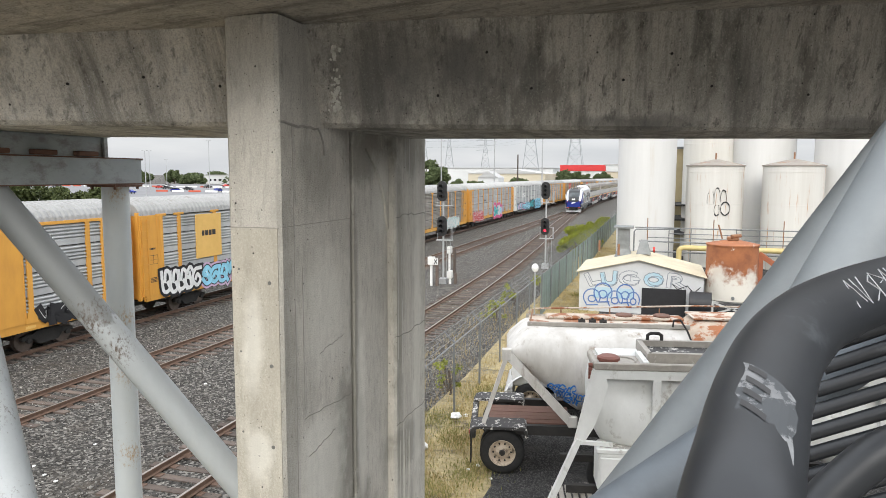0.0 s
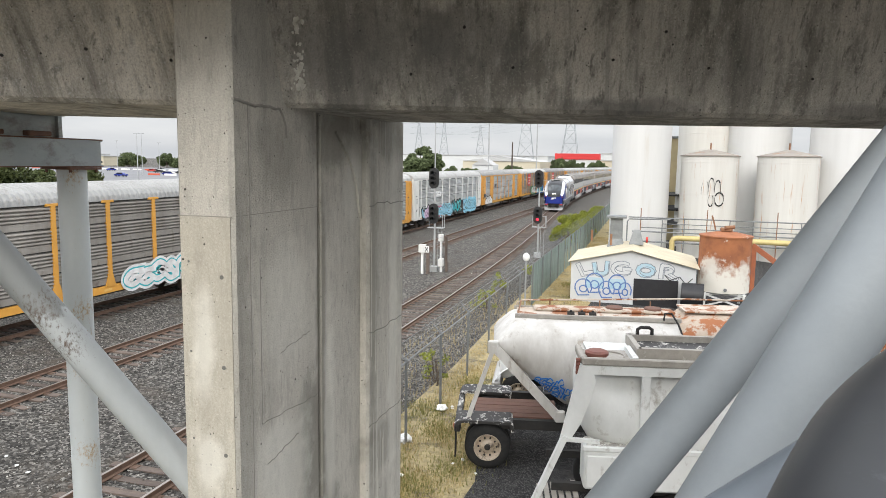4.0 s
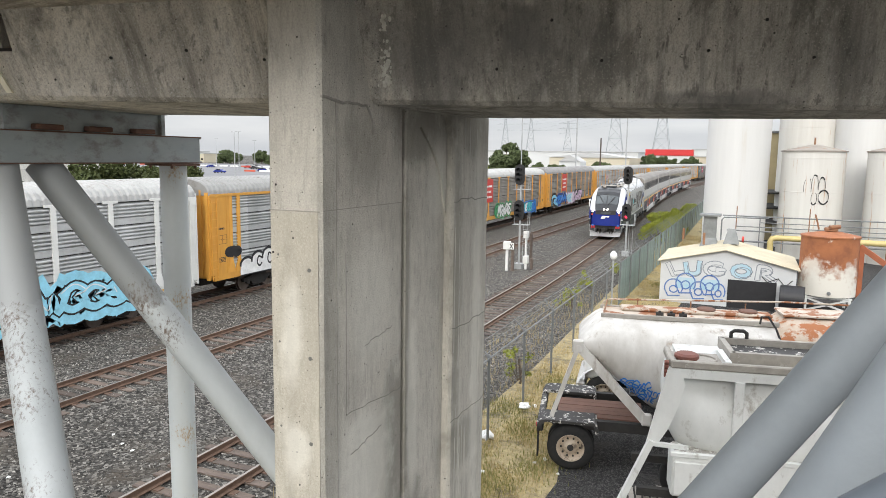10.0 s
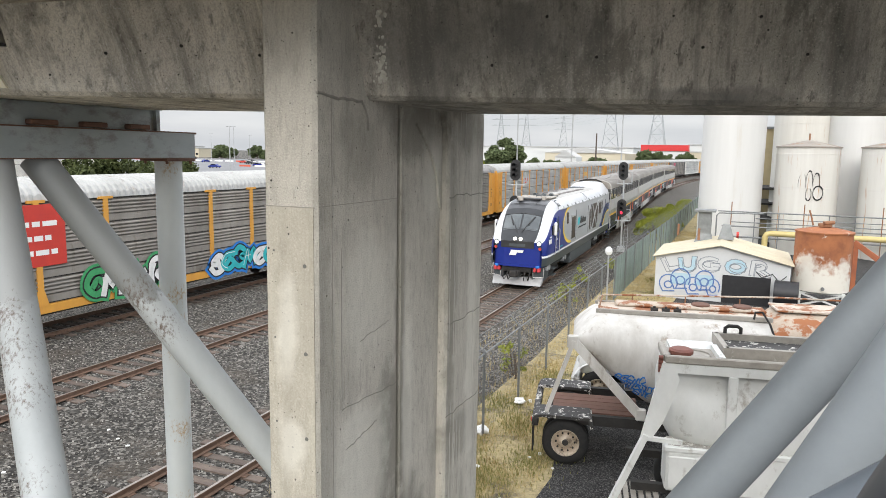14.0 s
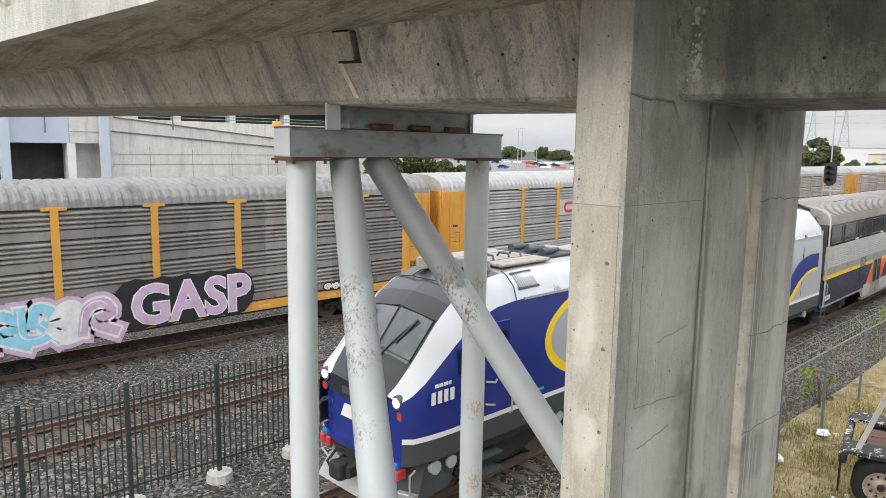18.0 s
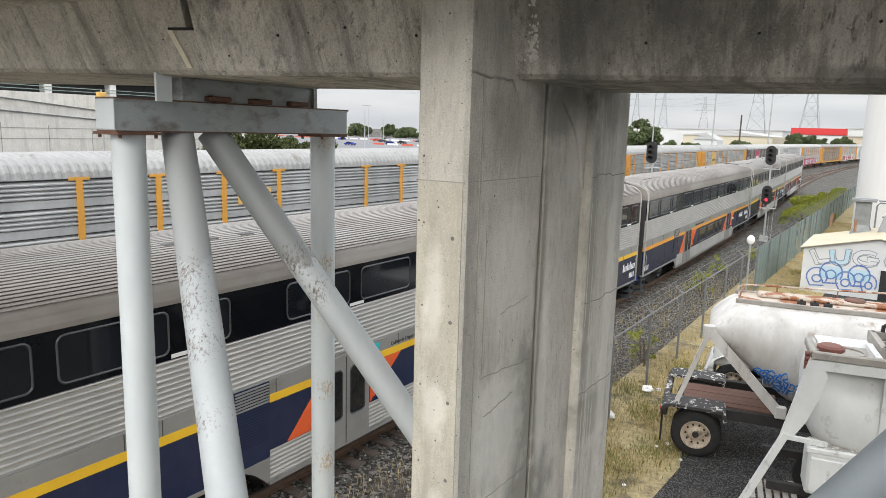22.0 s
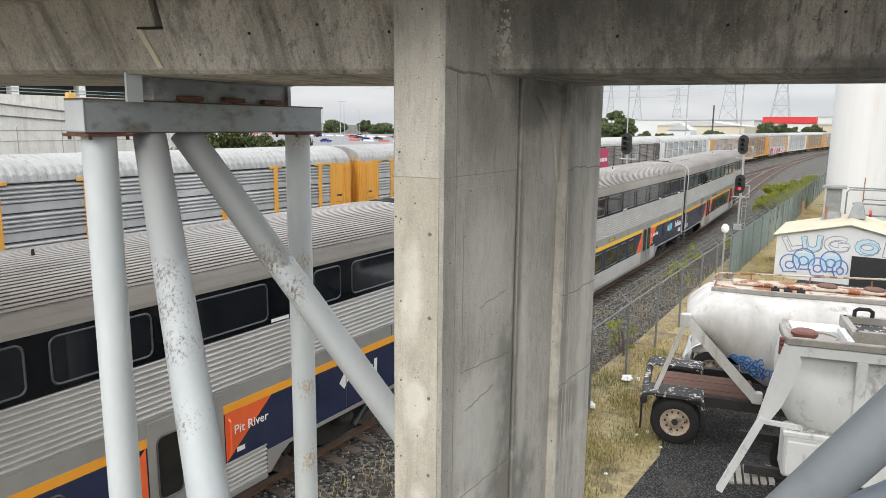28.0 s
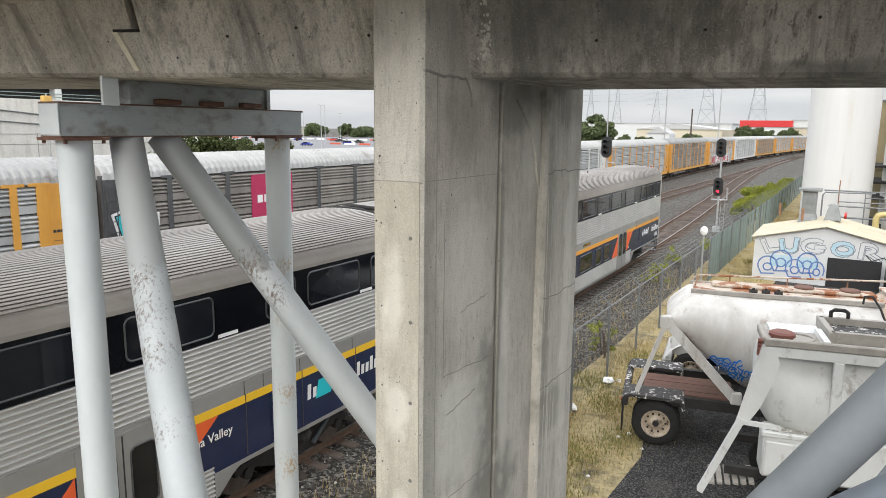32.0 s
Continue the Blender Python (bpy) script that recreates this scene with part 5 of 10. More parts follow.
RACKS = []
M_ALUGREY = mat("faded_grey_ink", (0.42, 0.42, 0.42), (0.5, 0.5, 0.5), 4.0, 0.6)
M_PALEPLATE = mat("pale_plate", (0.52, 0.53, 0.53), (0.44, 0.45, 0.45), 2.0, 0.5)
STYLES = {
    -2: dict(post=M_YELLOW),
    -1: dict(post=M_YELLOW, plates=((5.9, 8.55), (0.3, 2.9)), tags=((9.2, 11.6, 1.1, 1.75, ("black", "black"), 5), (3.4, 6.4, 0.95, 1.7, ("teal", "white"), 5))),
    0: dict(post=M_YELLOW, sign=("tan", -9.9), tags=((-12.6, -9.7, 1.0, 2.3, ("white", "black"), 5), (-9.5, -6.8, 1.0, 2.2, ("cyan", "lilac"), 4), (7.6, 12.2, 1.0, 2.2, ("white", "black"), 6))),
    1: dict(post=M_YELLOW, panel_dark=True, tags=((-12, -7, 1.0, 2.1, ("white", "cyan"), 7), (4, 10, 0.95, 1.9, ("white", "white"), 7, "teal"))),
    2: dict(post=M_YELLOW, sign=("box", -6.1), tags=((-11.6, -6.6, 0.98, 2.0, ("red", "red", "red"), 7, "white"), (-0.1, 4.7, 0.98, 2.5, ("teal", "pink", "cyan", "white"), 5)), post_at=(-11.7, -9.0, -6.3, -3.5, -0.65, 2.2, 5.1, 7.5, 9.9)),
    3: dict(post=M_WHITEP, sign=("whiteplate", -7.0), tags=((-11.3, -7.5, 0.95, 2.15, ("lilac", "black", "cyan"), 5), (-7.3, -4.9, 0.95, 2.0, ("cyan", "pink"), 4), (-4.8, -0.3, 0.95, 2.0, ("cyan", "cyan", "cyan"), 5), (-0.1, 4.3, 0.95, 2.2, ("teal", "black", "black"), 5), (4.5, 10.7, 0.95, 2.0, ("cyan", "cyan", "white", "orange"), 7, "black")), post_at=(-11.6, -9.8, -7.15, -4.2, -1.37, 1.4, 4.24, 6.95, 9.35, 11.6)),
    4: dict(post=M_YELLOW, sign=("stripes", -6.6), plates=((-8.9, -6.9), (7.55, 9.3)), tags=((-11.8, -7.7, 0.95, 2.1, "bubbles", 5), (-12.8, -11.9, 2.0, 2.4, ("black", "black"), 3)), post_at=(-11.9, -4.2, -1.43, 1.5, 4.46, 12.1)),
    5: dict(post=M_YELLOW, panel_dark=True, sign=("red", -6.85), tags=((-3.6, 0.9, 1.05, 2.4, ("white", "green"), 6), (3, 10, 1.0, 2.1, ("teal", "blue"), 9))),
    6: dict(post=M_YELLOW, panel_dark=True, roof=M_OLDROOF, sign=("red", -6.35), tags=((-11.3, -8.9, 1.0, 2.35, ("cyan", "black"), 1), (-8.9, -4.3, 1.0, 2.35, ("blue", "navy"), 2), (-3.6, 0.6, 1.0, 2.2, ("cyan", "lilac", "white"), 5, "white"), (8.4, 9.6, 1.3, 1.55, ("white", "black"), 6)), post_at=(-11.5, -8.7, -6.45, -3.7, -0.83, 2.03, 4.87, 7.6, 10.2)),
    7: dict(post=M_YELLOW, sign=("redmark", -4.98)),
    8: dict(post=M_YELLOW, sign=("yellowbox", -1.95)),
    9: dict(post=M_YELLOW),
    10: dict(post=M_YELLOW, sign=("box", -6.6)),
    11: dict(post=M_YELLOW, sign=("tan", -8.95)),
    12: dict(post=M_DARKRACK, panel_dark=True, sign=("magenta", -7.0), tags=((-13.3, -12.0, 2.4, 3.6, ("teal", "white"), 2),)),
    13: dict(post=M_WHITEP),
    14: dict(post=M_YELLOW, tags=((-11, 5, 1.1, 2.2, ("lilac", "red"), 16),)),
    15: dict(post=M_YELLOW, panel_dark=True),
    16: dict(post=M_YELLOW, tags=((-10, 8, 1.1, 2.3, ("red", "white"), 16),)),
}
for n in range(-2, 26):
    st = STYLES.get(n, dict(post=(M_YELLOW, M_WHITEP, M_YELLOW, M_YELLOW)[n % 4], panel_dark=n % 3 == 0))
    RACKS.append((n, autorack(n, **st)))

# ---- passenger train ----
M_SILVER = mat("stainless_ribs", (0.55, 0.54, 0.515), (0.46, 0.45, 0.43), 1.0, 0.45, 0.5, stain=(0.42, 0.40, 0.37), stain_scale=0.9, stain_at=0.6, stretch=(1, 1, 2))
M_COACHROOF = mat("coach_roof_steel", (0.33, 0.305, 0.275), (0.23, 0.208, 0.185), 0.6, 0.5, 0.25, stain=(0.15, 0.125, 0.105), stain_scale=0.5, stain_at=0.50, stretch=(1.5, 0.4, 1), soft=0.25)
M_BELT = mat("satin_steel_sheet", (0.36, 0.355, 0.34), (0.30, 0.295, 0.285), 0.8, 0.42, 0.35, stain=(0.25, 0.235, 0.215), stain_scale=1.4, stain_at=0.6)
M_NAVY = mat("navy_band", (0.012, 0.020, 0.060), (0.016, 0.026, 0.07), 2.0, 0.25)
M_STRIPE = mat("yellow_stripe", (0.85, 0.52, 0.03), (0.80, 0.47, 0.03), 2.0, 0.4)
M_STRIPE2 = mat("orange_stripe", (0.82, 0.36, 0.03), (0.78, 0.33, 0.03), 2.0, 0.4)
M_ORANGE = mat("orange_swoosh", (0.78, 0.13, 0.035), (0.72, 0.11, 0.03), 2.0, 0.4)
M_GLASSD = mat("dark_window_glass", (0.008, 0.010, 0.013), (0.014, 0.016, 0.02), 0.6, 0.05, spec=0.3)
M_BANDD = mat("black_window_band", (0.004, 0.005, 0.007), (0.006, 0.007, 0.009), 2.0, 0.1, spec=0.2)
M_WRIM = mat("window_rim_grey", (0.055, 0.058, 0.06), (0.042, 0.045, 0.048), 2.0, 0.4)
M_ENDGREY = mat("coach_end_grey", (0.05, 0.05, 0.052), (0.035, 0.035, 0.036), 2.0, 0.6, stain=(0.05, 0.045, 0.04), stain_scale=2, stain_at=0.55)
M_LGREY = mat("loco_grey", (0.40, 0.41, 0.42), (0.37, 0.38, 0.39), 0.8, 0.35, stain=(0.32, 0.31, 0.29), stain_scale=0.7, stain_at=0.62)
M_LWHITE = mat("loco_white", (0.60, 0.61, 0.63), (0.53, 0.54, 0.56), 0.8, 0.32, stain=(0.55, 0.54, 0.52), stain_scale=0.9, stain_at=0.64)
M_LBLUE = mat("loco_blue", (0.014, 0.028, 0.20), (0.018, 0.034, 0.22), 1.0, 0.25)
M_LDARK = mat("loco_dark_grey", (0.055, 0.065, 0.07), (0.075, 0.085, 0.09), 2.0, 0.5)
M_LBLACK = mat("loco_black", (0.018, 0.02, 0.023), (0.028, 0.03, 0.034), 2.0, 0.3)
M_LROOF = mat("loco_roof_grime", (0.085, 0.08, 0.076), (0.14, 0.13, 0.12), 2.0, 0.7, bump=0.2)
M_LTOP = mat("dusty_loco_roof", (0.42, 0.41, 0.39), (0.32, 0.305, 0.285), 1.6, 0.6, stain=(0.17, 0.145, 0.12), stain_scale=1.8, stain_at=0.55)
M_WELL = mat("dusty_beige_deck", (0.40, 0.37, 0.33), (0.28, 0.255, 0.225), 5.0, 0.8, bump=0.1, stain=(0.12, 0.10, 0.085), stain_scale=4, stain_at=0.6)
M_LOUVRE = mat("brown_louvre", (0.095, 0.075, 0.06), (0.07, 0.055, 0.045), 6.0, 0.5, 0.3)
M_LYELLOW = mat("loco_yellow", (0.88, 0.60, 0.02), (0.84, 0.56, 0.02), 2.0, 0.35)
M_TEAL = mat("teal_emblem", (0.02, 0.52, 0.58), (0.02, 0.48, 0.55), 2.0, 0.4)
G_LAMP = glow("headlight_glow", (1.0, 0.93, 0.8), 4.0)
G_DITCH = glow("ditch_light_glow", (1.0, 0.95, 0.85), 4.0)


def strip(x, pts0, pts1):
    """A thin painted strip on the side between two lines of (y, z)."""
    bm = B()
    a = [bm.verts.new((x, y, z)) for y, z in pts0]
    b = [bm.verts.new((x, y, z)) for y, z in pts1]
    for i in range(len(a) - 1):
        bm.faces.new((a[i], a[i + 1], b[i + 1], b[i]))
    return bm


def ribbed(y0, y1, z0, z1, x, n, depth=0.03):
    """Fluted stainless sheet: flat grooves between narrow half-round ribs, facing +x."""
    bm = B()
    h = (z1 - z0) / n
    rows = [(z0, x)]
    for i in range(n):
        z = z0 + h * i
        rows += [(z + h * 0.34, x), (z + h * 0.42, x + depth * 0.75), (z + h * 0.58, x + depth), (z + h * 0.80, x + depth * 0.75), (z + h * 0.90, x)]
    rows.append((z1, x))
    prev = None
    for z, xx in rows:
        cur = (bm.verts.new((xx, y0, z)), bm.verts.new((xx, y1, z)))
        if prev:
            bm.faces.new((prev[0], prev[1], cur[1], cur[0]))
        prev = cur
    box(bm, x - 0.04, x - 0.001, y0, y1, z0, z1)
    return bm


def rounded(y0, y1, z0, z1, r, k=4):
    """The outline of a pane with round corners, as (y, z) points."""
    pts = []
    for cy_, cz_, a0 in ((y1 - r, z1 - r, 0), (y0 + r, z1 - r, 90), (y0 + r, z0 + r, 180), (y1 - r, z0 + r, 270)):
        for i in range(k + 1):
            a = radians(a0 + 90 * i / k)
            pts.append((cy_ + r * math.cos(a), cz_ + r * math.sin(a)))
    return pts


def round_window(parent, y0, y1, z0, z1, x, sides=(1, -1), glass=None, rim=0.035, name="window"):
    """A round-cornered pane in a raised rubber rim."""
    for s in sides:
        inner, outer = rounded(y0, y1, z0, z1, 0.09), rounded(y0 - rim, y1 + rim, z0 - rim, z1 + rim, 0.12)
        w = part(name, loft(B(), [[(s * (x - 0.03), y, z) for y, z in inner], [(s * (x + 0.004), y, z) for y, z in inner]]), glass or M_GLASSD, parent)
        bm = B()
        n = len(inner)
        vo = [bm.verts.new((s * (x + 0.006), y, z)) for y, z in outer]
        vm = [bm.verts.new((s * (x + 0.022), (a[0] + b[0]) / 2, (a[1] + b[1]) / 2)) for a, b in zip(inner, outer)]
        vi = [bm.verts.new((s * (x + 0.006), y, z)) for y, z in inner]
        for a, b in ((vo, vm), (vm, vi)):
            for q in range(n):
                bm.faces.new((a[q], a[(q + 1) % n], b[(q + 1) % n], b[q]))
        part("window_frame", bm, M_WRIM, w)


UPPER_WINDOWS = ((-12.0, -10.7), (-10.35, -8.8), (-8.4, -7.7), (-6.45, -4.87), (-4.5, -2.95), (-2.5, -0.95), (-0.5, 1.05), (1.42, 2.97), (3.33, 4.75), (5.45, 7.0), (8.2, 8.92), (9.3, 10.85), (11.3, 12.0))
LOWER_WINDOWS = ((-2.5, -0.97), (-0.55, 0.9), (1.4, 2.08), (2.5, 3.3))
NAMES = {1: ("Pit River", 6.05), 2: ("Sonoma Valley", 6.15)}


def coach(k, stripe):
    c = thing("coach", "double-deck stainless steel passenger coach with navy band and " + ("yellow" if stripe is M_STRIPE else "orange") + " stripe", "railway coach", "passenger train")
    L = 12.3
    sk = "y" if stripe is M_STRIPE else "o"

    def roof():
        bm = B()
        n = 44
        arch = []
        for i in range(n):
            for f, rib in ((0.0, 0), (0.22, 0), (0.30, 1), (0.92, 1)):
                a = math.pi * (1 - (i + f) / n)
                up = 0.035 * rib if 2 < i < n - 3 else 0
                arch.append((math.cos(a) * (1.515 + up), 4.22 + (0.62 + up) * max(0.0, math.sin(a)) ** 0.62))
        prof = [(-1.53, 4.13), (-1.53, 4.2)] + arch[1:-1] + [(1.53, 4.2), (1.53, 4.13)]
        loft(bm, [[(x, -L, z) for x, z in prof], [(x, L, z) for x, z in prof]], closed=False)
        for y in (-L, L):
            bm.faces.new([bm.verts.new((x, y, z)) for x, z in prof])
        return bm, [M_COACHROOF], False
    share("roof", mesh_of("coach_roof", roof), c)

    def shell():
        return box(B(), -1.45, 1.45, -L + 0.01, L - 0.01, 1.0, 4.19), [M_ENDGREY], False
    share("body_shell", mesh_of("coach_shell", shell), c, None, "dark grey coach end walls")

    def end_rim():
        # a bright steel hoop round the end of the body
        bm = B()
        for y0, y1 in ((-L - 0.012, -L + 0.05), (L - 0.05, L + 0.012)):
            outer = [(-1.545, 1.0), (-1.545, 4.15)] + [(math.cos(a) * 1.545, 4.22 + 0.655 * math.sin(a) ** 0.62) for a in [math.pi * (1 - i / 24) for i in range(1, 24)]] + [(1.545, 4.15), (1.545, 1.0)]
            rings = [[(x, y0, z) for x, z in outer], [(x, y1, z) for x, z in outer]]
            loft(bm, rings, closed=False)
            loft(bm, [[(x * 0.97, y, 1.0 + (z - 1.0) * 0.985) for x, z in outer] for y in (y0, y1)], closed=False)
            loft(bm, [[(x, y0, z) for x, z in outer], [(x * 0.97, y0, 1.0 + (z - 1.0) * 0.985) for x, z in outer]], closed=False)
            loft(bm, [[(x, y1, z) for x, z in outer], [(x * 0.97, y1, 1.0 + (z - 1.0) * 0.985) for x, z in outer]], closed=False)
        return bm, [M_SILVER], False
    share("end_hoop", mesh_of("coach_hoop", end_rim), c, None, "bright steel hoop round the end")
    for s in (0, 180):
        m = pose(0, 0, 0, 0, 0, s)
        share("ribbed_side", mesh_of("coach_ribs_up", lambda: (ribbed(-L, L, 2.45, 3.31, 1.485, 10), [M_SILVER], False)), c, m)
        share("lower_ribbed_side", mesh_of("coach_ribs_low", lambda: (ribbed(-6.9, 6.9, 0.62, 1.19, 1.485, 7), [M_SILVER], False)), c, m)
        share("belt_plate", mesh_of("coach_belt", lambda: (box(B(), 1.44, 1.515, -L, L, 2.19, 2.45), [M_BELT], False)), c, m)
        share("stripe", mesh_of("coach_stripe_" + sk, lambda: (box(B(), 1.44, 1.519, -L, L, 2.045, 2.19), [stripe], False)), c, m)
        share("navy_band", mesh_of("coach_navy", lambda: (box(box(box(B(), 1.44, 1.515, -L, L, 1.19, 2.045), 1.44, 1.514, -L, -6.9, 1.06, 1.19), 1.44, 1.514, 6.9, L, 1.06, 1.19), [M_NAVY], False)), c, m)
        share("end_sill", mesh_of("coach_sill", lambda: (box(box(B(), 1.40, 1.518, -L, -6.9, 0.98, 1.06), 1.40, 1.518, 6.9, L, 0.98, 1.06), [M_BELT], False)), c, m, "pale grey sill over the bogies")
        share("skirt", mesh_of("coach_skirt", lambda: (box(B(), 1.38, 1.51, -6.9, 6.9, 0.54, 0.62), [M_BELT], False)), c, m, "grey bottom skirt rail")
        for ya, yb in ((-7.6, -6.9), (6.9, 7.6)):
            arch_ = [(ya, 1.06), (yb, 1.06), (yb, 0.62), (ya + (0.62 if ya < 0 else 0.08), 0.62), (ya + 0.35, 0.86)] if ya < 0 else [(ya, 1.06), (yb, 1.06), (ya + 0.35, 0.86), (ya + 0.08, 0.62), (ya, 0.62)]
            part("wheel_arch", prismx(1 if s == 0 else -1, 1.512, arch_), M_BELT, c, "pale curved panel beside the bogie")
        share("window_band", mesh_of("coach_band", lambda: (box(B(), 1.44, 1.512, -L + 0.06, L - 0.06, 3.31, 4.14), [M_BANDD], False)), c, m)
    for y0, y1 in UPPER_WINDOWS:
        round_window(c, y0, y1, 3.42, 4.02, 1.512)
    for i, (y0, y1) in enumerate(LOWER_WINDOWS):
        round_window(c, y0, y1, 1.30, 1.91, 1.515)
    bm = B()
    for y in (-8.75, -4.85, 1.5, 7.1, 10.9):
        box(bm, 1.512, 1.518, y, y + 0.42, 3.325, 3.385)
    part("window_label", bm, M_PAPER, c, "small white window labels")
    # belt fittings: panel joints, a latch slot and vents
    bm = B()
    for y in (-11.2, -9.55, -8.95, -6.75, -3.3, 2.4, 7.6, 8.05, 9.0, 10.6, 11.6):
        box(bm, 1.515, 1.5185, y, y + 0.014, 2.06 if y % 2 > 1 else 2.2, 2.44)
    for y in (-9.1, 7.62, 9.05, 10.7):
        box(bm, 1.515, 1.521, y, y + 0.02, 1.1, 2.2)
    part("panel_joint", bm, M_ENDGREY, c, "dark panel joints")
    round_window(c, -0.2, 0.55, 2.265, 2.355, 1.515, (1,), M_STRIPE, 0.02, "latch_slot")
    for yd in (-4.95, 5.27):
        for s in (1, -1):
            d = part("door", box(B(), *sorted((s * 1.40, s * 1.525)), yd - 0.70, yd + 0.70, 0.55, 2.40), M_BELT, c, "plain grey side door")
            part("door_gap", box(B(), *sorted((s * 1.50, s * 1.5275)), yd - 0.012, yd + 0.012, 0.6, 2.36), M_INK, d)
            for a in (-0.53, 0.13):
                round_window(d, yd + a, yd + a + 0.40, 1.15, 2.12, 1.525, (s,), None, 0.03, "door_window")
            part("swoosh", prismx(s, 1.5235, [(yd - 0.73, 2.04), (yd - 0.73, 1.2), (yd - 1.55, 1.2)]), M_ORANGE, c, "orange slanted panel")
            part("swoosh", prismx(s, 1.5235, [(yd + 0.73, 1.2), (yd + 0.73, 2.04), (yd + 1.75, 2.04)]), M_ORANGE, c, "orange slanted panel")
            part("grab_rail", pipe(B(), [(s * 1.52, yd + 0.80, 1.3), (s * 1.575, yd + 0.80, 1.34), (s * 1.575, yd + 0.80, 1.9), (s * 1.52, yd + 0.80, 1.94)], 0.018, 6), M_ORANGE, c)
            part("notice", box(B(), *sorted((s * 1.52, s * 1.527)), yd + 0.95, yd + 1.12, 1.3, 1.38), M_PAPER, c)
    for s in (-1, 1):
        y0 = s * L
        bm = B()
        ya, yb = sorted((y0, y0 + s * 0.36))
        for x in (-0.75, 0.55):
            box(bm, x, x + 0.2, ya, yb, 1.3, 3.9)
        box(bm, -0.75, 0.75, ya, yb, 3.7, 3.95)
        part("gangway", bm, M_UNDER, c, "black rubber gangway")
        part("coupler", box(B(), -0.14, 0.14, *sorted((s * 11.8, s * 12.7)), 0.75, 0.98), M_UNDER, c)
        bm = B()
        pipe(bm, [(1.0, y0 + s * 0.05, 4.45), (1.2, y0 + s * 0.05, 3.0), (1.25, y0 + s * 0.05, 1.2)], 0.03, 6)
        for z in (1.35, 2.3):
            pipe(bm, [(1.3, y0 + s * 0.02, z), (1.3, y0 + s * 0.12, z + 0.05), (1.3, y0 + s * 0.12, z + 0.7), (1.3, y0 + s * 0.02, z + 0.75)], 0.018, 6)
        part("end_pipe", bm, M_LDARK, c)
        part("end_plate", rbox(B(), 1.05, 1.25, *sorted((y0, y0 + s * 0.02)), 2.6, 2.9, 0.008, 1), M_LDARK, c, "round-holed grey plate")
        part("end_ring", rod(B(), (1.15, y0 + s * 0.02, 2.75), (1.15, y0 + s * 0.03, 2.75), 0.055, 0.055, 12), M_RUSTY, c)
        part("roof_hose", pipe(B(), [(-0.9, y0 + s * 0.1, 4.72), (-0.3, y0 + s * 0.16, 4.86), (0.4, y0 + s * 0.18, 4.84), (0.8, y0 + s * 0.1, 4.66)], 0.05, 8), M_UNDER, c, "black cable bundle at the roof end")
        part("brake_box", rbox(B(), 0.95, 1.35, *sorted((y0, y0 + s * 0.16)), 0.78, 1.02, 0.03, 1), M_LBLUE, c)
        bm = B()
        for z in (0.35, 0.58, 0.82):
            box(bm, 1.05, 1.5, *sorted((y0 - s * 0.5, y0 - s * 0.05)), z, z + 0.035)
        for a in (0.5, 0.05):
            box(bm, 1.44, 1.48, *sorted((y0 - s * a, y0 - s * (a - 0.03))), 0.33, 1.0)
        part("end_step", bm, M_LDARK, c, "dark ladder steps with worn edges")
        part("side_grab", pipe(B(), [(1.51, y0 - s * 0.2, 1.2), (1.56, y0 - s * 0.2, 1.24), (1.56, y0 - s * 0.2, 1.85), (1.51, y0 - s * 0.2, 1.9)], 0.016, 6), M_BELT, c)
    for y in (-9.3, 9.3):
        bogie(c, y, 2.6, 0.46, "coach_bogie")
        for s in (1, -1):
            part("damper", rod(B(), (s * 1.22, y + 0.35, 0.42), (s * 1.22, y + 0.95, 0.9), 0.05, 0.05, 8), M_LDARK, c)
            part("air_spring", turned(B(), [(0.001, 0.62), (0.26, 0.62), (0.30, 0.72), (0.26, 0.82), (0.30, 0.92), (0.24, 0.98), (0.001, 0.98)], 16, (s * 1.12, y)), M_UNDER, c)
    for y in (-5.5, -3.2, 3.0, 5.2):
        part("underfloor_box", rbox(B(), -1.35, 1.35, y - 0.9, y + 0.9, 0.42, 0.96, 0.05, 1), M_UNDER, c, "dark underfloor box")
    for i in range(4):
        y = (-10.2 if k % 2 else -9.0) + i * 0.75
        part("roof_vent", rbox(B(), 0.5, 0.72, y, y + 0.3, 4.78, 4.85, 0.02, 1), M_LROOF, c)
    part("roof_aerial", rod(B(), (0.2, 3.9, 4.8), (0.2, 3.9, 4.95), 0.03, 0.02, 8), M_UNDER, c)
    # large white lettering drawn as plain marks
    for y0, n, z0, h in ((9.2, 6, 1.55, 0.30), (10.75, 9, 1.55, 0.30)):
        for i in range(n):
            y = y0 + i * 0.155
            tall = h if i in (0, 3, 5) else h * 0.68
            part("lettering", prismx(1, 1.5175, [(y, z0), (y + 0.10, z0), (y + 0.115, z0 + tall), (y + 0.015, z0 + tall)]), M_PAPER, c)
    if k == 2:
        part("emblem", prismx(1, 1.519, [(9.44, 1.5), (9.9, 1.5), (9.99, 1.86), (9.53, 1.86)]), M_TEAL, c, "teal emblem")
    else:
        part("emblem", prismx(1, 1.519, [(8.86, 1.66), (9.0, 1.5), (9.14, 1.66), (9.0, 1.82)]), M_PAPER, c, "small white diamond emblem")
    for y in (-12.1, 11.5):
        for i in range(4):
            part("lettering", prismx(1, 1.519, [(y + 0.15 * i, 1.22), (y + 0.15 * i + 0.09, 1.22), (y + 0.15 * i + 0.09, 1.42), (y + 0.15 * i, 1.42)]), M_PAPER, c)
    sign_words("owner_lettering", "California Department of Transportation", 0.12, M_INK, c, pose(1.517, -2.55, 2.27, 90, 0, 90), "small dark lettering")
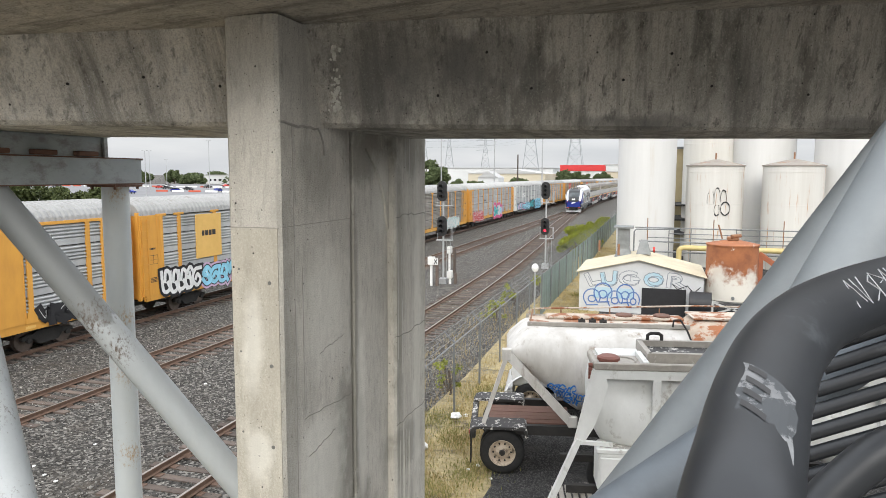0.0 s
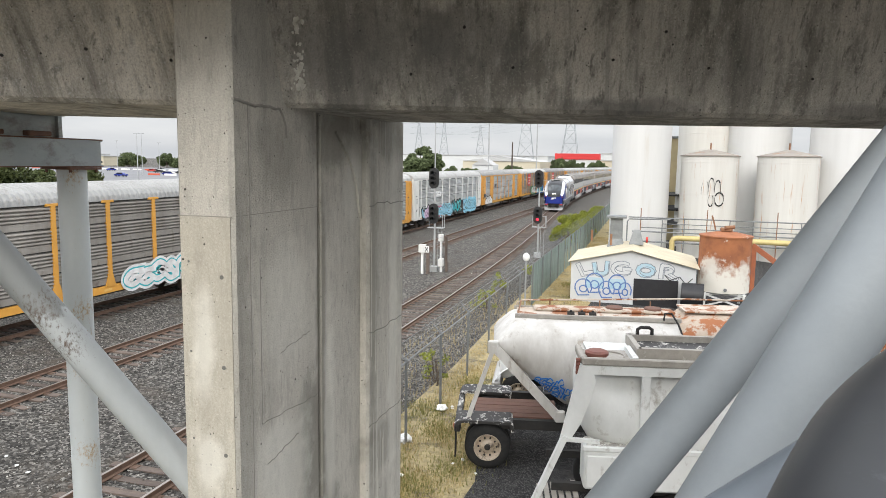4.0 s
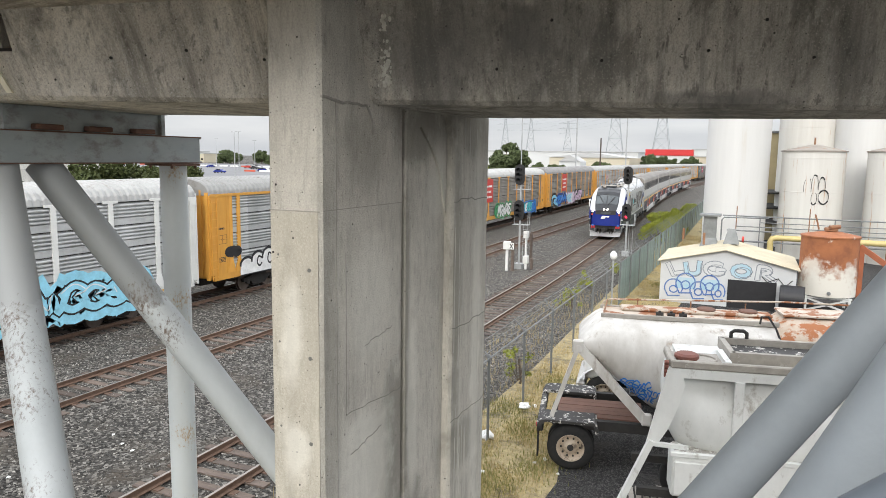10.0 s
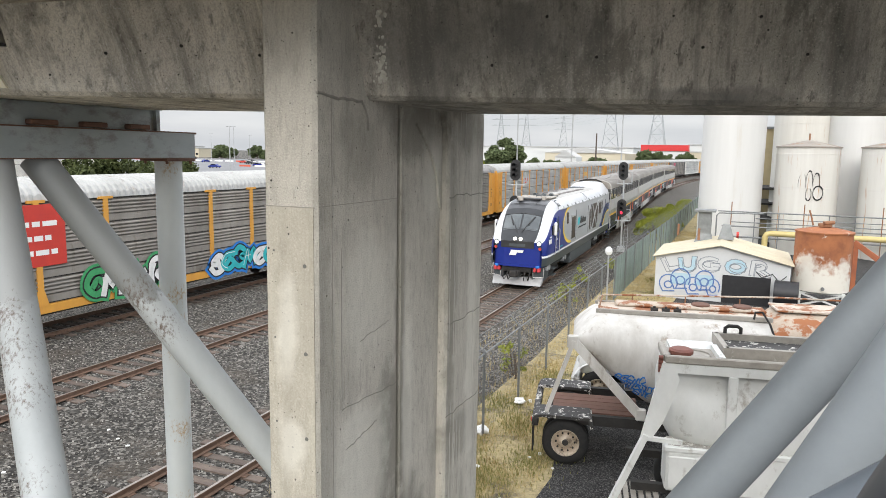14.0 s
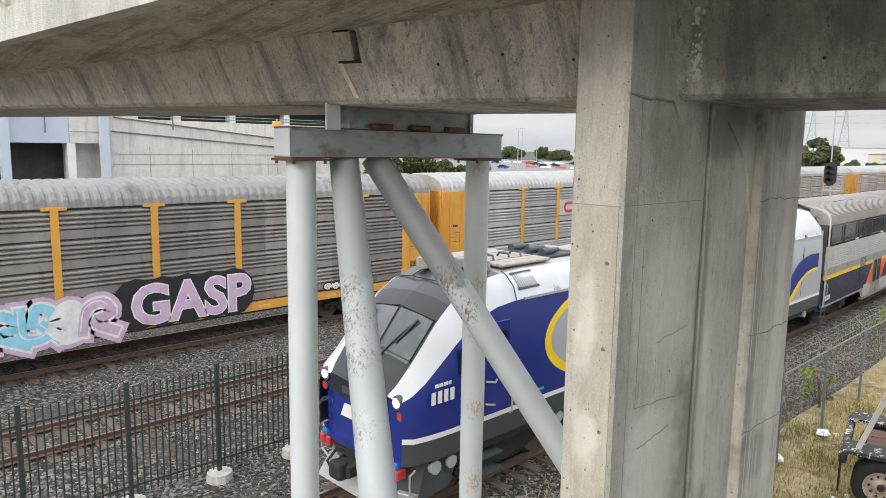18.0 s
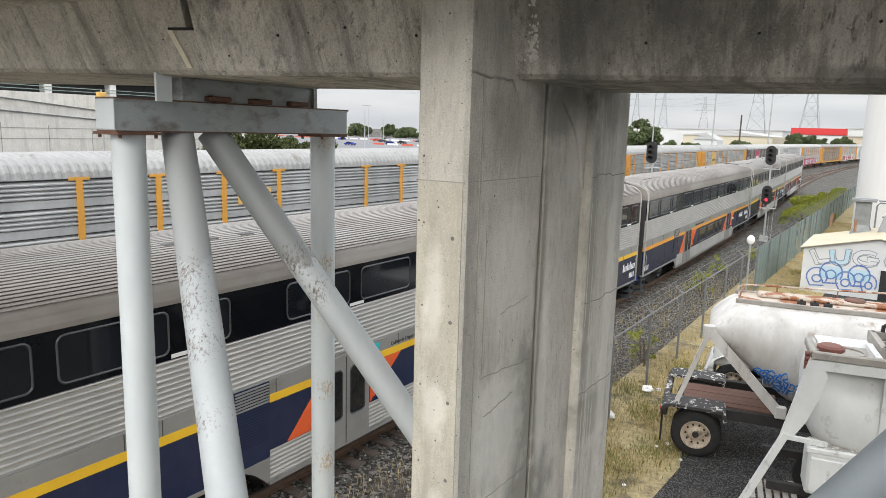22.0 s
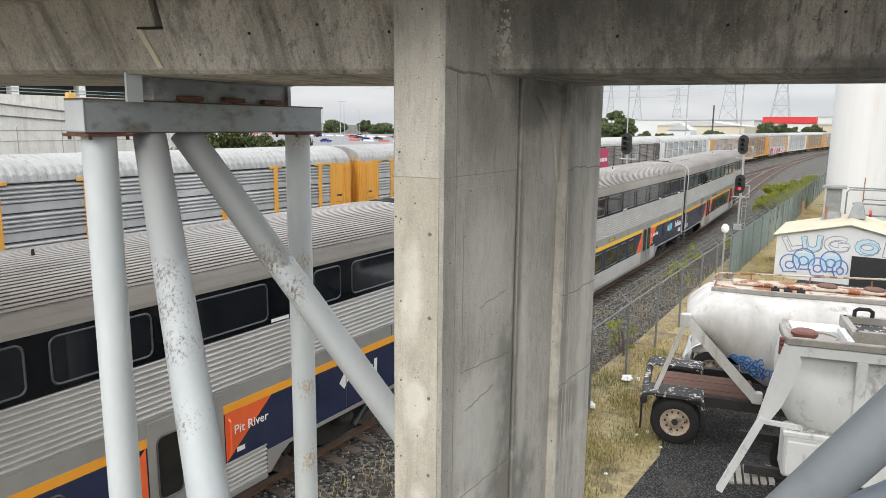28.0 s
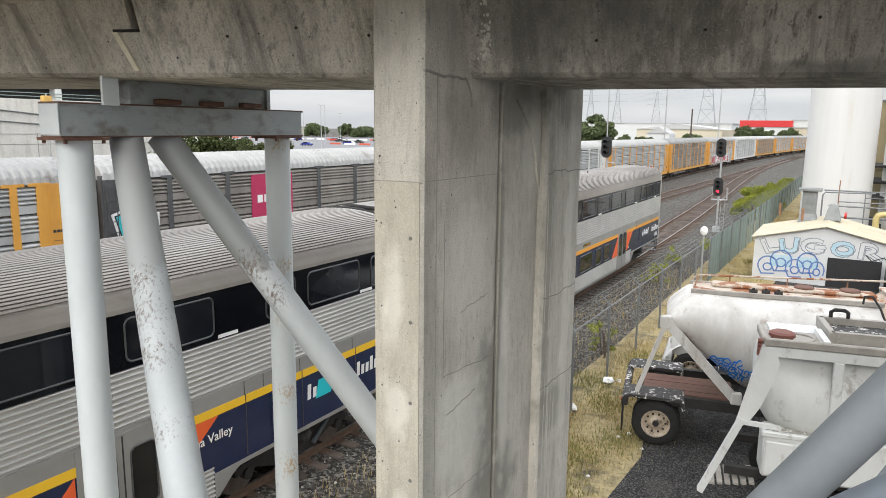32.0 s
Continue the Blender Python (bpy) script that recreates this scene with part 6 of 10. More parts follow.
    part("emblem", prismx(1, 1.5178, [(-4.2, 2.25), (-3.95, 2.25), (-3.9, 2.4), (-4.15, 2.4)]), M_TEAL, c, "small teal emblem")
    if k in NAMES:
        word, y = NAMES[k]
        sign_words("name_lettering", word, 0.22, M_PAPER, c, pose(1.529, y + 0.5, 1.70, 90, 0, 90), "white painted coach name")
    for y, w, z0, z1 in ((-7.65, 0.75, 1.4, 2.44), (8.2, 0.5, 1.4, 2.05)):
        lv = part("louvre", box(B(), 1.50, 1.521, y, y + w, z0, z1), M_NAVY, c, "slatted vent panel")
        n = int((z1 - z0) / 0.052)
        for zlo, mtl in ((z0, M_NAVY), (2.06, M_BELT)):
            bm = B()
            for i in range(n):
                z = z0 + 0.052 * i
                if (z >= 2.05) == (mtl is M_BELT):
                    box(bm, 1.521, 1.538, y + 0.02, y + w - 0.02, z, z + 0.026)
            if len(bm.faces):
                part("slats", bm, mtl, lv)
            else:
                bm.free()
    return c


def prismx(s, x, poly):
    """A thin plate on a side face at x from (y, z) points."""
    xa, xb = s * (x - 0.01), s * x
    return loft(B(), [[(xa, y, z) for y, z in poly], [(xb, y, z) for y, z in poly]])


def livery():
    """Blue nose, yellow crescent and grey flank, split by two ellipses along the side."""
    m = mat("loco_livery", (0.40, 0.41, 0.42), (0.37, 0.38, 0.39), 0.8, 0.3)
    n, l = m.node_tree.nodes, m.node_tree.links
    b = n["Principled BSDF"]
    grey = b.inputs["Base Color"].links[0].from_socket
    tc = n.new("ShaderNodeTexCoord")
    sp = n.new("ShaderNodeSeparateXYZ")
    l.new(tc.outputs["Object"], sp.inputs["Vector"])

    def op(kind, a, c):
        k = n.new("ShaderNodeMath")
        k.operation = kind
        for i, v in enumerate((a, c)):
            if isinstance(v, (int, float)):
                k.inputs[i].default_value = v
            else:
                l.new(v, k.inputs[i])
        return k.outputs["Value"]

    def outside(cy, cz, ry, rz):
        u = op("DIVIDE", op("SUBTRACT", sp.outputs["Y"], cy), ry)
        v = op("DIVIDE", op("SUBTRACT", sp.outputs["Z"], cz), rz)
        return op("GREATER_THAN", op("ADD", op("MULTIPLY", u, u), op("MULTIPLY", v, v)), 1.0)

    def layer(under, mask, c):
        k = n.new("ShaderNodeMixRGB")
        k.inputs["Color2"].default_value = (*c, 1)
        l.new(mask, k.inputs["Fac"])
        l.new(under, k.inputs["Color1"])
        return k.outputs["Color"]

    left = op("LESS_THAN", sp.outputs["Y"], -4.03)
    col = layer(grey, op("MULTIPLY", outside(-3.44, 2.80, 2.62, 0.98), left), (0.88, 0.60, 0.02))
    col = layer(col, op("MULTIPLY", outside(-4.03, 2.78, 2.24, 1.05), left), (0.014, 0.028, 0.20))
    col = layer(col, op("LESS_THAN", sp.outputs["Z"], 1.66), (0.75, 0.76, 0.78))
    col = layer(col, op("LESS_THAN", sp.outputs["Z"], 1.56), (0.055, 0.065, 0.07))
    l.new(col, b.inputs["Base Color"])
    return m


def locomotive():
    lo = thing("locomotive", "blue, grey and white diesel passenger locomotive with lit headlights", "locomotive", "passenger train")
    # y, side top (x, z), shoulder top (x, z), crown z
    rings_at = [(-9.98, 1.20, 2.28, 0.86, 2.34, 2.36), (-9.82, 1.33, 2.40, 0.93, 2.52, 2.56), (-9.55, 1.38, 2.58, 0.97, 2.82, 2.90), (-9.25, 1.41, 2.84, 1.0, 3.18, 3.28),
                (-8.95, 1.42, 3.08, 1.0, 3.52, 3.64), (-8.6, 1.42, 3.34, 1.0, 3.82, 3.95), (-8.2, 1.42, 3.58, 1.0, 4.05, 4.17), (-7.7, 1.42, 3.73, 1.0, 4.20, 4.31),
                (-7.2, 1.42, 3.78, 1.0, 4.27, 4.37), (-6.6, 1.42, 3.80, 1.0, 4.30, 4.40), (-3, 1.42, 3.80, 1.0, 4.30, 4.40), (0, 1.42, 3.80, 1.0, 4.30, 4.40), (5, 1.42, 3.80, 1.0, 4.30, 4.40), (10.4, 1.42, 3.80, 1.0, 4.30, 4.40)]

    def ring(k, r, s):
        y, xs, zs, xt, zt, zc = r
        w = xs / 1.42
        if k == "side":
            pts = [(1.50 * w, 1.15), (1.515 * w, 1.0 + zs * 0.3), (1.51 * w, 1.15 + (zs - 1.15) * 0.6), (1.48 * w, 1.15 + (zs - 1.15) * 0.85), (xs, zs)]
        elif k == "shoulder":
            pts = [(xs, zs), (xs * 0.65 + xt * 0.35 + 0.03, zs + (zt - zs) * 0.45), (xs * 0.25 + xt * 0.75 + 0.03, zs + (zt - zs) * 0.84), (xt, zt)]
        else:
            pts = [(xt, zt), (xt * 0.6, zt + (zc - zt) * 0.7), (0, zc)]
        return [(s * x, y, z) for x, z in pts]

    def skin(k, y0, y1):
        bm = B()
        for s in (1, -1):
            loft(bm, [ring(k, r, s) for r in rings_at if y0 - 1e-6 <= r[0] <= y1 + 1e-6], closed=False)
        bmesh.ops.remove_doubles(bm, verts=bm.verts[:], dist=0.0005)
        return bm
    part("side_skin", skin("side", -9.98, 10.4), livery(), lo, "blue and grey painted side", smooth=True)
    part("shoulder", skin("shoulder", -9.98, 10.4), M_LWHITE, lo, "white swept shoulder", smooth=True)
    part("windscreen_surround", skin("crown", -9.98, -8.6), M_LBLACK, lo, smooth=True)
    part("nose_hatch", skin("crown", -8.6, -7.2), mat("hatch_black", (0.035, 0.037, 0.042), (0.05, 0.052, 0.058), 2, 0.3), lo, "black hatch over the cab", smooth=True)
    part("roof", skin("crown", -7.2, 10.4), M_LTOP, lo, "dusty roof crown", smooth=True)
    glass = mat("windscreen_glass", (0.045, 0.055, 0.06), (0.10, 0.115, 0.12), 0.9, 0.04, spec=0.9)
    for s in (1, -1):
        bm = B()
        rows = []
        for r in rings_at:
            if -9.6 <= r[0] <= -8.9:
                y, xs, zs, xt, zt, zc = r
                rows.append([(s * 0.04, y, zc + 0.025), (s * xt * 0.5, y, zt + (zc - zt) * 0.75 + 0.025), (s * xt * 0.93, y, zt + 0.03)])
        loft(bm, rows, closed=False)
        part("windscreen", bm, glass, lo, "sloping windscreen pane", smooth=True)
        part("wiper", pipe(B(), [(s * 0.12, -9.66, 2.80), (s * 0.30, -9.42, 3.10), (s * 0.55, -9.15, 3.44)], 0.02, 6), M_INK, lo)
        part("wiper_blade", pipe(B(), [(s * 0.40, -9.40, 3.12), (s * 0.64, -9.05, 3.55)], 0.026, 6), M_INK, lo)
        part("screen_rim", pipe(B(), [(s * 0.04, -9.5, 2.99), (s * 0.92, -9.5, 2.90), (s * 0.95, -8.92, 3.58), (s * 0.04, -8.92, 3.70)], 0.02, 6), M_INK, lo, "black windscreen rim")
    # front face
    face_ = [(-1.30, -9.62), (-1.14, -9.86), (-0.7, -10.0), (0, -10.06), (0.7, -10.0), (1.14, -9.86), (1.30, -9.62)]
    part("nose", prism(B(), face_ + [(1.30, -9.3), (-1.30, -9.3)], 1.15, 2.30), M_LBLUE, lo, "blue nose")
    part("display_panel", prism(B(), [(-0.86, -9.985), (0, -10.075), (0.86, -9.985), (0.80, -9.6), (-0.80, -9.6)], 2.02, 2.37), M_INK, lo, "black panel above the nose")
    part("destination_display", prism(B(), [(-0.42, -10.04), (0, -10.083), (0.42, -10.04), (0.42, -9.9), (-0.42, -9.9)], 2.10, 2.24), M_LDARK, lo, "grey display in the black panel")
    part("emblem", prism_front([(-0.40, 1.66), (-0.05, 1.66), (0.02, 1.80), (0.30, 1.80), (0.36, 1.92), (-0.28, 1.92)], -10.085), M_PAPER, lo, "white emblem")
    for s in (-1, 1):
        h = part("headlight", rod(B(), (s * 1.10, -9.96, 2.27), (s * 1.12, -9.6, 2.30), 0.13, 0.16, 16), M_LDARK, lo)
        part("lamp_lens", rod(B(), (s * 1.10, -9.98, 2.27), (s * 1.10, -9.962, 2.27), 0.085, 0.085, 16), G_DITCH, h, "lit white lamp")
        t = part("marker_light", rod(B(), (s * 1.15, -9.92, 2.02), (s * 1.15, -9.6, 2.02), 0.095, 0.095, 14), M_LDARK, lo)
        part("red_lens", rod(B(), (s * 1.15, -9.935, 2.02), (s * 1.15, -9.922, 2.02), 0.075, 0.075, 14), M_REDSIGN, t)
    for s in (-0.15, 0.15):
        part("top_headlight", rod(B(), (s, -10.0, 2.47), (s, -9.8, 2.47), 0.075, 0.075, 12), G_LAMP, lo, "lit white headlight")
    part("anticlimber", prism(B(), [(-1.34, -9.55), (-1.2, -9.92), (-0.7, -10.1), (0.7, -10.1), (1.2, -9.92), (1.34, -9.55), (1.34, -9.2), (-1.34, -9.2)], 1.08, 1.20), M_LBLUE, lo, "blue nose ledge")
    bm = prism(B(), [(-0.75, -9.98), (0.75, -9.98), (0.75, -9.5), (-0.75, -9.5)], 0.80, 1.08)
    for i in range(5):
        box(bm, -0.7, 0.7, -10.0, -9.97, 0.83 + 0.05 * i, 0.855 + 0.05 * i)
    part("front_grating", bm, M_UNDER, lo, "black slatted plate over the coupler")
    for s in (-1, 1):
        part("pilot_panel", loft(B(), [[(s * 0.75, -9.75, 1.08), (s * 1.36, -9.5, 1.08), (s * 1.36, -8.6, 1.08), (s * 0.75, -8.6, 1.08)], [(s * 0.75, -9.8, 0.35), (s * 1.30, -9.6, 0.35), (s * 1.36, -8.9, 0.45), (s * 0.75, -8.9, 0.45)]]), M_LDARK, lo, "dark grey pilot panel")
        part("step_hoop", pipe(B(), [(s * 1.32, -9.7, 1.0), (s * 1.36, -9.86, 0.96), (s * 1.36, -9.86, 0.6), (s * 0.85, -10.0, 0.55), (s * 0.85, -9.95, 0.8)], 0.022, 8), M_SILVER, lo, "steel step hoop")
    loft_pts = [[(-1.3, -9.72, 0.50), (1.3, -9.72, 0.50), (1.3, -9.3, 0.50), (-1.3, -9.3, 0.50)], [(-1.25, -10.05, 0.14), (1.25, -10.05, 0.14), (1.25, -9.8, 0.14), (-1.25, -9.8, 0.14)]]
    part("pilot_plough", loft(B(), loft_pts), mat("plough_grey", (0.40, 0.40, 0.40), (0.30, 0.30, 0.30), 3, 0.5), lo, "grey snow plough")
    part("coupler", rbox(B(), -0.2, 0.2, -10.35, -9.5, 0.62, 0.88, 0.04, 1), M_UNDER, lo, "black coupler")
    part("coupler_knuckle", rbox(B(), -0.26, 0.12, -10.5, -10.25, 0.58, 0.92, 0.07, 2), M_UNDER, lo)
    for x in (-0.7, -0.45, 0.45, 0.7):
        part("air_hose", pipe(B(), [(x, -9.95, 0.85), (x, -10.2, 0.65), (x * 0.9, -10.1, 0.4), (x * 0.8, -10.0, 0.5)], 0.028, 8), M_UNDER, lo)
    for s in (-1, 1):
        for x in (0.86, 1.06):
            part("cable_socket", rbox(B(), *sorted((s * x, s * (x + 0.15))), -10.04, -9.8, 0.84, 1.04, 0.03, 1), SPRAY["red"], lo, "red cable socket")
        part("cable_cover", rbox(B(), *sorted((s * 0.96, s * 1.16)), -10.02, -9.82, 1.02, 1.16, 0.05, 2), SPRAY["blue"], lo, "blue cable cover")
    for s in (1, -1):
        # cab side and door
        part("cab_window", rbox(B(), *sorted((s * 1.47, s * 1.522)), -8.80, -8.30, 2.62, 3.10, 0.012, 1), M_GLASSD, lo)
        door = part("cab_door", rbox(B(), *sorted((s * 1.48, s * 1.524)), -8.16, -7.42, 1.66, 3.48, 0.012, 1), M_LBLUE, lo, "blue cab door")
        dw = rounded(-7.97, -7.50, 2.64, 3.28, 0.1)
        part("door_window", loft(B(), [[(s * 1.50, y, z) for y, z in dw], [(s * 1.532, y, z) for y, z in dw]]), M_GLASSD, door)
        part("door_handle", pipe(B(), [(s * 1.524, -8.08, 2.35), (s * 1.57, -8.06, 2.35), (s * 1.57, -7.86, 2.30), (s * 1.57, -7.82, 2.36)], 0.02, 6), M_SILVER, door)
        part("door_handle", pipe(B(), [(s * 1.524, -8.08, 1.90), (s * 1.57, -8.06, 1.90), (s * 1.57, -7.86, 1.85)], 0.018, 6), M_SILVER, door)
        for y in (-8.22, -7.36):
            part("grab_rail", pipe(B(), [(s * 1.50, y, 1.55), (s * 1.58, y, 1.59), (s * 1.58, y, 2.8), (s * 1.50, y, 2.84)], 0.022, 8), M_SILVER, lo, "steel grab rail")
        part("mirror", rbox(B(), *sorted((s * 1.53, s * 1.67)), -8.60, -8.40, 2.58, 3.26, 0.04, 1), M_PAPER, lo, "white folding mirror")
        part("mirror_arm", pipe(B(), [(s * 1.50, -8.34, 2.62), (s * 1.62, -8.42, 2.58)], 0.02, 6), M_INK, lo)
        # radiator grilles in riveted frames
        for y0, y1, z0, z1 in ((-3.95, -2.9, 1.92, 3.16), (5.37, 6.42, 2.67, 3.43), (6.66, 6.96, 2.87, 3.47), (1.75, 2.2, 1.9, 3.2)):
            fr = part("grille_frame", box(B(), *sorted((s * 1.47, s * 1.523)), y0 - 0.13, y1 + 0.13, z0 - 0.13, z1 + 0.13), M_LGREY, lo)
            for k in range(7):
                for yy in (y0 - 0.08, y1 + 0.08):
                    part("rivet", rod(B(), (s * 1.523, yy, z0 + (z1 - z0) * k / 6), (s * 1.528, yy, z0 + (z1 - z0) * k / 6), 0.014, 0.014, 6), M_LDARK, fr)
            bm = box(B(), *sorted((s * 1.5, s * 1.527)), y0, y1, z0, z1)
            k = int((z1 - z0) / 0.09)
            for i in range(k):
                box(bm, *sorted((s * 1.527, s * 1.538)), y0, y1, z0 + i * 0.09, z0 + i * 0.09 + 0.04)
            part("grille", bm, M_LOUVRE, fr, "brown radiator grille")
        bm = box(B(), *sorted((s * 1.48, s * 1.522)), -5.20, -4.90, 2.89, 3.52)
        for i in range(8):
            box(bm, *sorted((s * 1.522, s * 1.535)), -5.19 + 0.036 * i, -5.172 + 0.036 * i, 2.91, 3.50)
        part("louvre_panel", bm, M_LOUVRE, lo, "upright brown louvre")
        part("mesh_opening", prismx(s, 1.524, [(2.85, 1.85), (4.58, 1.85), (4.85, 2.1), (4.85, 3.25), (4.58, 3.5), (2.85, 3.5), (2.58, 3.25), (2.58, 2.1)]), M_LOUVRE, lo, "brown mesh opening")
        bm = B()
        for a, c in (((2.75, 1.85), (4.68, 3.5)), ((2.75, 3.5), (4.68, 1.85))):
            d = 0.13
            poly = [(a[0] - d, a[1]), (a[0] + d, a[1]), (c[0] + d, c[1]), (c[0] - d, c[1])]
            loft(bm, [[(s * 1.52, y, z) for y, z in poly], [(s * (1.545 + (0.003 if a[1] > 2 else 0)), y, z) for y, z in poly]])
        part("cross_brace", bm, M_LGREY, lo, "grey diagonal braces")
        # panel seams
        for y in (-2.6, 1.3, 2.4, 5.0, 8.4):
            part("panel_seam", box(B(), *sorted((s * 1.50, s * 1.520)), y, y + 0.015, 1.78, 3.5), M_ENDGREY, lo)
        # rear blue and yellow sweep
        up = smooth2([(5.9, 1.66), (6.6, 2.0), (7.37, 2.6), (8.0, 2.98), (8.8, 3.17), (9.4, 3.19), (9.95, 3.17)])
        mid_ = smooth2([(7.1, 1.66), (7.6, 2.0), (8.1, 2.32), (8.5, 2.47), (8.8, 2.57), (9.4, 2.66), (9.95, 2.66)])
        low = smooth2([(7.5, 1.66), (7.85, 1.88), (8.2, 2.18), (8.5, 2.36), (8.8, 2.46), (9.4, 2.56), (9.95, 2.56)])
        part("livery_sweep", strip(s * 1.5255, up, mid_), M_LBLUE, lo, "blue sweep")
        part("livery_sweep", strip(s * 1.5265, mid_, low), M_LYELLOW, lo, "yellow sweep")
        # gutter with lifting clips
        part("gutter", box(B(), *sorted((s * 1.39, s * 1.455)), -6.9, 10.3, 3.77, 3.82), M_LGREY, lo, "grey gutter rail")
        for i in range(15):
            y = -5.9 + i * 1.12
            bm = loft(B(), [[(s * 1.36, y, 3.82), (s * 1.36, y + 0.2, 3.82), (s * 1.33, y + 0.15, 3.95), (s * 1.33, y + 0.05, 3.95)], [(s * 1.45, y, 3.82), (s * 1.45, y + 0.2, 3.82), (s * 1.42, y + 0.15, 3.90), (s * 1.42, y + 0.05, 3.90)]])
            part("roof_clip", bm, M_LDARK if i % 2 else M_LGREY, lo)
    bm = prismx(1, 1.53, [(-2.15, 2.56), (-1.6, 2.56), (-1.45, 2.98), (-2.02, 2.98)])
    part("emblem", bm, M_TEAL, lo, "teal emblem")
    for i, (y, w, top) in enumerate(((-1.36, 0.30, 3.02), (-1.03, 0.22, 2.87), (-0.76, 0.10, 3.02), (-0.62, 0.16, 2.98), (-0.43, 0.17, 2.87), (-0.22, 0.22, 2.87), (0.04, 0.22, 2.87), (0.30, 0.20, 2.87))):
        k = 0.26 * (top - 2.58)
        c_ = 0.05
        part("lettering", prismx(1, 1.529, [(y + c_, 2.58), (y + w - c_, 2.58), (y + w, 2.58 + c_), (y + w + k, top - c_), (y + w + k - c_, top), (y + k + c_, top), (y + k, top - c_), (y, 2.58 + c_)]), M_INK, lo, "dark slanted logo stroke")
    sign_words("owner_lettering", "CALIFORNIA DEPARTMENT OF TRANSPORTATION", 0.115, M_INK, lo, pose(1.5215, -0.62, 2.38, 90, 0, 90), "small dark lettering")
    bars(lo, -6.9, -6.25, 1.78, 1.87, 1, M_TEAL, 1.523, 9, "lettering")
    for i in range(4):
        y = -9.5 + 0.155 * i
        part("lettering", prismx(1, 1.523, [(y, 2.22), (y + 0.10, 2.22), (y + 0.10, 2.45), (y, 2.45)]), M_PAPER, lo, "white number mark")
    bars(lo, -9.42, -9.02, 2.51, 2.62, 1, M_PAPER, 1.52, 11, "lettering")
    # roof gear
    part("hatch_seam", pipe(B(), [(0.95, -8.2, 4.085), (0.4, -8.28, 4.15), (-0.4, -8.28, 4.15), (-0.95, -8.2, 4.085)], 0.012, 6), M_INK, lo)
    for x in (-0.45, 0.45):
        part("hatch_seam", pipe(B(), [(x, -8.28, 4.14), (x * 1.1, -7.75, 4.29), (x * 1.1, -7.25, 4.365)], 0.012, 6), M_INK, lo)
    part("roof_notch", rbox(B(), -0.75, 0.55, -7.75, -7.1, 4.30, 4.395, 0.02, 1), M_INK, lo, "black open notch behind the cab roof")
    part("roof_panel", rbox(B(), -0.92, 0.95, -7.08, -5.45, 4.36, 4.425, 0.02, 1), M_WELL, lo, "dusty flat roof panel")
    for x in (-0.3, 0.45):
        part("panel_edge", box(B(), x, x + 0.02, -7.0, -5.5, 4.425, 4.432), M_LDARK, lo)
    for y, x in ((-7.95, -0.45), (-7.25, 0.62)):
        part("beacon_dome", turned(B(), [(0.14, 4.28), (0.14, 4.46), (0.12, 4.50), (0.001, 4.51)], 16, (x, y)), M_WELL, lo, "beige round beacon", smooth=True)
    for y in (-6.7, -6.2, -5.8):
        part("roof_bracket", pipe(B(), [(0.05, y, 4.42), (0.08, y + 0.04, 4.50), (0.32, y + 0.06, 4.50), (0.38, y + 0.02, 4.42)], 0.025, 8), M_LDARK, lo)
    part("fan_well", rbox(B(), -0.85, 0.75, -5.35, -4.3, 4.34, 4.405, 0.02, 1), M_INK, lo, "dark open fan well")
    for x in (-0.4, 0.1, 0.5):
        part("horn", rod(B(), (x, -5.2, 4.46), (x, -4.6, 4.48), 0.10, 0.05, 12), M_LDARK, lo)
    part("lifting_plate", rbox(B(), -0.3, 0.7, -4.25, -3.95, 4.40, 4.45, 0.01, 1), M_WELL, lo)
    shoulder = prism_between((1.06, -6.98, 4.255), (1.06, -6.3, 4.265), (1.34, -6.3, 3.96), (1.34, -6.98, 3.95), 0.012)
    part("cab_louvre", shoulder, M_LDARK, lo, "sloping dark louvre")
    for y, dy in ((-7.15, 0.0), (1.1, 0.25)):
        part("shoulder_seam", pipe(B(), [(1.435, y + dy, 3.80), (1.35, y + dy * 0.7, 4.05), (1.14, y + dy * 0.3, 4.26), (1.0, y, 4.32)], 0.012, 6), M_INK, lo)
    for y0, y1 in ((-3.9, -1.4), (-1.0, 1.4), (1.8, 4.6)):
        w = part("roof_deck", rbox(B(), -1.0, 0.62, y0, y1, 4.30, 4.375, 0.02, 1), M_LROOF, lo, "grimy roof cooling deck")
        for i in range(8):
            y = y0 + 0.15 + (y1 - y0 - 0.3) * i / 8
            part("deck_slat", box(B(), -0.9, 0.52, y, y + 0.24, 4.375, 4.388), M_LOUVRE, w)
    for y in (5.4, 6.5):
        part("roof_hatch", rbox(B(), -0.7, 0.2, y, y + 0.8, 4.38, 4.43, 0.02, 1), M_LDARK, lo)
    hump = []
    for i in range(13):
        y = 7.0 + 0.283 * i
        f = min(1.0, max(0.0, i / 6.5))
        f = f * f * (3 - 2 * f)
        w, zt_ = 1.0 - 0.06 * f, 4.325 + 0.30 * f
        hump.append([(-1.40, y, 3.84), (-1.34 - 0.03 * f, y, 4.0 + 0.06 * f), (-w - 0.06, y, zt_ - 0.12), (-w + 0.05, y, zt_), (-0.5, y, zt_ + 0.08), (0.5, y, zt_ + 0.08), (w - 0.05, y, zt_), (w + 0.06, y, zt_ - 0.12), (1.34 + 0.03 * f, y, 4.0 + 0.06 * f), (1.40, y, 3.84)])
    part("raised_rear_roof", loft(B(), hump), M_LWHITE, lo, "raised white rear roof", smooth=True)
    part("rear_wall", box(B(), -1.45, 1.45, 10.36, 10.44, 1.1, 3.95), M_LGREY, lo)
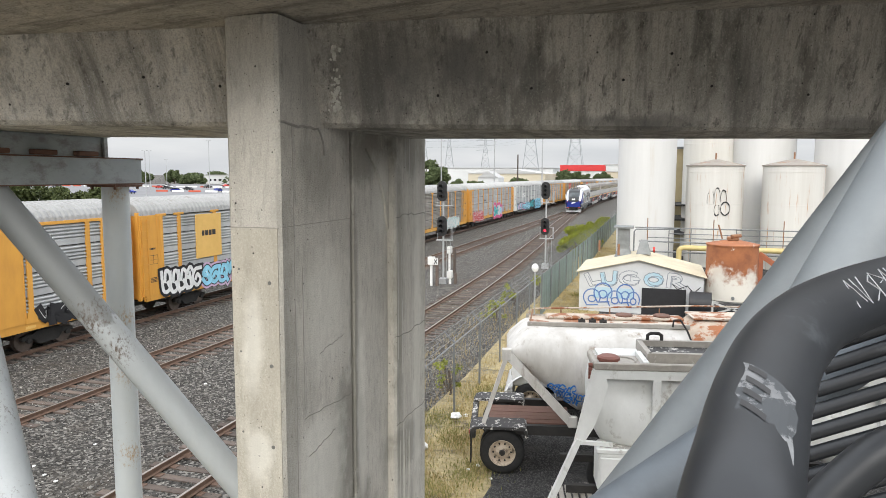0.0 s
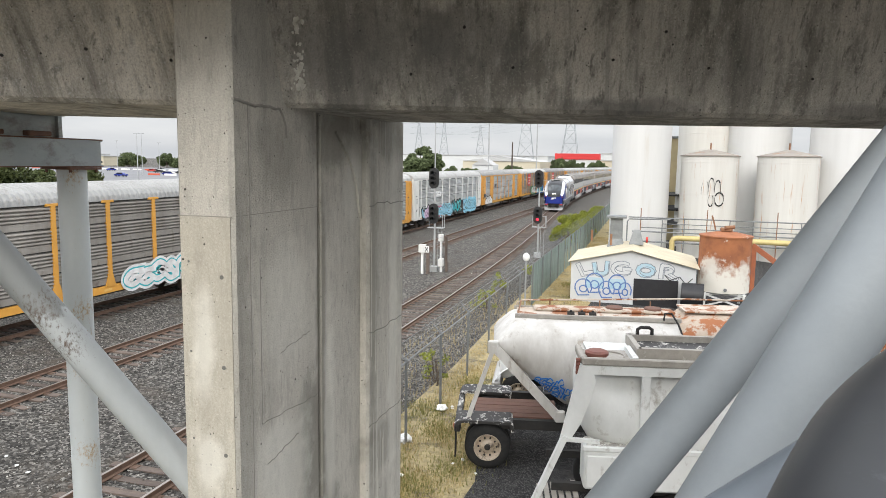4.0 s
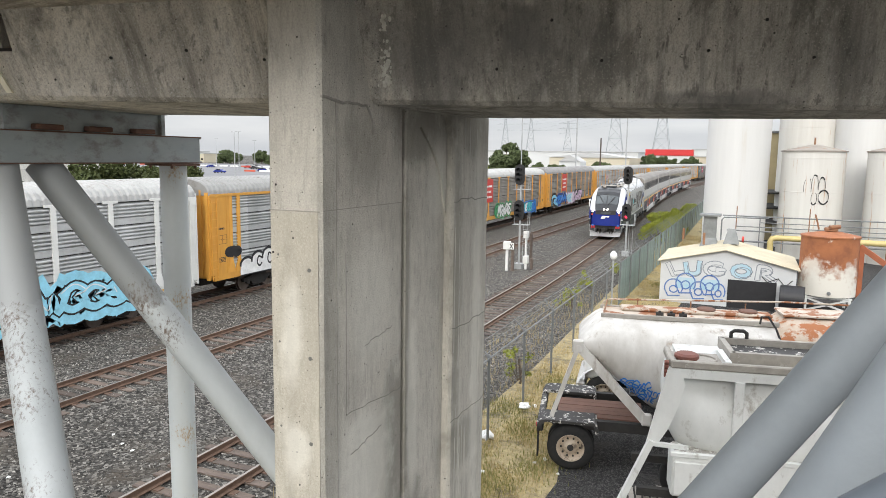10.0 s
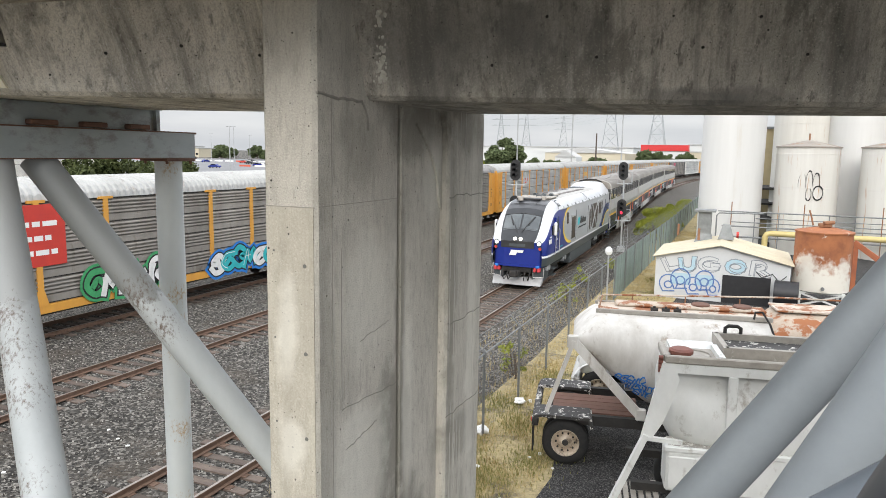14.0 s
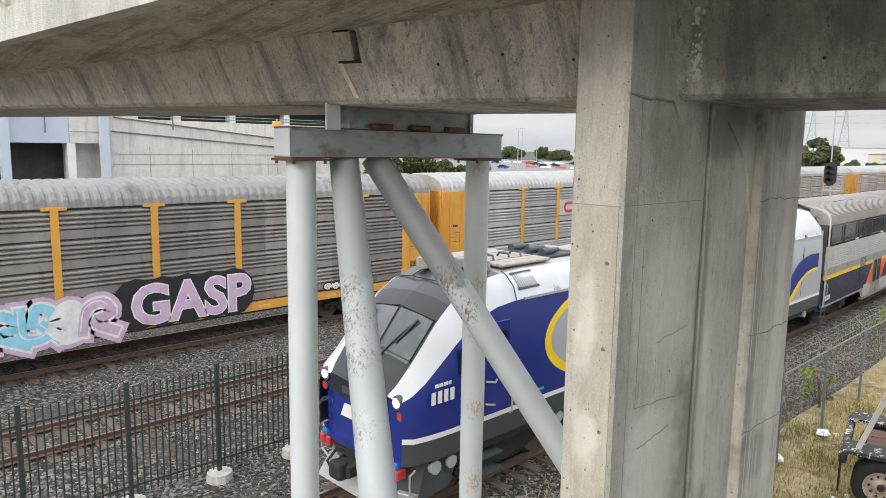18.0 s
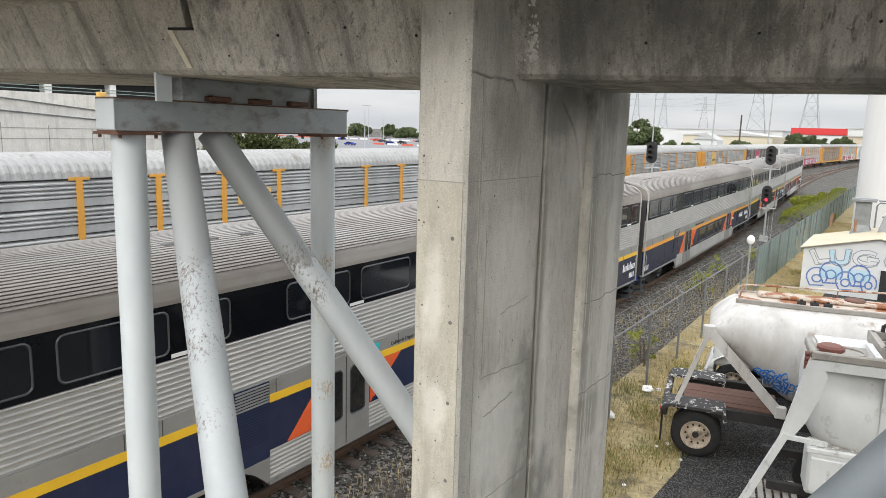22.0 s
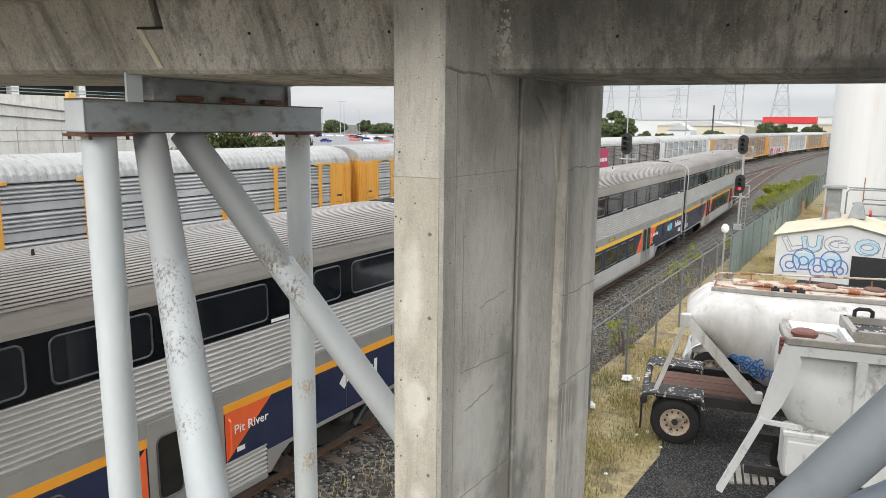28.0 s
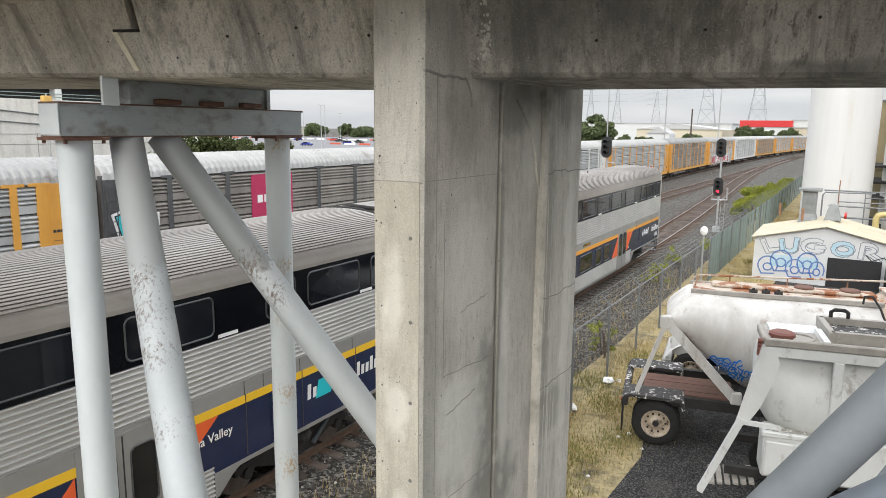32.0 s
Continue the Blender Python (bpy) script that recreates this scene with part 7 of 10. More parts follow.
    part("fuel_tank", rbox(B(), -1.42, 1.42, -3.6, 3.6, 0.42, 1.16, 0.10, 2), M_LDARK, lo, "dark fuel tank")
    part("underframe", box(B(), -1.4, 1.4, -9.4, 10.4, 0.95, 1.16), M_UNDER, lo)
    for s in (1, -1):
        for y in (-9.3, -8.9, -5.6, -5.0, 4.8, 5.4, 9.2):
            part("air_tank", rod(B(), (s * 1.2, y, 0.98), (s * 1.46, y, 0.98), 0.13, 0.13, 12), M_LGREY, lo)
        part("cab_step", box(box(B(), *sorted((s * 1.2, s * 1.5)), -8.2, -7.5, 0.42, 0.46), *sorted((s * 1.2, s * 1.5)), -8.2, -7.5, 0.76, 0.80), M_LDARK, lo)
    for y in (-7.0, 7.0):
        bogie(lo, y, 2.8, 0.5, "locomotive_bogie")
    return lo


def prism_between(a, b, c, d, h):
    """A thin plate over four corners, with upright slots across it."""
    a, b, c, d = (Vector(p) for p in (a, b, c, d))
    n = (b - a).cross(d - a).normalized()
    n = n if n.x > 0 else -n
    bm = loft(B(), [[p - n * 0.02 for p in (a, b, c, d)], [p + n * h for p in (a, b, c, d)]])
    for i in range(9):
        t0, t1 = 0.06 + 0.1 * i, 0.10 + 0.1 * i
        q = [a.lerp(b, t0), a.lerp(b, t1), d.lerp(c, t1), d.lerp(c, t0)]
        loft(bm, [[p + n * h for p in q], [p + n * (h + 0.012) for p in q]])
    return bm


def prism_front(poly, y):
    return loft(B(), [[(x, y, z) for x, z in poly], [(x, y + 0.02, z) for x, z in poly]])


CONSIST = [(-10.55, locomotive())]
for k, stripe in enumerate((M_STRIPE, M_STRIPE2, M_STRIPE, M_STRIPE2)):
    CONSIST.append((12.5 + 25.4 * k, coach(k, stripe)))


# ---- truck yard ----
M_TANKW = mat("chalky_white_tank", (0.64, 0.62, 0.585), (0.48, 0.455, 0.415), 2.4, 0.6, bump=0.15, bscale=9, stain=(0.27, 0.215, 0.16), stain_scale=3.4, stain_at=0.55, stretch=(1, 1, 0.35), soft=0.16)
M_TANKG = mat("pale_grey_tank", (0.68, 0.69, 0.67), (0.59, 0.60, 0.58), 2.2, 0.5, bump=0.05, bscale=8, stain=(0.33, 0.31, 0.275), stain_scale=2.4, stain_at=0.57, stretch=(1, 1, 0.6))
M_RUSTW = mat("rust_blistered_white", (0.56, 0.50, 0.43), (0.42, 0.33, 0.25), 2.0, 0.75, bump=0.2, stain=(0.26, 0.10, 0.04), stain_scale=2.5, stain_at=0.50, soft=0.05)
M_RUSTH = mat("heavy_rust", (0.52, 0.44, 0.36), (0.42, 0.33, 0.25), 3.0, 0.85, bump=0.25, stain=(0.34, 0.13, 0.055), stain_scale=2.2, stain_at=0.47, soft=0.06)
M_TYRE = mat("tyre_rubber", (0.013, 0.013, 0.013), (0.024, 0.023, 0.022), 8.0, 0.85, bump=0.2)
M_RIM = mat("tan_wheel_rim", (0.56, 0.47, 0.37), (0.44, 0.36, 0.27), 5.0, 0.6, stain=(0.08, 0.06, 0.045), stain_scale=6, stain_at=0.52)
M_DECKW = mat("rusty_deck_plate", (0.17, 0.085, 0.06), (0.13, 0.07, 0.05), 3.0, 0.85, bump=0.15, stain=(0.40, 0.38, 0.35), stain_scale=6, stain_at=0.66, soft=0.03)
M_FLAKY = mat("flaking_black_paint", (0.03, 0.029, 0.028), (0.045, 0.042, 0.04), 4.0, 0.7, stain=(0.62, 0.60, 0.56), stain_scale=7, stain_at=0.55, soft=0.04)
M_KERB = mat("worn_kerb_paint", (0.36, 0.335, 0.295), (0.27, 0.25, 0.22), 5.0, 0.75, bump=0.15, stain=(0.42, 0.40, 0.36), stain_scale=6, stain_at=0.62, soft=0.05)
M_PEEL = mat("peeling_grey_paint", (0.42, 0.41, 0.38), (0.33, 0.31, 0.28), 5.0, 0.8, bump=0.2, stain=(0.68, 0.67, 0.63), stain_scale=9, stain_at=0.52, soft=0.05)
M_LIDRED = mat("dull_red_lid", (0.20, 0.07, 0.05), (0.15, 0.06, 0.045), 6.0, 0.7)
M_SILO = mat("white_silo_paint", (0.66, 0.655, 0.635), (0.59, 0.585, 0.565), 0.25, 0.6, stain=(0.55, 0.50, 0.43), stain_scale=0.5, stain_at=0.62, stretch=(2.5, 2.5, 0.2), soft=0.2)
M_SILO_RUST = mat("rust_run_silo_paint", (0.66, 0.645, 0.60), (0.58, 0.56, 0.515), 0.3, 0.6, stain=(0.44, 0.23, 0.09), stain_scale=1.1, stain_at=0.60, stretch=(4.5, 4.5, 0.22), soft=0.08)
M_HUT = mat("white_hut_board", (0.58, 0.59, 0.59), (0.51, 0.52, 0.52), 1.0, 0.6, stain=(0.45, 0.43, 0.40), stain_scale=1.0, stain_at=0.62)
M_HUTROOF = mat("cream_tin_roof", (0.56, 0.50, 0.36), (0.47, 0.41, 0.29), 0.9, 0.6, stain=(0.34, 0.23, 0.13), stain_scale=1.4, stain_at=0.6)
M_SILOROOF = mat("weathered_silo_roof", (0.34, 0.31, 0.27), (0.26, 0.23, 0.20), 0.8, 0.7, stain=(0.30, 0.14, 0.07), stain_scale=1.2, stain_at=0.56)
M_GALVP = mat("galvanised_fence_steel", (0.24, 0.25, 0.25), (0.17, 0.18, 0.18), 3.0, 0.6, 0.4)
M_SLAT = mat("green_grey_fence_slat", (0.20, 0.265, 0.235), (0.26, 0.32, 0.29), 1.5, 0.65, stain=(0.42, 0.40, 0.36), stain_scale=2, stain_at=0.64, vary=0.15)
M_PIPEY = mat("cream_pipe_paint", (0.58, 0.47, 0.20), (0.50, 0.40, 0.17), 2.0, 0.5)
M_BEIGE = mat("beige_cladding", (0.46, 0.38, 0.22), (0.40, 0.33, 0.19), 1.0, 0.7)
M_BLACKT = mat("black_tarp", (0.012, 0.012, 0.014), (0.02, 0.02, 0.022), 3.0, 0.5)
M_ARM = mat("orange_loader_arm", (0.40, 0.13, 0.055), (0.30, 0.10, 0.05), 3.0, 0.7)


def wheel_unit(parent, x, y, z, r=0.52, w=0.28, side=-1):
    """A truck wheel: tyre with rounded shoulders, dished rim and hub nuts. side: which way the dish faces along y."""
    def tyre():
        bm = B()
        prof = [(r * 0.60, -w / 2), (r * 0.82, -w / 2 - 0.01), (r * 0.95, -w / 2 + 0.02), (r, -w / 2 + 0.06), (r, w / 2 - 0.06), (r * 0.95, w / 2 - 0.02), (r * 0.82, w / 2 + 0.01), (r * 0.60, w / 2)]
        rings = [[(rr * math.cos(a), yy, rr * math.sin(a)) for rr, yy in prof] for a in [2 * math.pi * i / 36 for i in range(37)]]
        loft(bm, rings, closed=False)
        return bm, [M_TYRE], True

    def rim():
        bm = B()
        prof = [(r * 0.60, -w / 2 - 0.005), (r * 0.575, -w / 2 - 0.012), (r * 0.54, -w / 2 + 0.03), (r * 0.50, -w / 2 + 0.12), (r * 0.30, -w / 2 + 0.14), (r * 0.26, -w / 2 + 0.04), (0.001, -w / 2 + 0.03)]
        rings = [[(rr * math.cos(a), yy, rr * math.sin(a)) for rr, yy in prof] for a in [2 * math.pi * i / 30 for i in range(31)]]
        loft(bm, rings, closed=False)
        return bm, [M_RIM], True

    def nuts():
        bm = B()
        for i in range(10):
            a = 2 * math.pi * i / 10
            rod(bm, (r * 0.40 * math.cos(a), -w / 2 + 0.09, r * 0.40 * math.sin(a)), (r * 0.40 * math.cos(a), -w / 2 + 0.055, r * 0.40 * math.sin(a)), 0.022, 0.022, 6)
        rod(bm, (0, -w / 2 + 0.03, 0), (0, -w / 2 - 0.02, 0), 0.075, 0.06, 10)
        return bm, [M_UNDER], False
    tw = share("wheel", mesh_of(f"wheel_tyre_{r}_{w}", tyre), parent, pose(x, y, z, 0, 0, 0 if side < 0 else 180), "black rubber tyre")
    rm = share("rim", mesh_of(f"wheel_rim_{r}_{w}", rim), tw, None, "tan painted rim")
    share("hub_nuts", mesh_of(f"wheel_nuts_{r}_{w}", nuts), tw, None, "dark hub and nuts")
    return tw


def tank_shell(sections, ry, k=28, e=0.8):
    """A hopper tank from (x, bottom, top, half-width factor) sections, closed at the ends."""
    rings = []
    for x, zb, zt, f in sections:
        cz, rz = (zb + zt) / 2, (zt - zb) / 2
        ring = []
        for i in range(k):
            a = 2 * math.pi * i / k
            ca, sa = math.cos(a), math.sin(a)
            ring.append((x, ry * f * math.copysign(abs(ca) ** e, ca), cz + rz * math.copysign(abs(sa) ** e, sa)))
        rings.append(ring)
    return loft(B(), rings)


def prism_xz(poly, y0, y1):
    """A plate with an outline of (x, z) points, from y0 to y1."""
    return loft(B(), [[(x, y0, z) for x, z in poly], [(x, y1, z) for x, z in poly]])


def beam(bm, a, c, w, h):
    """A rectangular bar from a to c."""
    a, c = Vector(a), Vector(c)
    d = (c - a).normalized()
    s = d.cross(Vector((0, 0, 1)) if abs(d.z) < 0.9 else Vector((0, 1, 0))).normalized() * (w / 2)
    u = d.cross(s).normalized() * (h / 2)
    loft(bm, [[p + s + u, p - s + u, p - s - u, p + s - u] for p in (a, c)])
    return bm


# the white hopper trailer with blue tags; its rear points at the railway
YAW = 12
TB = thing("tanker_trailer", "chalky white bulk tanker trailer with blue tags and rusty deck", "trailer", "parked tankers", pose(-0.296, 18.546, 0, 0, 0, YAW))
secs = [(-3.14, 2.78, 2.92, 0.70), (-3.08, 2.70, 3.02, 0.88), (-2.98, 2.60, 3.14, 0.95), (-2.78, 2.41, 3.34, 0.99), (-2.66, 2.30, 3.42, 1.0), (-2.5, 2.17, 3.43, 1.0), (-2.3, 2.0, 3.43, 1.0), (-1.6, 1.42, 3.43, 1.0), (-1.45, 1.32, 3.43, 1.0), (-1.2, 1.30, 3.43, 1.0), (-0.2, 1.8, 3.43, 1.0), (0.7, 1.5, 3.42, 1.0), (1.05, 1.6, 3.41, 0.98), (1.14, 1.9, 3.2, 0.85)]
part("tank", tank_shell(secs, 1.12, 48, 0.80), M_TANKW, TB, smooth=True)
for y in (-0.50, 0.44):
    part("top_kerb", rbox(B(), -2.66, 1.1, y, y + 0.06, 3.38, 3.49, 0.015, 1), M_KERB, TB, "brown-grey top kerb")
part("top_walkway", box(B(), -2.6, 1.08, -0.44, 0.44, 3.42, 3.455), M_RUSTW, TB, "rust-stained top walkway")
part("walkway_ridge", rbox(B(), -2.2, 1.08, 0.0, 0.42, 3.455, 3.54, 0.03, 1), M_RUSTW, TB, "rust-stained raised strip")
rail = part("walkway_rail", pipe(B(), [(-2.62, 0.5, 3.44), (-2.58, 0.5, 3.56), (-2.45, 0.5, 3.62), (1.4, 0.5, 3.76), (3.0, 0.5, 3.76)], 0.022, 8), M_RUSTW, TB, "thin cream and rust rail")
part("walkway_rail", pipe(B(), [(-2.6, -0.45, 3.46), (-2.56, -0.2, 3.56), (-2.5, 0.5, 3.60)], 0.018, 8), M_RUSTY, TB)
for x in (-1.8, -0.6, 0.6):
    part("rail_post", rod(B(), (x, 0.5, 3.40), (x, 0.5, 3.68), 0.016, 0.016, 6), M_RUSTY, rail)
for x in (-0.3, 0.6):
    part("hatch", turned(B(), [(0.001, 3.52), (0.19, 3.52), (0.21, 3.56), (0.18, 3.585), (0.001, 3.59)], 20, (x, 0.22)), M_DECKW, TB, "round dark hatch")
bm = B()
for x in (-1.45, -1.2, -0.95):
    rod(bm, (x, -0.3, 3.49), (x + 0.16, -0.3, 3.49), 0.05, 0.05, 8)
    rod(bm, (x + 0.08, -0.3, 3.45), (x + 0.08, -0.3, 3.57), 0.03, 0.03, 8)
tagged(part("valve_set", bm, M_UNDER, TB, "small dark valves on the walkway"), kind="stuff")
part("hose_loop", pipe(B(), [(0.7, -0.5, 3.44), (0.72, -0.5, 3.6), (0.85, -0.55, 3.62), (0.98, -0.7, 3.4), (1.08, -0.85, 3.1)], 0.022, 8), M_UNDER, TB)
for y in (-1.06,):
    part("rear_strut", beam(B(), (-3.12, y, 2.86), (-3.66, y, 1.2), 0.09, 0.14), M_TANKW, TB, "white slanting rear strut")
    part("long_strut", beam(B(), (-3.14, y, 2.86), (-1.62, y, 1.24), 0.09, 0.20), M_TANKW, TB, "white long strut along the hopper")
    part("strut_joint", rbox(B(), -3.26, -3.02, y - 0.06, y + 0.06, 2.68, 2.98, 0.03, 1), M_TANKW, TB)
    part("strut_foot", rbox(B(), -1.72, -1.50, y - 0.06, y + 0.06, 1.14, 1.42, 0.03, 1), M_TANKW, TB)
for k in range(5):
    part("deck_plank", box(B(), -3.55, -1.6, -0.62 + 0.25 * k, -0.39 + 0.25 * k, 1.02, 1.07 + 0.004 * (k % 2)), M_DECKW, TB, "rust-brown deck plank")
for y in (-1.04, 0.90):
    part("chassis_rail", box(B(), -3.2 if y < 0 else -3.6, 0.9, y, y + 0.14, 0.92, 1.14), M_UNDER, TB, "dark chassis rail")
part("rear_bumper", rbox(B(), -3.98, -3.84, -1.2, 1.2, 0.86, 1.08, 0.02, 1), M_FLAKY, TB, "flaking black rear beam")
for y0, y1 in ((-1.28, -0.62), (0.75, 1.35)):
    pr_ = [(-3.98, 1.02), (-3.92, 1.13), (-3.8, 1.17), (-2.72, 1.17), (-2.66, 1.14), (-2.62, 0.92), (-2.68, 0.92), (-2.74, 1.10), (-3.8, 1.11), (-3.92, 1.0)]
    part("mudguard", loft(B(), [[(x, y0, z) for x, z in pr_], [(x, y1, z) for x, z in pr_]]), M_FLAKY, TB, "flaking mudguard with bare white patches")
part("mud_flap", rbox(B(), -3.96, -3.93, -1.28, -0.95, 0.30, 1.02, 0.006, 1), M_TYRE, TB, "black rubber mud flap")
part("tail_lamp", rod(B(), (-4.0, -1.1, 0.98), (-3.97, -1.1, 0.98), 0.05, 0.05, 10), M_REDSIGN, TB)
for dy, sd in ((-1.08, -1), (-0.74, -1), (0.74, 1), (1.08, 1)):
    wheel_unit(TB, -3.22, dy, 0.53, side=sd)
    wheel_unit(TB, 0.4, dy, 0.53, side=sd)
part("axle", rod(B(), (-3.22, -0.9, 0.53), (-3.22, 0.9, 0.53), 0.08, 0.08, 10), M_UNDER, TB)


def tag_y(x, z):
    """The side of the hopper at x and z."""
    zb = 1.42 + (-1.6 - x) * 0.83 if x < -1.6 else 1.36
    c, r = (zb + 3.43) / 2, (3.43 - zb) / 2
    sn_ = max(-0.98, min(0.98, (z - c) / r))
    return -1.12 * (1 - abs(sn_) ** 2.5) ** 0.4 - 0.012


bm = B()
rnd = random.Random(8)
for row, n_ in ((0, 5), (1, 7), (2, 5)):
    for i in range(n_):
        x0, z0 = -2.2 + i * 0.125 + row * 0.14, 2.12 - row * 0.17 - 0.012 * i
        g = STROKES[rnd.randrange(len(STROKES))][0]
        pts = smooth2([(x0 + 0.17 * a, z0 - 0.15 + rnd.uniform(0.15, 0.24) * b) for a, b in g], 3)
        for p, q in zip(pts, pts[1:]):
            beam(bm, (p.x, tag_y(p.x, p.y), p.y), (q.x, tag_y(q.x, q.y), q.y), 0.008, 0.03)
tagged(part("graffiti", bm, SPRAY["blue"], TB, "blue spray tag on the hopper"), kind="stuff")

# the nearer pale tanker in its welded side frame
TA = thing("tanker_trailer", "pale grey bulk tanker trailer with red hatch lid, white frame", "trailer", "parked tankers", pose(0.3, 15.6, 0, 0, 0, YAW))
secs = [(-1.46, 2.2, 3.0, 0.7), (-1.40, 1.95, 3.25, 0.9), (-1.28, 1.75, 3.36, 0.98), (-0.9, 1.55, 3.4, 1.0), (0.3, 1.2, 3.4, 1.0), (1.4, 1.0, 3.4, 1.0), (2.6, 1.6, 3.4, 1.0), (3.8, 1.0, 3.4, 1.0), (5.0, 1.6, 3.4, 1.0), (6.8, 1.4, 3.4, 1.0), (7.0, 1.9, 3.0, 0.6)]
part("tank", tank_shell([(x, zb, min(zt, 3.34), f) for x, zb, zt, f in secs], 1.10, 40, 0.9), M_TANKG, TA, smooth=True)
for y in (-1.15,):
    part("side_plate", prism_xz([(-1.56, 3.38), (6.9, 3.38), (6.9, 3.22), (-1.30, 3.22), (-1.26, 3.1), (-1.34, 2.75), (-1.5, 2.3), (-1.68, 1.98), (-1.86, 2.02)], y, y + 0.05), M_TANKG, TA, "white side frame plate")
    part("rear_leg", beam(B(), (-1.77, y + 0.02, 2.06), (-2.36, y + 0.02, 0.62), 0.10, 0.16), M_TANKG, TA, "white slanting rear leg")
    part("leg_tie", beam(B(), (-1.84, y + 0.02, 2.0), (-1.15, y + 0.02, 1.97), 0.08, 0.07), M_TANKG, TA)
    for x in (-0.38, 1.6, 3.6):
        part("side_rib", rbox(B(), x - 0.08, x + 0.08, y - 0.01 if y < 0 else y, y + 0.06 if y < 0 else y + 0.07, 1.7, 3.22, 0.015, 1), M_TANKG, TA, "upright rib")
    part("top_kerb", rbox(B(), -1.52, 6.9, y, y + 0.09, 3.384, 3.52, 0.02, 1), M_KERB, TA, "grey-brown top kerb")
part("end_kerb", rbox(B(), -1.55, -1.44, -1.06, -0.2, 3.384, 3.52, 0.02, 1), M_KERB, TA)
part("top_walkway", box(B(), -1.44, 6.9, -1.06, -0.2, 3.39, 3.43), M_KERB, TA, "worn brown-grey top deck")
part("cross_bar", box(B(), -0.62, -0.52, -1.06, -0.2, 3.43, 3.53), M_TANKG, TA)
part("hatch", turned(B(), [(0.001, 3.43), (0.17, 3.43), (0.18, 3.50), (0.21, 3.50), (0.21, 3.55), (0.16, 3.58), (0.001, 3.585)], 24, (-1.22, -0.80)), M_LIDRED, TA, "dull red hatch lid")
part("hatch_ring", pipe(B(), [(-0.95 + 0.26 * math.cos(a * 0.2618), -0.62 + 0.26 * math.sin(a * 0.2618), 3.44) for a in range(25)], 0.018, 6), M_KERB, TA)
part("tank_crown", box(B(), -1.3, 6.9, -0.2, 0.6, 3.30, 3.37), M_TANKG, TA)
for nm, a in (("collar_side", (-0.45, 3.4, -0.74, -0.64)), ("collar_side", (-0.45, 3.4, 0.30, 0.40)), ("collar_end", (-0.5, -0.4, -0.76, 0.40))):
    part(nm, box(B(), a[0], a[1], a[2], a[3], 3.43, 3.62), M_KERB, TA, "worn hopper collar")
part("collar_floor", box(B(), -0.4, 3.4, -0.66, 0.30, 3.44, 3.50), M_FLAKY, TA, "peeling white collar floor")
part("collar_handle", pipe(B(), [(-0.28, 0.35, 3.62), (-0.28, 0.35, 3.72), (-0.22, 0.35, 3.76), (-0.06, 0.35, 3.76), (0.0, 0.35, 3.72), (0.0, 0.35, 3.62)], 0.035, 10), M_UNDER, TA, smooth=True)
for k in range(4):
    part("marker_lamp", rod(B(), (-1.62, -1.08 + 0.0 * k, 3.46 - 0.075 * k), (-1.55, -1.08, 3.46 - 0.075 * k), 0.04, 0.04, 10), M_LIDRED, TA, "dull red marker lamp")
part("fender_box", rbox(B(), -1.42, 0.8, -1.24, -0.62, 1.1, 1.86, 0.04, 1), M_TANKG, TA, "white box fender with peeling paint")
part("fender_rim", rbox(B(), -1.46, 0.84, -1.28, -1.20, 1.84, 1.93, 0.015, 1), M_TANKG, TA)
part("fender_top", box(B(), -1.36, 0.76, -1.19, -0.64, 1.862, 1.874), M_PEEL, TA, "peeling grey fender top")
part("fender_panel", rbox(B(), -1.40, -0.7, -1.29, -1.245, 1.15, 1.78, 0.03, 1), M_TANKG, TA)
for dx in (-0.85, 0.45):
    for dy, sd in ((-1.05, -1), (0.9, 1)):
        wheel_unit(TA, dx, dy, 0.53, side=sd)
for y in (-0.8, 0.7):
    part("chassis_rail", box(B(), -1.95, 6.5, y, y + 0.12, 0.85, 1.0), M_UNDER, TA)
for i in range(6):
    part("step_slat", box(B(), -2.2 + 0.13 * i, -2.11 + 0.13 * i, -1.0, -0.3, 0.70 + 0.02 * i, 0.74 + 0.02 * i), M_KERB, TA, "grey step slat")

# the rusty tanker behind
TC = thing("tanker_trailer", "rust-blistered old tanker trailer beside the white one", "trailer", "parked tankers", pose(-0.86, 21.19, 0, 0, 0, YAW))
secs = [(1.65, 1.7, 2.6, 0.5), (1.75, 1.4, 2.85, 0.9), (2.0, 1.2, 3.05, 1.0), (4, 1.0, 3.08, 1.0), (9, 1.2, 3.08, 1.0), (9.4, 1.8, 2.8, 0.6)]
part("tank", tank_shell(secs, 1.2, 40), M_RUSTH, TC, smooth=True)
for x in (2.3, 4.5, 7):
    part("tank_band", loft(B(), [[(x, 1.23 * math.cos(a), 2.06 + 1.04 * math.sin(a)) for a in [math.pi * i / 16 for i in range(17)]], [(x + 0.08, 1.23 * math.cos(a), 2.06 + 1.04 * math.sin(a)) for a in [math.pi * i / 16 for i in range(17)]]], closed=False), M_RUSTW, TC)
part("chassis", box(B(), 1.0, 9.0, -0.8, 0.8, 0.8, 1.05), M_UNDER, TC)
for dx in (2.0, 3.3, 8.0):
    for dy, sd in ((-1.0, -1), (1.0, 1)):
        wheel_unit(TC, dx, dy, 0.53, side=sd)
part("walkway", box(B(), 1.9, 8.8, -0.5, 0.5, 3.07, 3.11), M_RUSTW, TC)

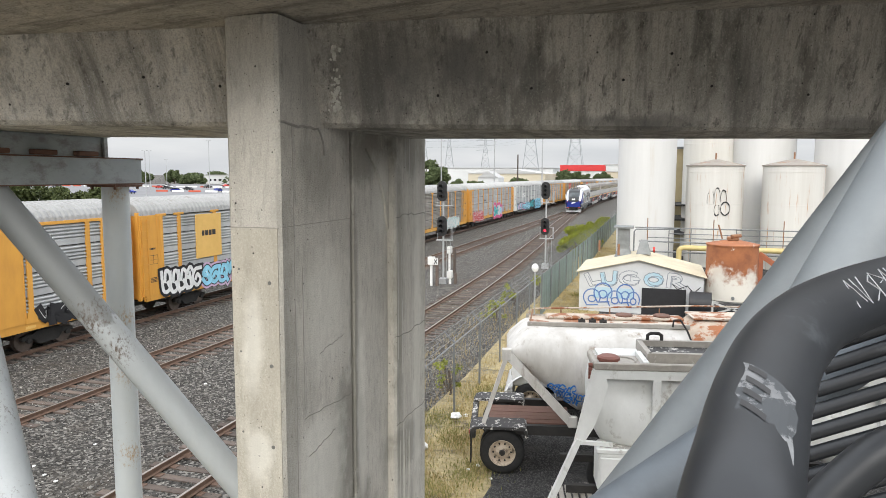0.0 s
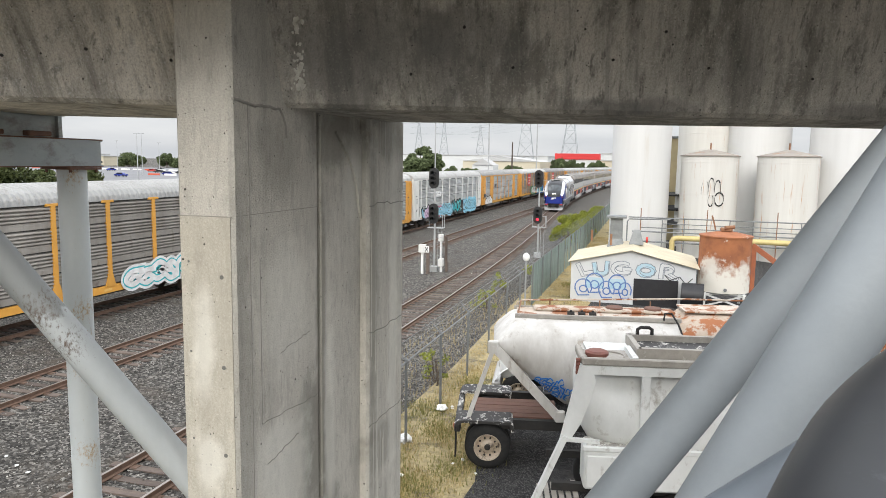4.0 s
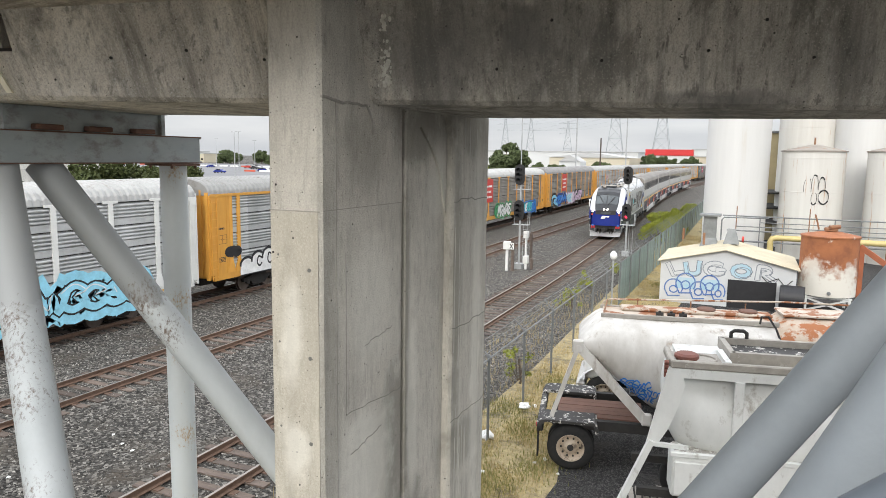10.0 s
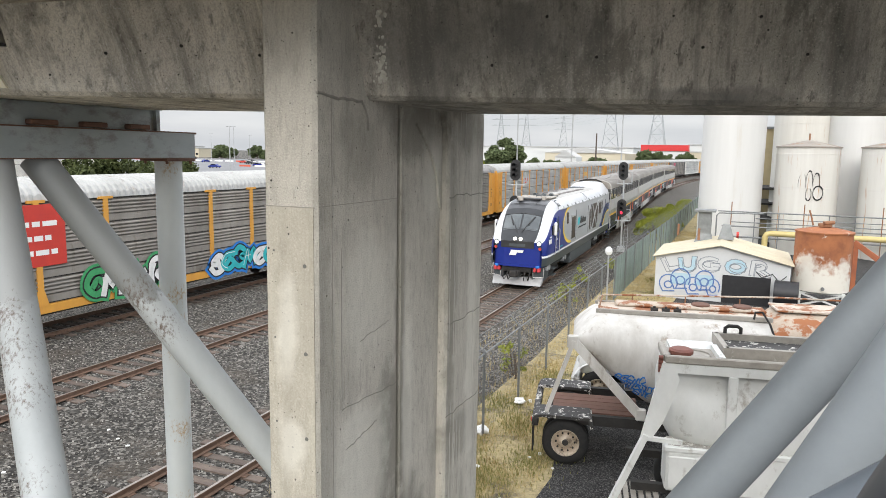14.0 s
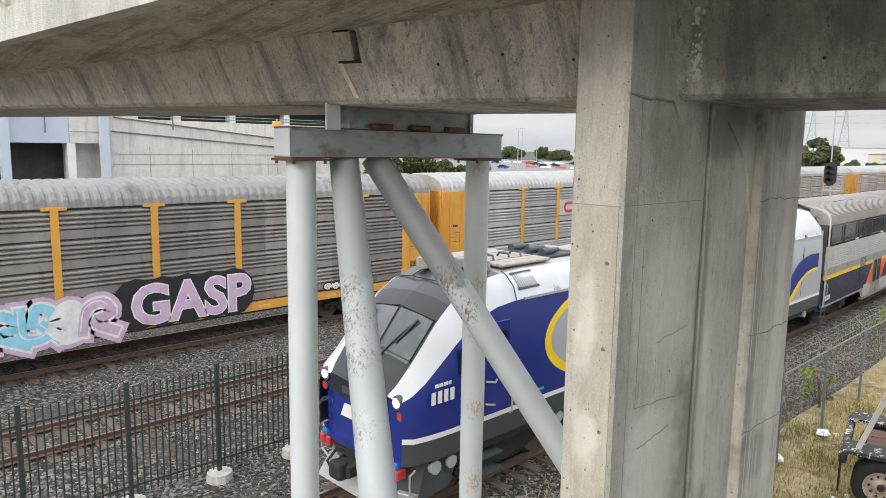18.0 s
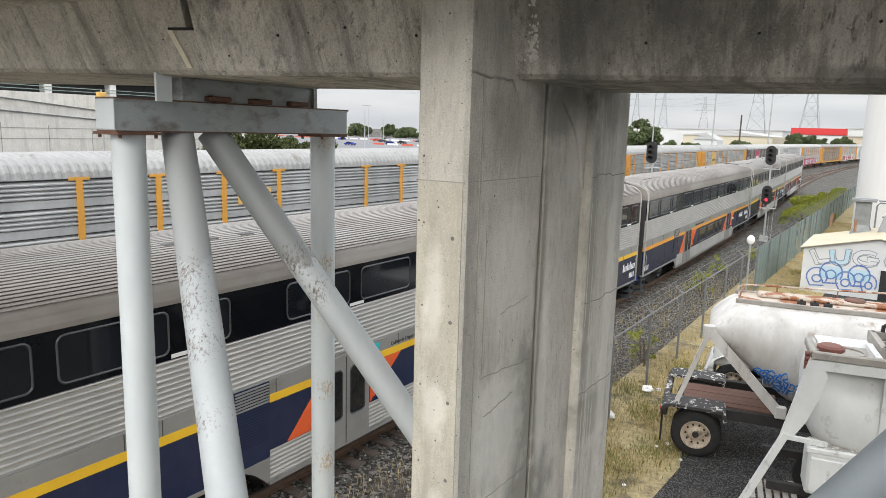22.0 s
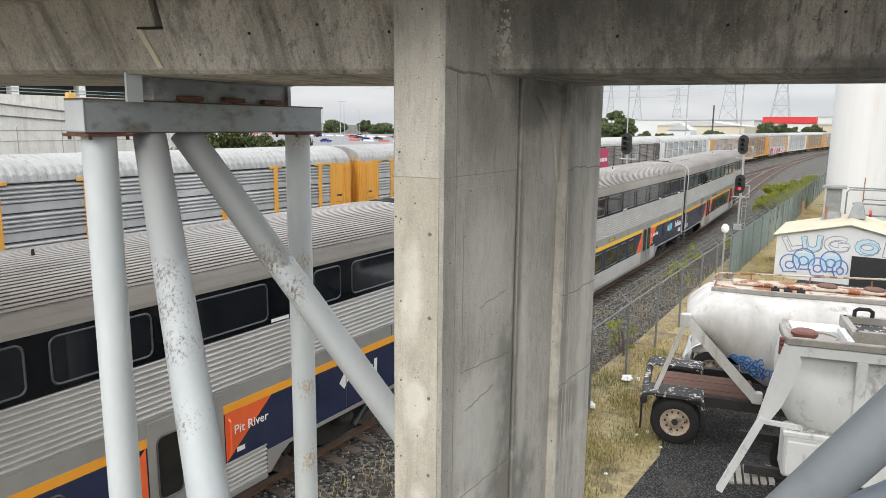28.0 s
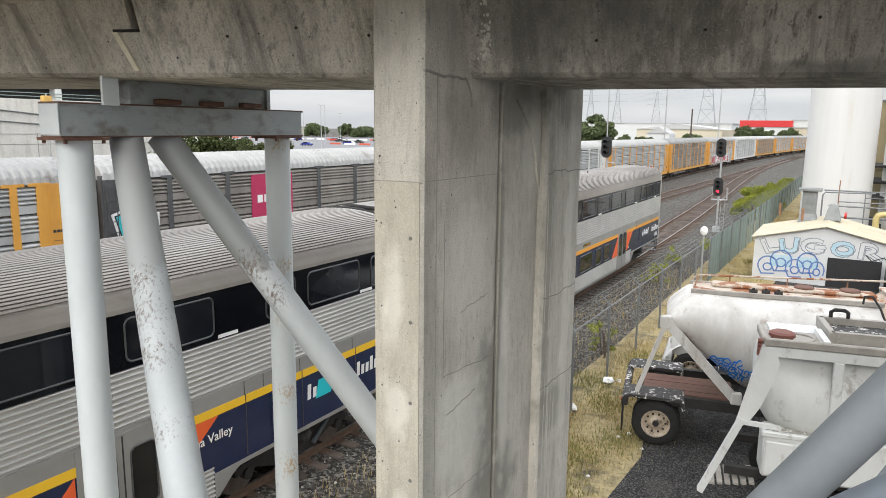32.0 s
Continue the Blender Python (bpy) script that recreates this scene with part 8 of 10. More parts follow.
# white lorry, mostly hidden behind the trailer
LO = thing("lorry", "white lorry cab parked behind the tanker", "lorry", "", pose(-2.2, 21.95, 0, 0, 0, 8))
part("bonnet", rbox(B(), -1.75, 0.6, -1.0, 1.0, 0.85, 1.75, 0.16, 3), M_PAPER, LO, "white rounded bonnet", smooth=True)
part("cab", rbox(B(), 0.4, 2.4, -1.1, 1.1, 0.85, 2.5, 0.15, 2), M_PAPER, LO, smooth=True)
part("windscreen", box(B(), 0.38, 0.41, -0.9, 0.9, 1.8, 2.35), M_GLASSD, LO)
part("bumper", rbox(B(), -1.95, -1.7, -1.1, 1.1, 0.45, 0.8, 0.04, 1), M_SILVER, LO)
for dy in (-0.95, 0.95):
    part("wing", loft(B(), [[(-1.2 + 0.72 * math.cos(a), y, 0.55 + 0.72 * math.sin(a)) for a in [math.pi * i / 14 for i in range(15)]] for y in (dy - 0.2, dy + 0.2)], closed=False), M_PAPER, LO, "white wheel arch")
    part("headlight", rod(B(), (-1.78, dy * 0.8, 1.25), (-1.7, dy * 0.8, 1.25), 0.1, 0.1, 12), M_SILVER, LO)
    wheel_unit(LO, -1.2, dy, 0.5, 0.5, 0.26, side=-1 if dy < 0 else 1)
    wheel_unit(LO, 1.9, dy, 0.5, 0.5, 0.26, side=-1 if dy < 0 else 1)
part("chassis", box(B(), -1.6, 6.0, -0.45, 0.45, 0.55, 0.85), M_UNDER, LO)

# ---- hut with graffiti ----
HUT = thing("hut", "low white hut with cream tin roof and blue graffiti", "hut")
HX0, HX1, HY0, HY1, HE, HR, HXR = -3.65, 2.35, 37.4, 42.2, 2.06, 2.74, -0.72
bm = B()
pr = [(HX0, 0.0), (HX1, 0.0), (HX1, HE - 0.05), (HXR, HR - 0.04), (HX0, HE)]
loft(bm, [[(x, HY0, z) for x, z in pr][::-1], [(x, HY1, z) for x, z in pr][::-1]])
part("wall", bm, M_HUT, HUT)
for sgn, xa, za in ((-1, HX0 - 0.15, HE - 0.03), (1, HX1 + 0.15, HE - 0.09)):
    k = 12
    for i in range(k):
        ya, yb = HY0 - 0.2 + (HY1 - HY0 + 0.4) * i / k, HY0 - 0.2 + (HY1 - HY0 + 0.4) * (i + 1) / k - 0.01
        loft_ = loft(B(), [[(xa, ya, za), (HXR, ya, HR), (HXR, ya, HR + 0.03), (xa, ya, za + 0.03)], [(xa, yb, za), (HXR, yb, HR), (HXR, yb, HR + 0.03), (xa, yb, za + 0.03)]])
        part("roof_sheet", loft_, M_HUTROOF, HUT)
part("door_opening", box(B(), -0.55, 1.55, HY0 - 0.05, HY0 + 0.02, 0.0, 1.35), M_BLACKT, HUT, "black tarp over the opening")
FY = HY0 - 0.012


def scrawl(parent, pts_list, width, colour, y, name="graffiti", label=""):
    bm = B()
    for i, pts in enumerate(pts_list):
        for (xa, za), (xb, zb) in zip(pts, pts[1:]):
            y -= 0.00015
            d = Vector((xb - xa, 0, zb - za))
            if d.length < 1e-4:
                continue
            nrm = Vector((-d.z, 0, d.x)).normalized() * width / 2
            e = d.normalized() * width * 0.3
            q = [Vector((xa, y, za)) - e + nrm, Vector((xa, y, za)) - e - nrm, Vector((xb, y, zb)) + e - nrm, Vector((xb, y, zb)) + e + nrm]
            bm.faces.new([bm.verts.new(p) for p in q])
    return part(name, bm, colour, parent, label)


def arc(cx, cz, rx, rz, a0, a1, k=12):
    return [(cx + rx * math.cos(radians(a0 + (a1 - a0) * i / k)), cz + rz * math.sin(radians(a0 + (a1 - a0) * i / k))) for i in range(k + 1)]


M_SCRAWL = mat("faded_scrawl", (0.15, 0.17, 0.20), (0.30, 0.32, 0.34), 4.0, 0.7)
M_FADED = mat("faded_sky_blue", (0.33, 0.52, 0.62), (0.46, 0.56, 0.60), 3.0, 0.7)
M_OLDBLUE = mat("thin_blue_spray", (0.05, 0.12, 0.36), (0.16, 0.24, 0.42), 5.0, 0.7)
LET = [[[(-3.3, 2.12), (-3.05, 1.55), (-2.62, 1.66)]], [[(-2.5, 2.2), (-2.42, 1.75)] + arc(-2.16, 1.85, 0.28, 0.24, 200, 350) + [(-1.86, 2.32)]],
       [arc(-1.15, 2.0, 0.42, 0.3, 50, 320) + [(-0.78, 1.95), (-1.05, 1.95)]], [arc(0.0, 1.97, 0.36, 0.28, 0, 360)], [[(0.72, 1.62), (0.78, 2.28)] + arc(0.92, 2.08, 0.3, 0.19, 100, -80) + [(1.45, 1.55)]]]
for k, lines in enumerate(LET):
    lines = [[(a, 0.86 * z + 0.08) for a, z in g] for g in lines]
    fill = M_FADED if k in (1, 3) else M_HUT
    tagged(scrawl(HUT, lines, 0.27, M_SCRAWL, HY0 - 0.006 - 0.0006 * k, label="dark outlined letter"), kind="stuff")
    tagged(scrawl(HUT, lines, 0.195, fill, HY0 - 0.012 - 0.0006 * k, label="pale letter fill"), kind="stuff")
    tagged(scrawl(HUT, [[(a + 0.07, z - 0.05) for a, z in g] for g in lines], 0.03, M_SCRAWL, HY0 - 0.020 - 0.0006 * k), kind="stuff")
for k, (cx, cz, rx, rz) in enumerate(((-3.0, 0.75, 0.42, 0.42), (-2.45, 1.0, 0.45, 0.5), (-1.85, 0.7, 0.38, 0.42), (-1.35, 1.0, 0.42, 0.48), (-0.95, 0.7, 0.3, 0.4))):
    fill = [[(cx - rx * 0.7, cz), (cx + rx * 0.7, cz)]]
    if k % 2:
        tagged(scrawl(HUT, fill, rz * 1.1, M_FADED, HY0 - 0.014, label="faded blue fill"), kind="stuff")
    lines = [arc(cx, cz, rx, rz, 200, -30), arc(cx, cz - 0.08, rx * 0.45, rz * 0.4, 0, 360), [(cx - rx, cz - 0.1), (cx - rx * 0.6, cz - rz), (cx + rx * 0.7, cz - rz * 0.9)]]
    tagged(scrawl(HUT, lines, 0.06, M_OLDBLUE, HY0 - 0.024 - 0.0006 * k, label="blue bubble tag"), kind="stuff")
FY = HY0 - 0.03
scrawl(HUT, [[(0.9, 1.6), (1.15, 1.35), (1.6, 1.55), (1.9, 1.2), (2.2, 1.5)]], 0.04, SPRAY["black"], FY)
bm = B()
box(bm, -2.0, -1.35, 41.0, 41.7, 2.4, 4.05)
box(bm, -2.2, -1.15, 40.8, 41.9, 4.05, 4.15)
loft(bm, [[(-2.15, 40.85, 2.4), (-1.2, 40.85, 2.4), (-1.2, 41.85, 2.4), (-2.15, 41.85, 2.4)], [(-2.0, 41.0, 2.9), (-1.35, 41.0, 2.9), (-1.35, 41.7, 2.9), (-2.0, 41.7, 2.9)]])
part("flue", bm, M_GALVP, HUT, "square galvanised flue with cap")
bm = B()
loft(bm, [[(-0.95, 40.0, 2.75), (-0.2, 40.0, 2.75), (-0.2, 40.7, 2.75), (-0.95, 40.7, 2.75)], [(-0.75, 40.2, 3.5), (-0.4, 40.2, 3.5), (-0.4, 40.5, 3.5), (-0.75, 40.5, 3.5)]])
part("vent_cowl", bm, M_GALVP, HUT, "tapered roof vent")
for x, y, h in ((-1.85, 39.6, 0.4), (-3.0, 41.5, 0.4)):
    part("vent_pipe", rod(B(), (x, y, 2.7), (x, y, 2.9 + h), 0.06, 0.06, 8), M_RUSTY, HUT)
DR = thing("drum", "black plastic drum lying beside the hut", "drum")
part("drum_body", rod(B(), (1.7, 37.0, 0.75), (2.7, 36.9, 0.75), 0.6, 0.6, 24), M_BLACKT, DR, smooth=True)
part("drum_cradle", box(B(), 1.8, 2.6, 36.5, 37.3, 0.0, 0.2), M_UNDER, DR)

# ---- rusty tank on a frame ----
M_RUSTTOP = mat("peeling_rust", (0.36, 0.135, 0.055), (0.24, 0.09, 0.042), 2.0, 0.85, bump=0.2, stain=(0.60, 0.55, 0.48), stain_scale=1.6, stain_at=0.62, soft=0.05)
CREAM = (0.66, 0.63, 0.56)
spotted(M_RUSTTOP, (((3.72, 37.7, 1.1), (2.2, 3.0, 1.05), CREAM, 1.0), ((3.0, 37.9, 2.0), (0.5, 1.0, 0.7), CREAM, 0.8), ((4.6, 37.9, 1.9), (0.4, 1.0, 0.6), CREAM, 0.8)))
RT = thing("storage_tank", "rust-streaked upright storage tank on a white steel frame", "storage tank")
cx, cy = 3.72, 38.9
part("tank_shell", turned(B(), [(1.1, 0.78), (1.22, 0.8), (1.22, 3.5), (1.26, 3.5), (1.26, 3.56), (0.5, 3.72), (0.001, 3.75)], 36, (cx, cy)), M_RUSTTOP, RT, smooth=True)
bm = B()
for dx in (-0.9, 0.9):
    for dy in (-0.9, 0.9):
        beam(bm, (cx + dx, cy + dy, 0), (cx + dx, cy + dy, 0.78), 0.12, 0.12)
for a, c in (((-0.9, -0.9, 0.1), (0.9, -0.9, 0.7)), ((0.9, -0.9, 0.1), (-0.9, -0.9, 0.7)), ((-1.0, -0.9, 0.72), (1.0, -0.9, 0.72))):
    beam(bm, (cx + a[0], cy + a[1], a[2]), (cx + c[0], cy + c[1], c[2]), 0.08, 0.08)
part("frame", bm, M_TANKG, RT, "white steel frame")
bm = B()
rbox(bm, cx - 0.28, cx + 0.28, cy - 0.25, cy + 0.25, 3.72, 3.92, 0.05, 1)
rod(bm, (cx - 0.1, cy - 0.3, 3.95), (cx + 0.35, cy - 0.1, 3.98), 0.09, 0.09, 12)
pipe(bm, [(cx - 0.5, cy, 3.8), (cx - 0.6, cy, 4.2), (cx - 0.7, cy, 4.5)], 0.04, 8)
part("top_gear", bm, M_RUSTY, RT, "rusty pump and pipes")
part("valve", rod(B(), (cx, cy - 1.32, 1.0), (cx, cy - 1.2, 1.0), 0.08, 0.08, 12), M_GALVP, RT)
LD = thing("loading_arm", "rusty orange pivoting loading arm", "loading arm")
bm = B()
beam(bm, (5.2, 40.0, 0), (5.2, 40.0, 3.0), 0.2, 0.2)
beam(bm, (5.1, 40.0, 3.0), (6.2, 39.8, 2.2), 0.2, 0.25)
beam(bm, (6.2, 39.8, 2.2), (5.9, 39.8, 1.2), 0.16, 0.2)
part("arm", bm, M_ARM, LD)
part("hose", pipe(B(), [(6.0, 39.7, 1.9), (6.4, 39.7, 1.7), (6.5, 39.7, 1.2), (6.2, 39.7, 0.5)], 0.07, 10), M_TYRE, LD)

# ---- silos ----


def silo(x, y, r, top, label, material, cone=0.6, seams=True, tag=False):
    s = thing("silo", label, "silo", "silos", pose(x, y, 0))
    part("shell", turned(B(), [(r, 0), (r, top)], 44), material, s, smooth=True)
    part("roof_cone", turned(B(), [(r + 0.08, top - 0.08), (r + 0.08, top), (0.25, top + cone), (0.001, top + cone)], 44), M_SILOROOF if cone > 0.3 else material, s, "rust-edged conical roof", smooth=True)
    if seams:
        z = 2.4
        while z < top - 0.3:
            part("seam", turned(B(), [(r, z), (r + 0.012, z + 0.01), (r + 0.012, z + 0.03), (r, z + 0.04)], 44), material, s)
            z += 2.4
    part("vent", rod(B(), (0, 0, top + cone - 0.1), (0, 0, top + cone + 0.5), 0.06, 0.06, 8), M_RUSTY, s)
    return s


silo(-0.85, 59.4, 2.22, 17.0, "tall plain white silo", M_SILO, 0.2, False)
s2 = silo(4.25, 59.5, 2.1, 7.75, "white storage tank with rust runs and a black scrawl", M_SILO_RUST, 0.45)
silo(9.65, 58.9, 2.1, 7.75, "white storage tank with rust runs", M_SILO_RUST, 0.45)
silo(4.35, 66.0, 2.3, 15.5, "tall white silo with orange rust runs", M_SILO_RUST, 0.4)
silo(8.3, 64.6, 2.4, 17.0, "tall plain white silo", M_SILO, 0.2, False)
silo(14.2, 61.0, 2.8, 17.0, "tall plain white silo", M_SILO, 0.2, False)
silo(20.5, 62.0, 3.0, 17.0, "tall plain white silo", M_SILO, 0.2, False)
bm = B()
for pts in (arc(-0.5, 5.1, 0.24, 0.75, 200, -20), arc(-0.05, 5.3, 0.21, 0.75, 200, -10), arc(0.4, 5.15, 0.22, 0.75, 190, -20), arc(0.55, 4.5, 0.33, 0.5, 0, 360), arc(-0.05, 4.4, 0.18, 0.45, 120, 420), [(-1.1, 3.9), (-0.75, 4.3)]):
    for (xa, za), (xb, zb) in zip(pts, pts[1:]):
        beam(bm, (xa, -math.sqrt(2.1 ** 2 - xa * xa) - 0.004, za), (xb, -math.sqrt(2.1 ** 2 - xb * xb) - 0.004, zb), 0.02, 0.09)
tagged(part("graffiti", bm, SPRAY["black"], s2, "black line scrawl", m=pose(0.1, 0.0, 0)), kind="stuff")
bw = thing("process_building", "beige clad process building between the silos", "building")
part("wall", box(B(), 1.2, 7.5, 70, 80, 0, 9.4), M_BEIGE, bw)
part("window", box(B(), 2.25, 2.75, 69.95, 70.02, 5.6, 8.4), M_GLASSD, bw)
part("roof", box(B(), 1.0, 7.7, 69.8, 80.2, 9.4, 9.6), M_GALVP, bw)
for z in (2.0, 3.2, 4.4):
    part("platform", box(B(), 1.3, 2.4, 63.0, 69.9, z, z + 0.12), M_UNDER, bw)
# pipes and railings in front of the silos
PR = thing("pipe_rack", "pipe rack with cream and grey pipes and thin railings", "pipe rack")
part("cream_pipe", pipe(B(), [(1.7, 56.0, 0.7), (1.7, 56.0, 1.35), (1.8, 56.0, 1.55), (2.05, 56.0, 1.62), (22, 55.0, 1.62)], 0.2, 12), M_PIPEY, PR, "cream painted pipe", smooth=True)
for z, r, xa in ((3.05, 0.045, -1.5), (2.3, 0.035, -0.6), (2.0, 0.05, -1.2), (1.25, 0.06, -1.0), (2.62, 0.03, 1.0)):
    part("grey_pipe", rod(B(), (xa, 56.2, z), (22, 55.2, z), r, r, 8), M_GALVP, PR, smooth=True)
for i in range(15):
    x = -0.6 + i * 1.55
    part("post", rod(B(), (x, 56.15 - 0.045 * x, 0), (x, 56.15 - 0.045 * x, 3.1 if i % 3 else 3.75), 0.035, 0.035, 6), M_RUSTY if i % 3 == 0 else M_GALVP, PR)
part("bent_rail", pipe(B(), [(-1.55, 55.6, 0.6), (-1.55, 55.6, 2.75), (-1.4, 55.6, 2.95), (1.5, 55.6, 3.0)], 0.05, 8), M_GALVP, PR)
part("reel", rod(B(), (-0.15, 54.0, 1.6), (0.0, 54.0, 1.6), 0.2, 0.2, 18), M_REDSIGN, PR, "red hose reel")
part("reel_stand", box(B(), -0.2, 0.0, 53.9, 54.1, 0, 1.4), M_RUSTY, PR)

# ---- yard fence ----
FN = thing("chain_link_fence", "tall chain-link fence with steel posts, barbed wire and green slats", "fence")


def fence_x(y):
    return -5.42 + 0.012 * max(0, y - 22) if y < 60 else -4.96


post_me = mesh_of("fence_post", lambda: (rod(rod(B(), (0, 0, -0.1), (0, 0, 2.15), 0.035, 0.035, 10), (0, 0, 2.15), (0.0, 0.0, 2.2), 0.045, 0.02, 8), [M_GALVP], False))
arm_me = mesh_of("fence_arm", lambda: (rod(B(), (0, 0, 2.12), (-0.3, 0, 2.45), 0.018, 0.014, 6), [M_GALVP], False))
ys_f = [11.55 + 2.95 * i for i in range(31)]
for y in ys_f:
    p = share("post", post_me, FN, pose(fence_x(y), y, 0, random.uniform(-1, 1), random.uniform(-1.2, 1.2), 0))
    share("barb_arm", arm_me, p)
verts, faces = [], []
Hf, stp, w = 2.05, 0.072, 0.0028
for ya, yb in zip(ys_f, ys_f[1:]):
    step = stp if ya < 40 else 0.11
    ln = yb - ya
    k = int((ln + Hf) / step)
    for i in range(k):
        s0 = -Hf + i * step
        for sg in (0, 1):
            a0, a1 = max(0.0, s0), min(ln, s0 + Hf)
            if a1 - a0 < 0.02:
                continue
            z0, z1 = (a0 - s0), (a1 - s0)
            if sg:
                z0, z1 = Hf - z0, Hf - z1
            x0, x1 = fence_x(ya + a0) + 0.002 * sg, fence_x(ya + a1) + 0.002 * sg
            b = len(verts)
            verts += [(x0, ya + a0 - w, z0 + 0.04), (x0, ya + a0 + w, z0 + 0.04), (x1, ya + a1 + w, z1 + 0.04), (x1, ya + a1 - w, z1 + 0.04)]
            faces.append((b, b + 1, b + 2, b + 3))
ob = share("wire_mesh", sheet_mesh("wire_mesh", verts, faces, M_GALVP), FN, None, "grey wire mesh")
tagged(ob, kind="stuff")
bm = B()
for dz, dx in ((2.1, 0), (2.2, -0.08), (2.32, -0.19), (2.43, -0.28)):
    pipe(bm, [(fence_x(y) + dx, y, dz) for y in ys_f], 0.006 if dx else 0.02, 5)
tagged(part("barbed_wire", bm, M_GALVP, FN, "top rail and barbed wires"), kind="stuff")
# coiled razor wire
bm = B()
pts = []
for i in range(900):
    y = 14 + i * 0.05
    a = i * 0.55
    pts.append((fence_x(y) - 0.2 + 0.26 * math.cos(a), y, 2.42 + 0.24 * math.sin(a)))
pipe(bm, pts, 0.0035, 4)
part("razor_coil", bm, M_GALVP, FN, "coiled razor wire")
slat_me = mesh_of("fence_slat", lambda: (box(B(), -0.006, 0.006, -0.11, 0.11, 0.05, 2.08), [M_SLAT], False))
y = 35.2
while y < 100:
    if random.random() > 0.05:
        share("slat", slat_me, FN, pose(fence_x(y) - 0.015, y, 0))
    y += 0.245

# ---- signals ----
M_SIGBLACK = mat("signal_black", (0.012, 0.012, 0.013), (0.02, 0.02, 0.02), 4.0, 0.45)
M_ALU = mat("signal_mast_grey", (0.42, 0.43, 0.43), (0.36, 0.37, 0.37), 3.0, 0.5, 0.3)
G_RED = glow("signal_red", (1.0, 0.04, 0.08), 2.2)


def signal(x, y, zs, lit, label, side):
    s = thing("railway_signal", label, "railway signal", "railway signals", pose(x, y, 0))
    part("mast", rod(B(), (0, 0, -0.1), (0, 0, zs[0] + 0.2), 0.07, 0.06, 12), M_ALU, s, smooth=True)
    part("base", box(B(), -0.25, 0.25, -0.25, 0.25, -0.15, 0.25), M_ALU, s)
    for i, z in enumerate(zs):
        def target():
            bm = B()
            pts = [(0.33 * math.cos(a), 0.62 * math.sin(a) if abs(math.sin(a)) < 0 else (0.33 * math.sin(a) + (0.32 if math.sin(a) > 0 else -0.32))) for a in [2 * math.pi * j / 28 for j in range(28)]]
            loft(bm, [[(px, -0.16, pz) for px, pz in pts], [(px, -0.10, pz) for px, pz in pts]])
            rbox(bm, -0.2, 0.2, -0.1, 0.2, -0.5, 0.5, 0.04, 1)
            return bm, [M_SIGBLACK], False
        h = share("signal_head", mesh_of("signal_target", target), s, pose(side, 0, z), "black oval signal head")
        for j, dz in enumerate((0.32, 0.0, -0.32)):
            v = mesh_of("signal_visor", lambda: (loft(B(), [[(0.13 * math.cos(a), yy, 0.13 * math.sin(a)) for a in [radians(-30 + 240 * q / 14) for q in range(15)]] for yy in (-0.16, -0.5)], closed=False), [M_SIGBLACK], True))
            share("visor", v, h, pose(0, 0, dz))
            lens = mesh_of("signal_lens_" + ("r" if lit[i] and j == 2 else "d"), lambda: (rod(B(), (0, -0.18, 0), (0, -0.165, 0), 0.1, 0.1, 14), [G_RED if lit[i] and j == 2 else M_GLASSD], False))
            share("lens", lens, h, pose(0, 0, dz))
        bm = B()
        box(bm, -0.5, 0.55, -0.05, 0.4, z - 0.95, z - 0.91)
        for xx, yy in ((-0.5, 0.38), (0.53, 0.38), (0.53, -0.03)):
            rod(bm, (xx, yy, z - 0.92), (xx, yy, z - 0.1), 0.02, 0.02, 6)
        beam(bm, (-0.5, 0.38, z - 0.12), (0.53, 0.38, z - 0.12), 0.03, 0.03)
        part("service_platform", bm, M_ALU, s, "grey service platform with rails")
    bm = B()
    for dx in (0.14, 0.40):
        rod(bm, (dx, 0.3, 0.1), (dx, 0.3, zs[-1] - 0.9), 0.013, 0.013, 6)
    k = int((zs[-1] - 1.0) / 0.3)
    for j in range(k):
        rod(bm, (0.14, 0.3, 0.3 + 0.3 * j), (0.40, 0.3, 0.3 + 0.3 * j), 0.009, 0.009, 5)
    part("ladder", bm, M_ALU, s)
    return s


signal(-13.15, 44.5, (5.9, 3.65), (False, False), "double-headed railway signal on a grey mast", -0.05)
signal(-7.95, 54.0, (5.8, 3.1), (False, True), "double-headed railway signal showing red", -0.05)


def relay_box(x, y, h, w, label, cross):
    t = thing("relay_box", label, "equipment box", "", pose(x, y, 0))
    part("post", box(B(), -0.07, 0.07, -0.07, 0.07, -0.15, h), M_PAPER, t)
    part("case", rbox(B(), -w / 2, w / 2, -0.2, 0.2, h - 0.5, h, 0.02, 1), M_WHITEP, t)
    part("side_post", box(B(), 0.3, 0.46, -0.1, 0.1, -0.15, h - 0.15), M_TIE, t, "weathered wooden post")
    if cross:
        bm = B()
        beam(bm, (0.24, -0.21, h - 0.42), (0.44, -0.21, h - 0.12), 0.012, 0.05)
        beam(bm, (0.24, -0.21, h - 0.12), (0.44, -0.21, h - 0.42), 0.012, 0.05)
        part("plate", box(B(), 0.2, 0.5, -0.2, -0.18, h - 0.47, h - 0.07), M_PAPER, t)
        part("cross_mark", bm, M_INK, t, "black cross mark")


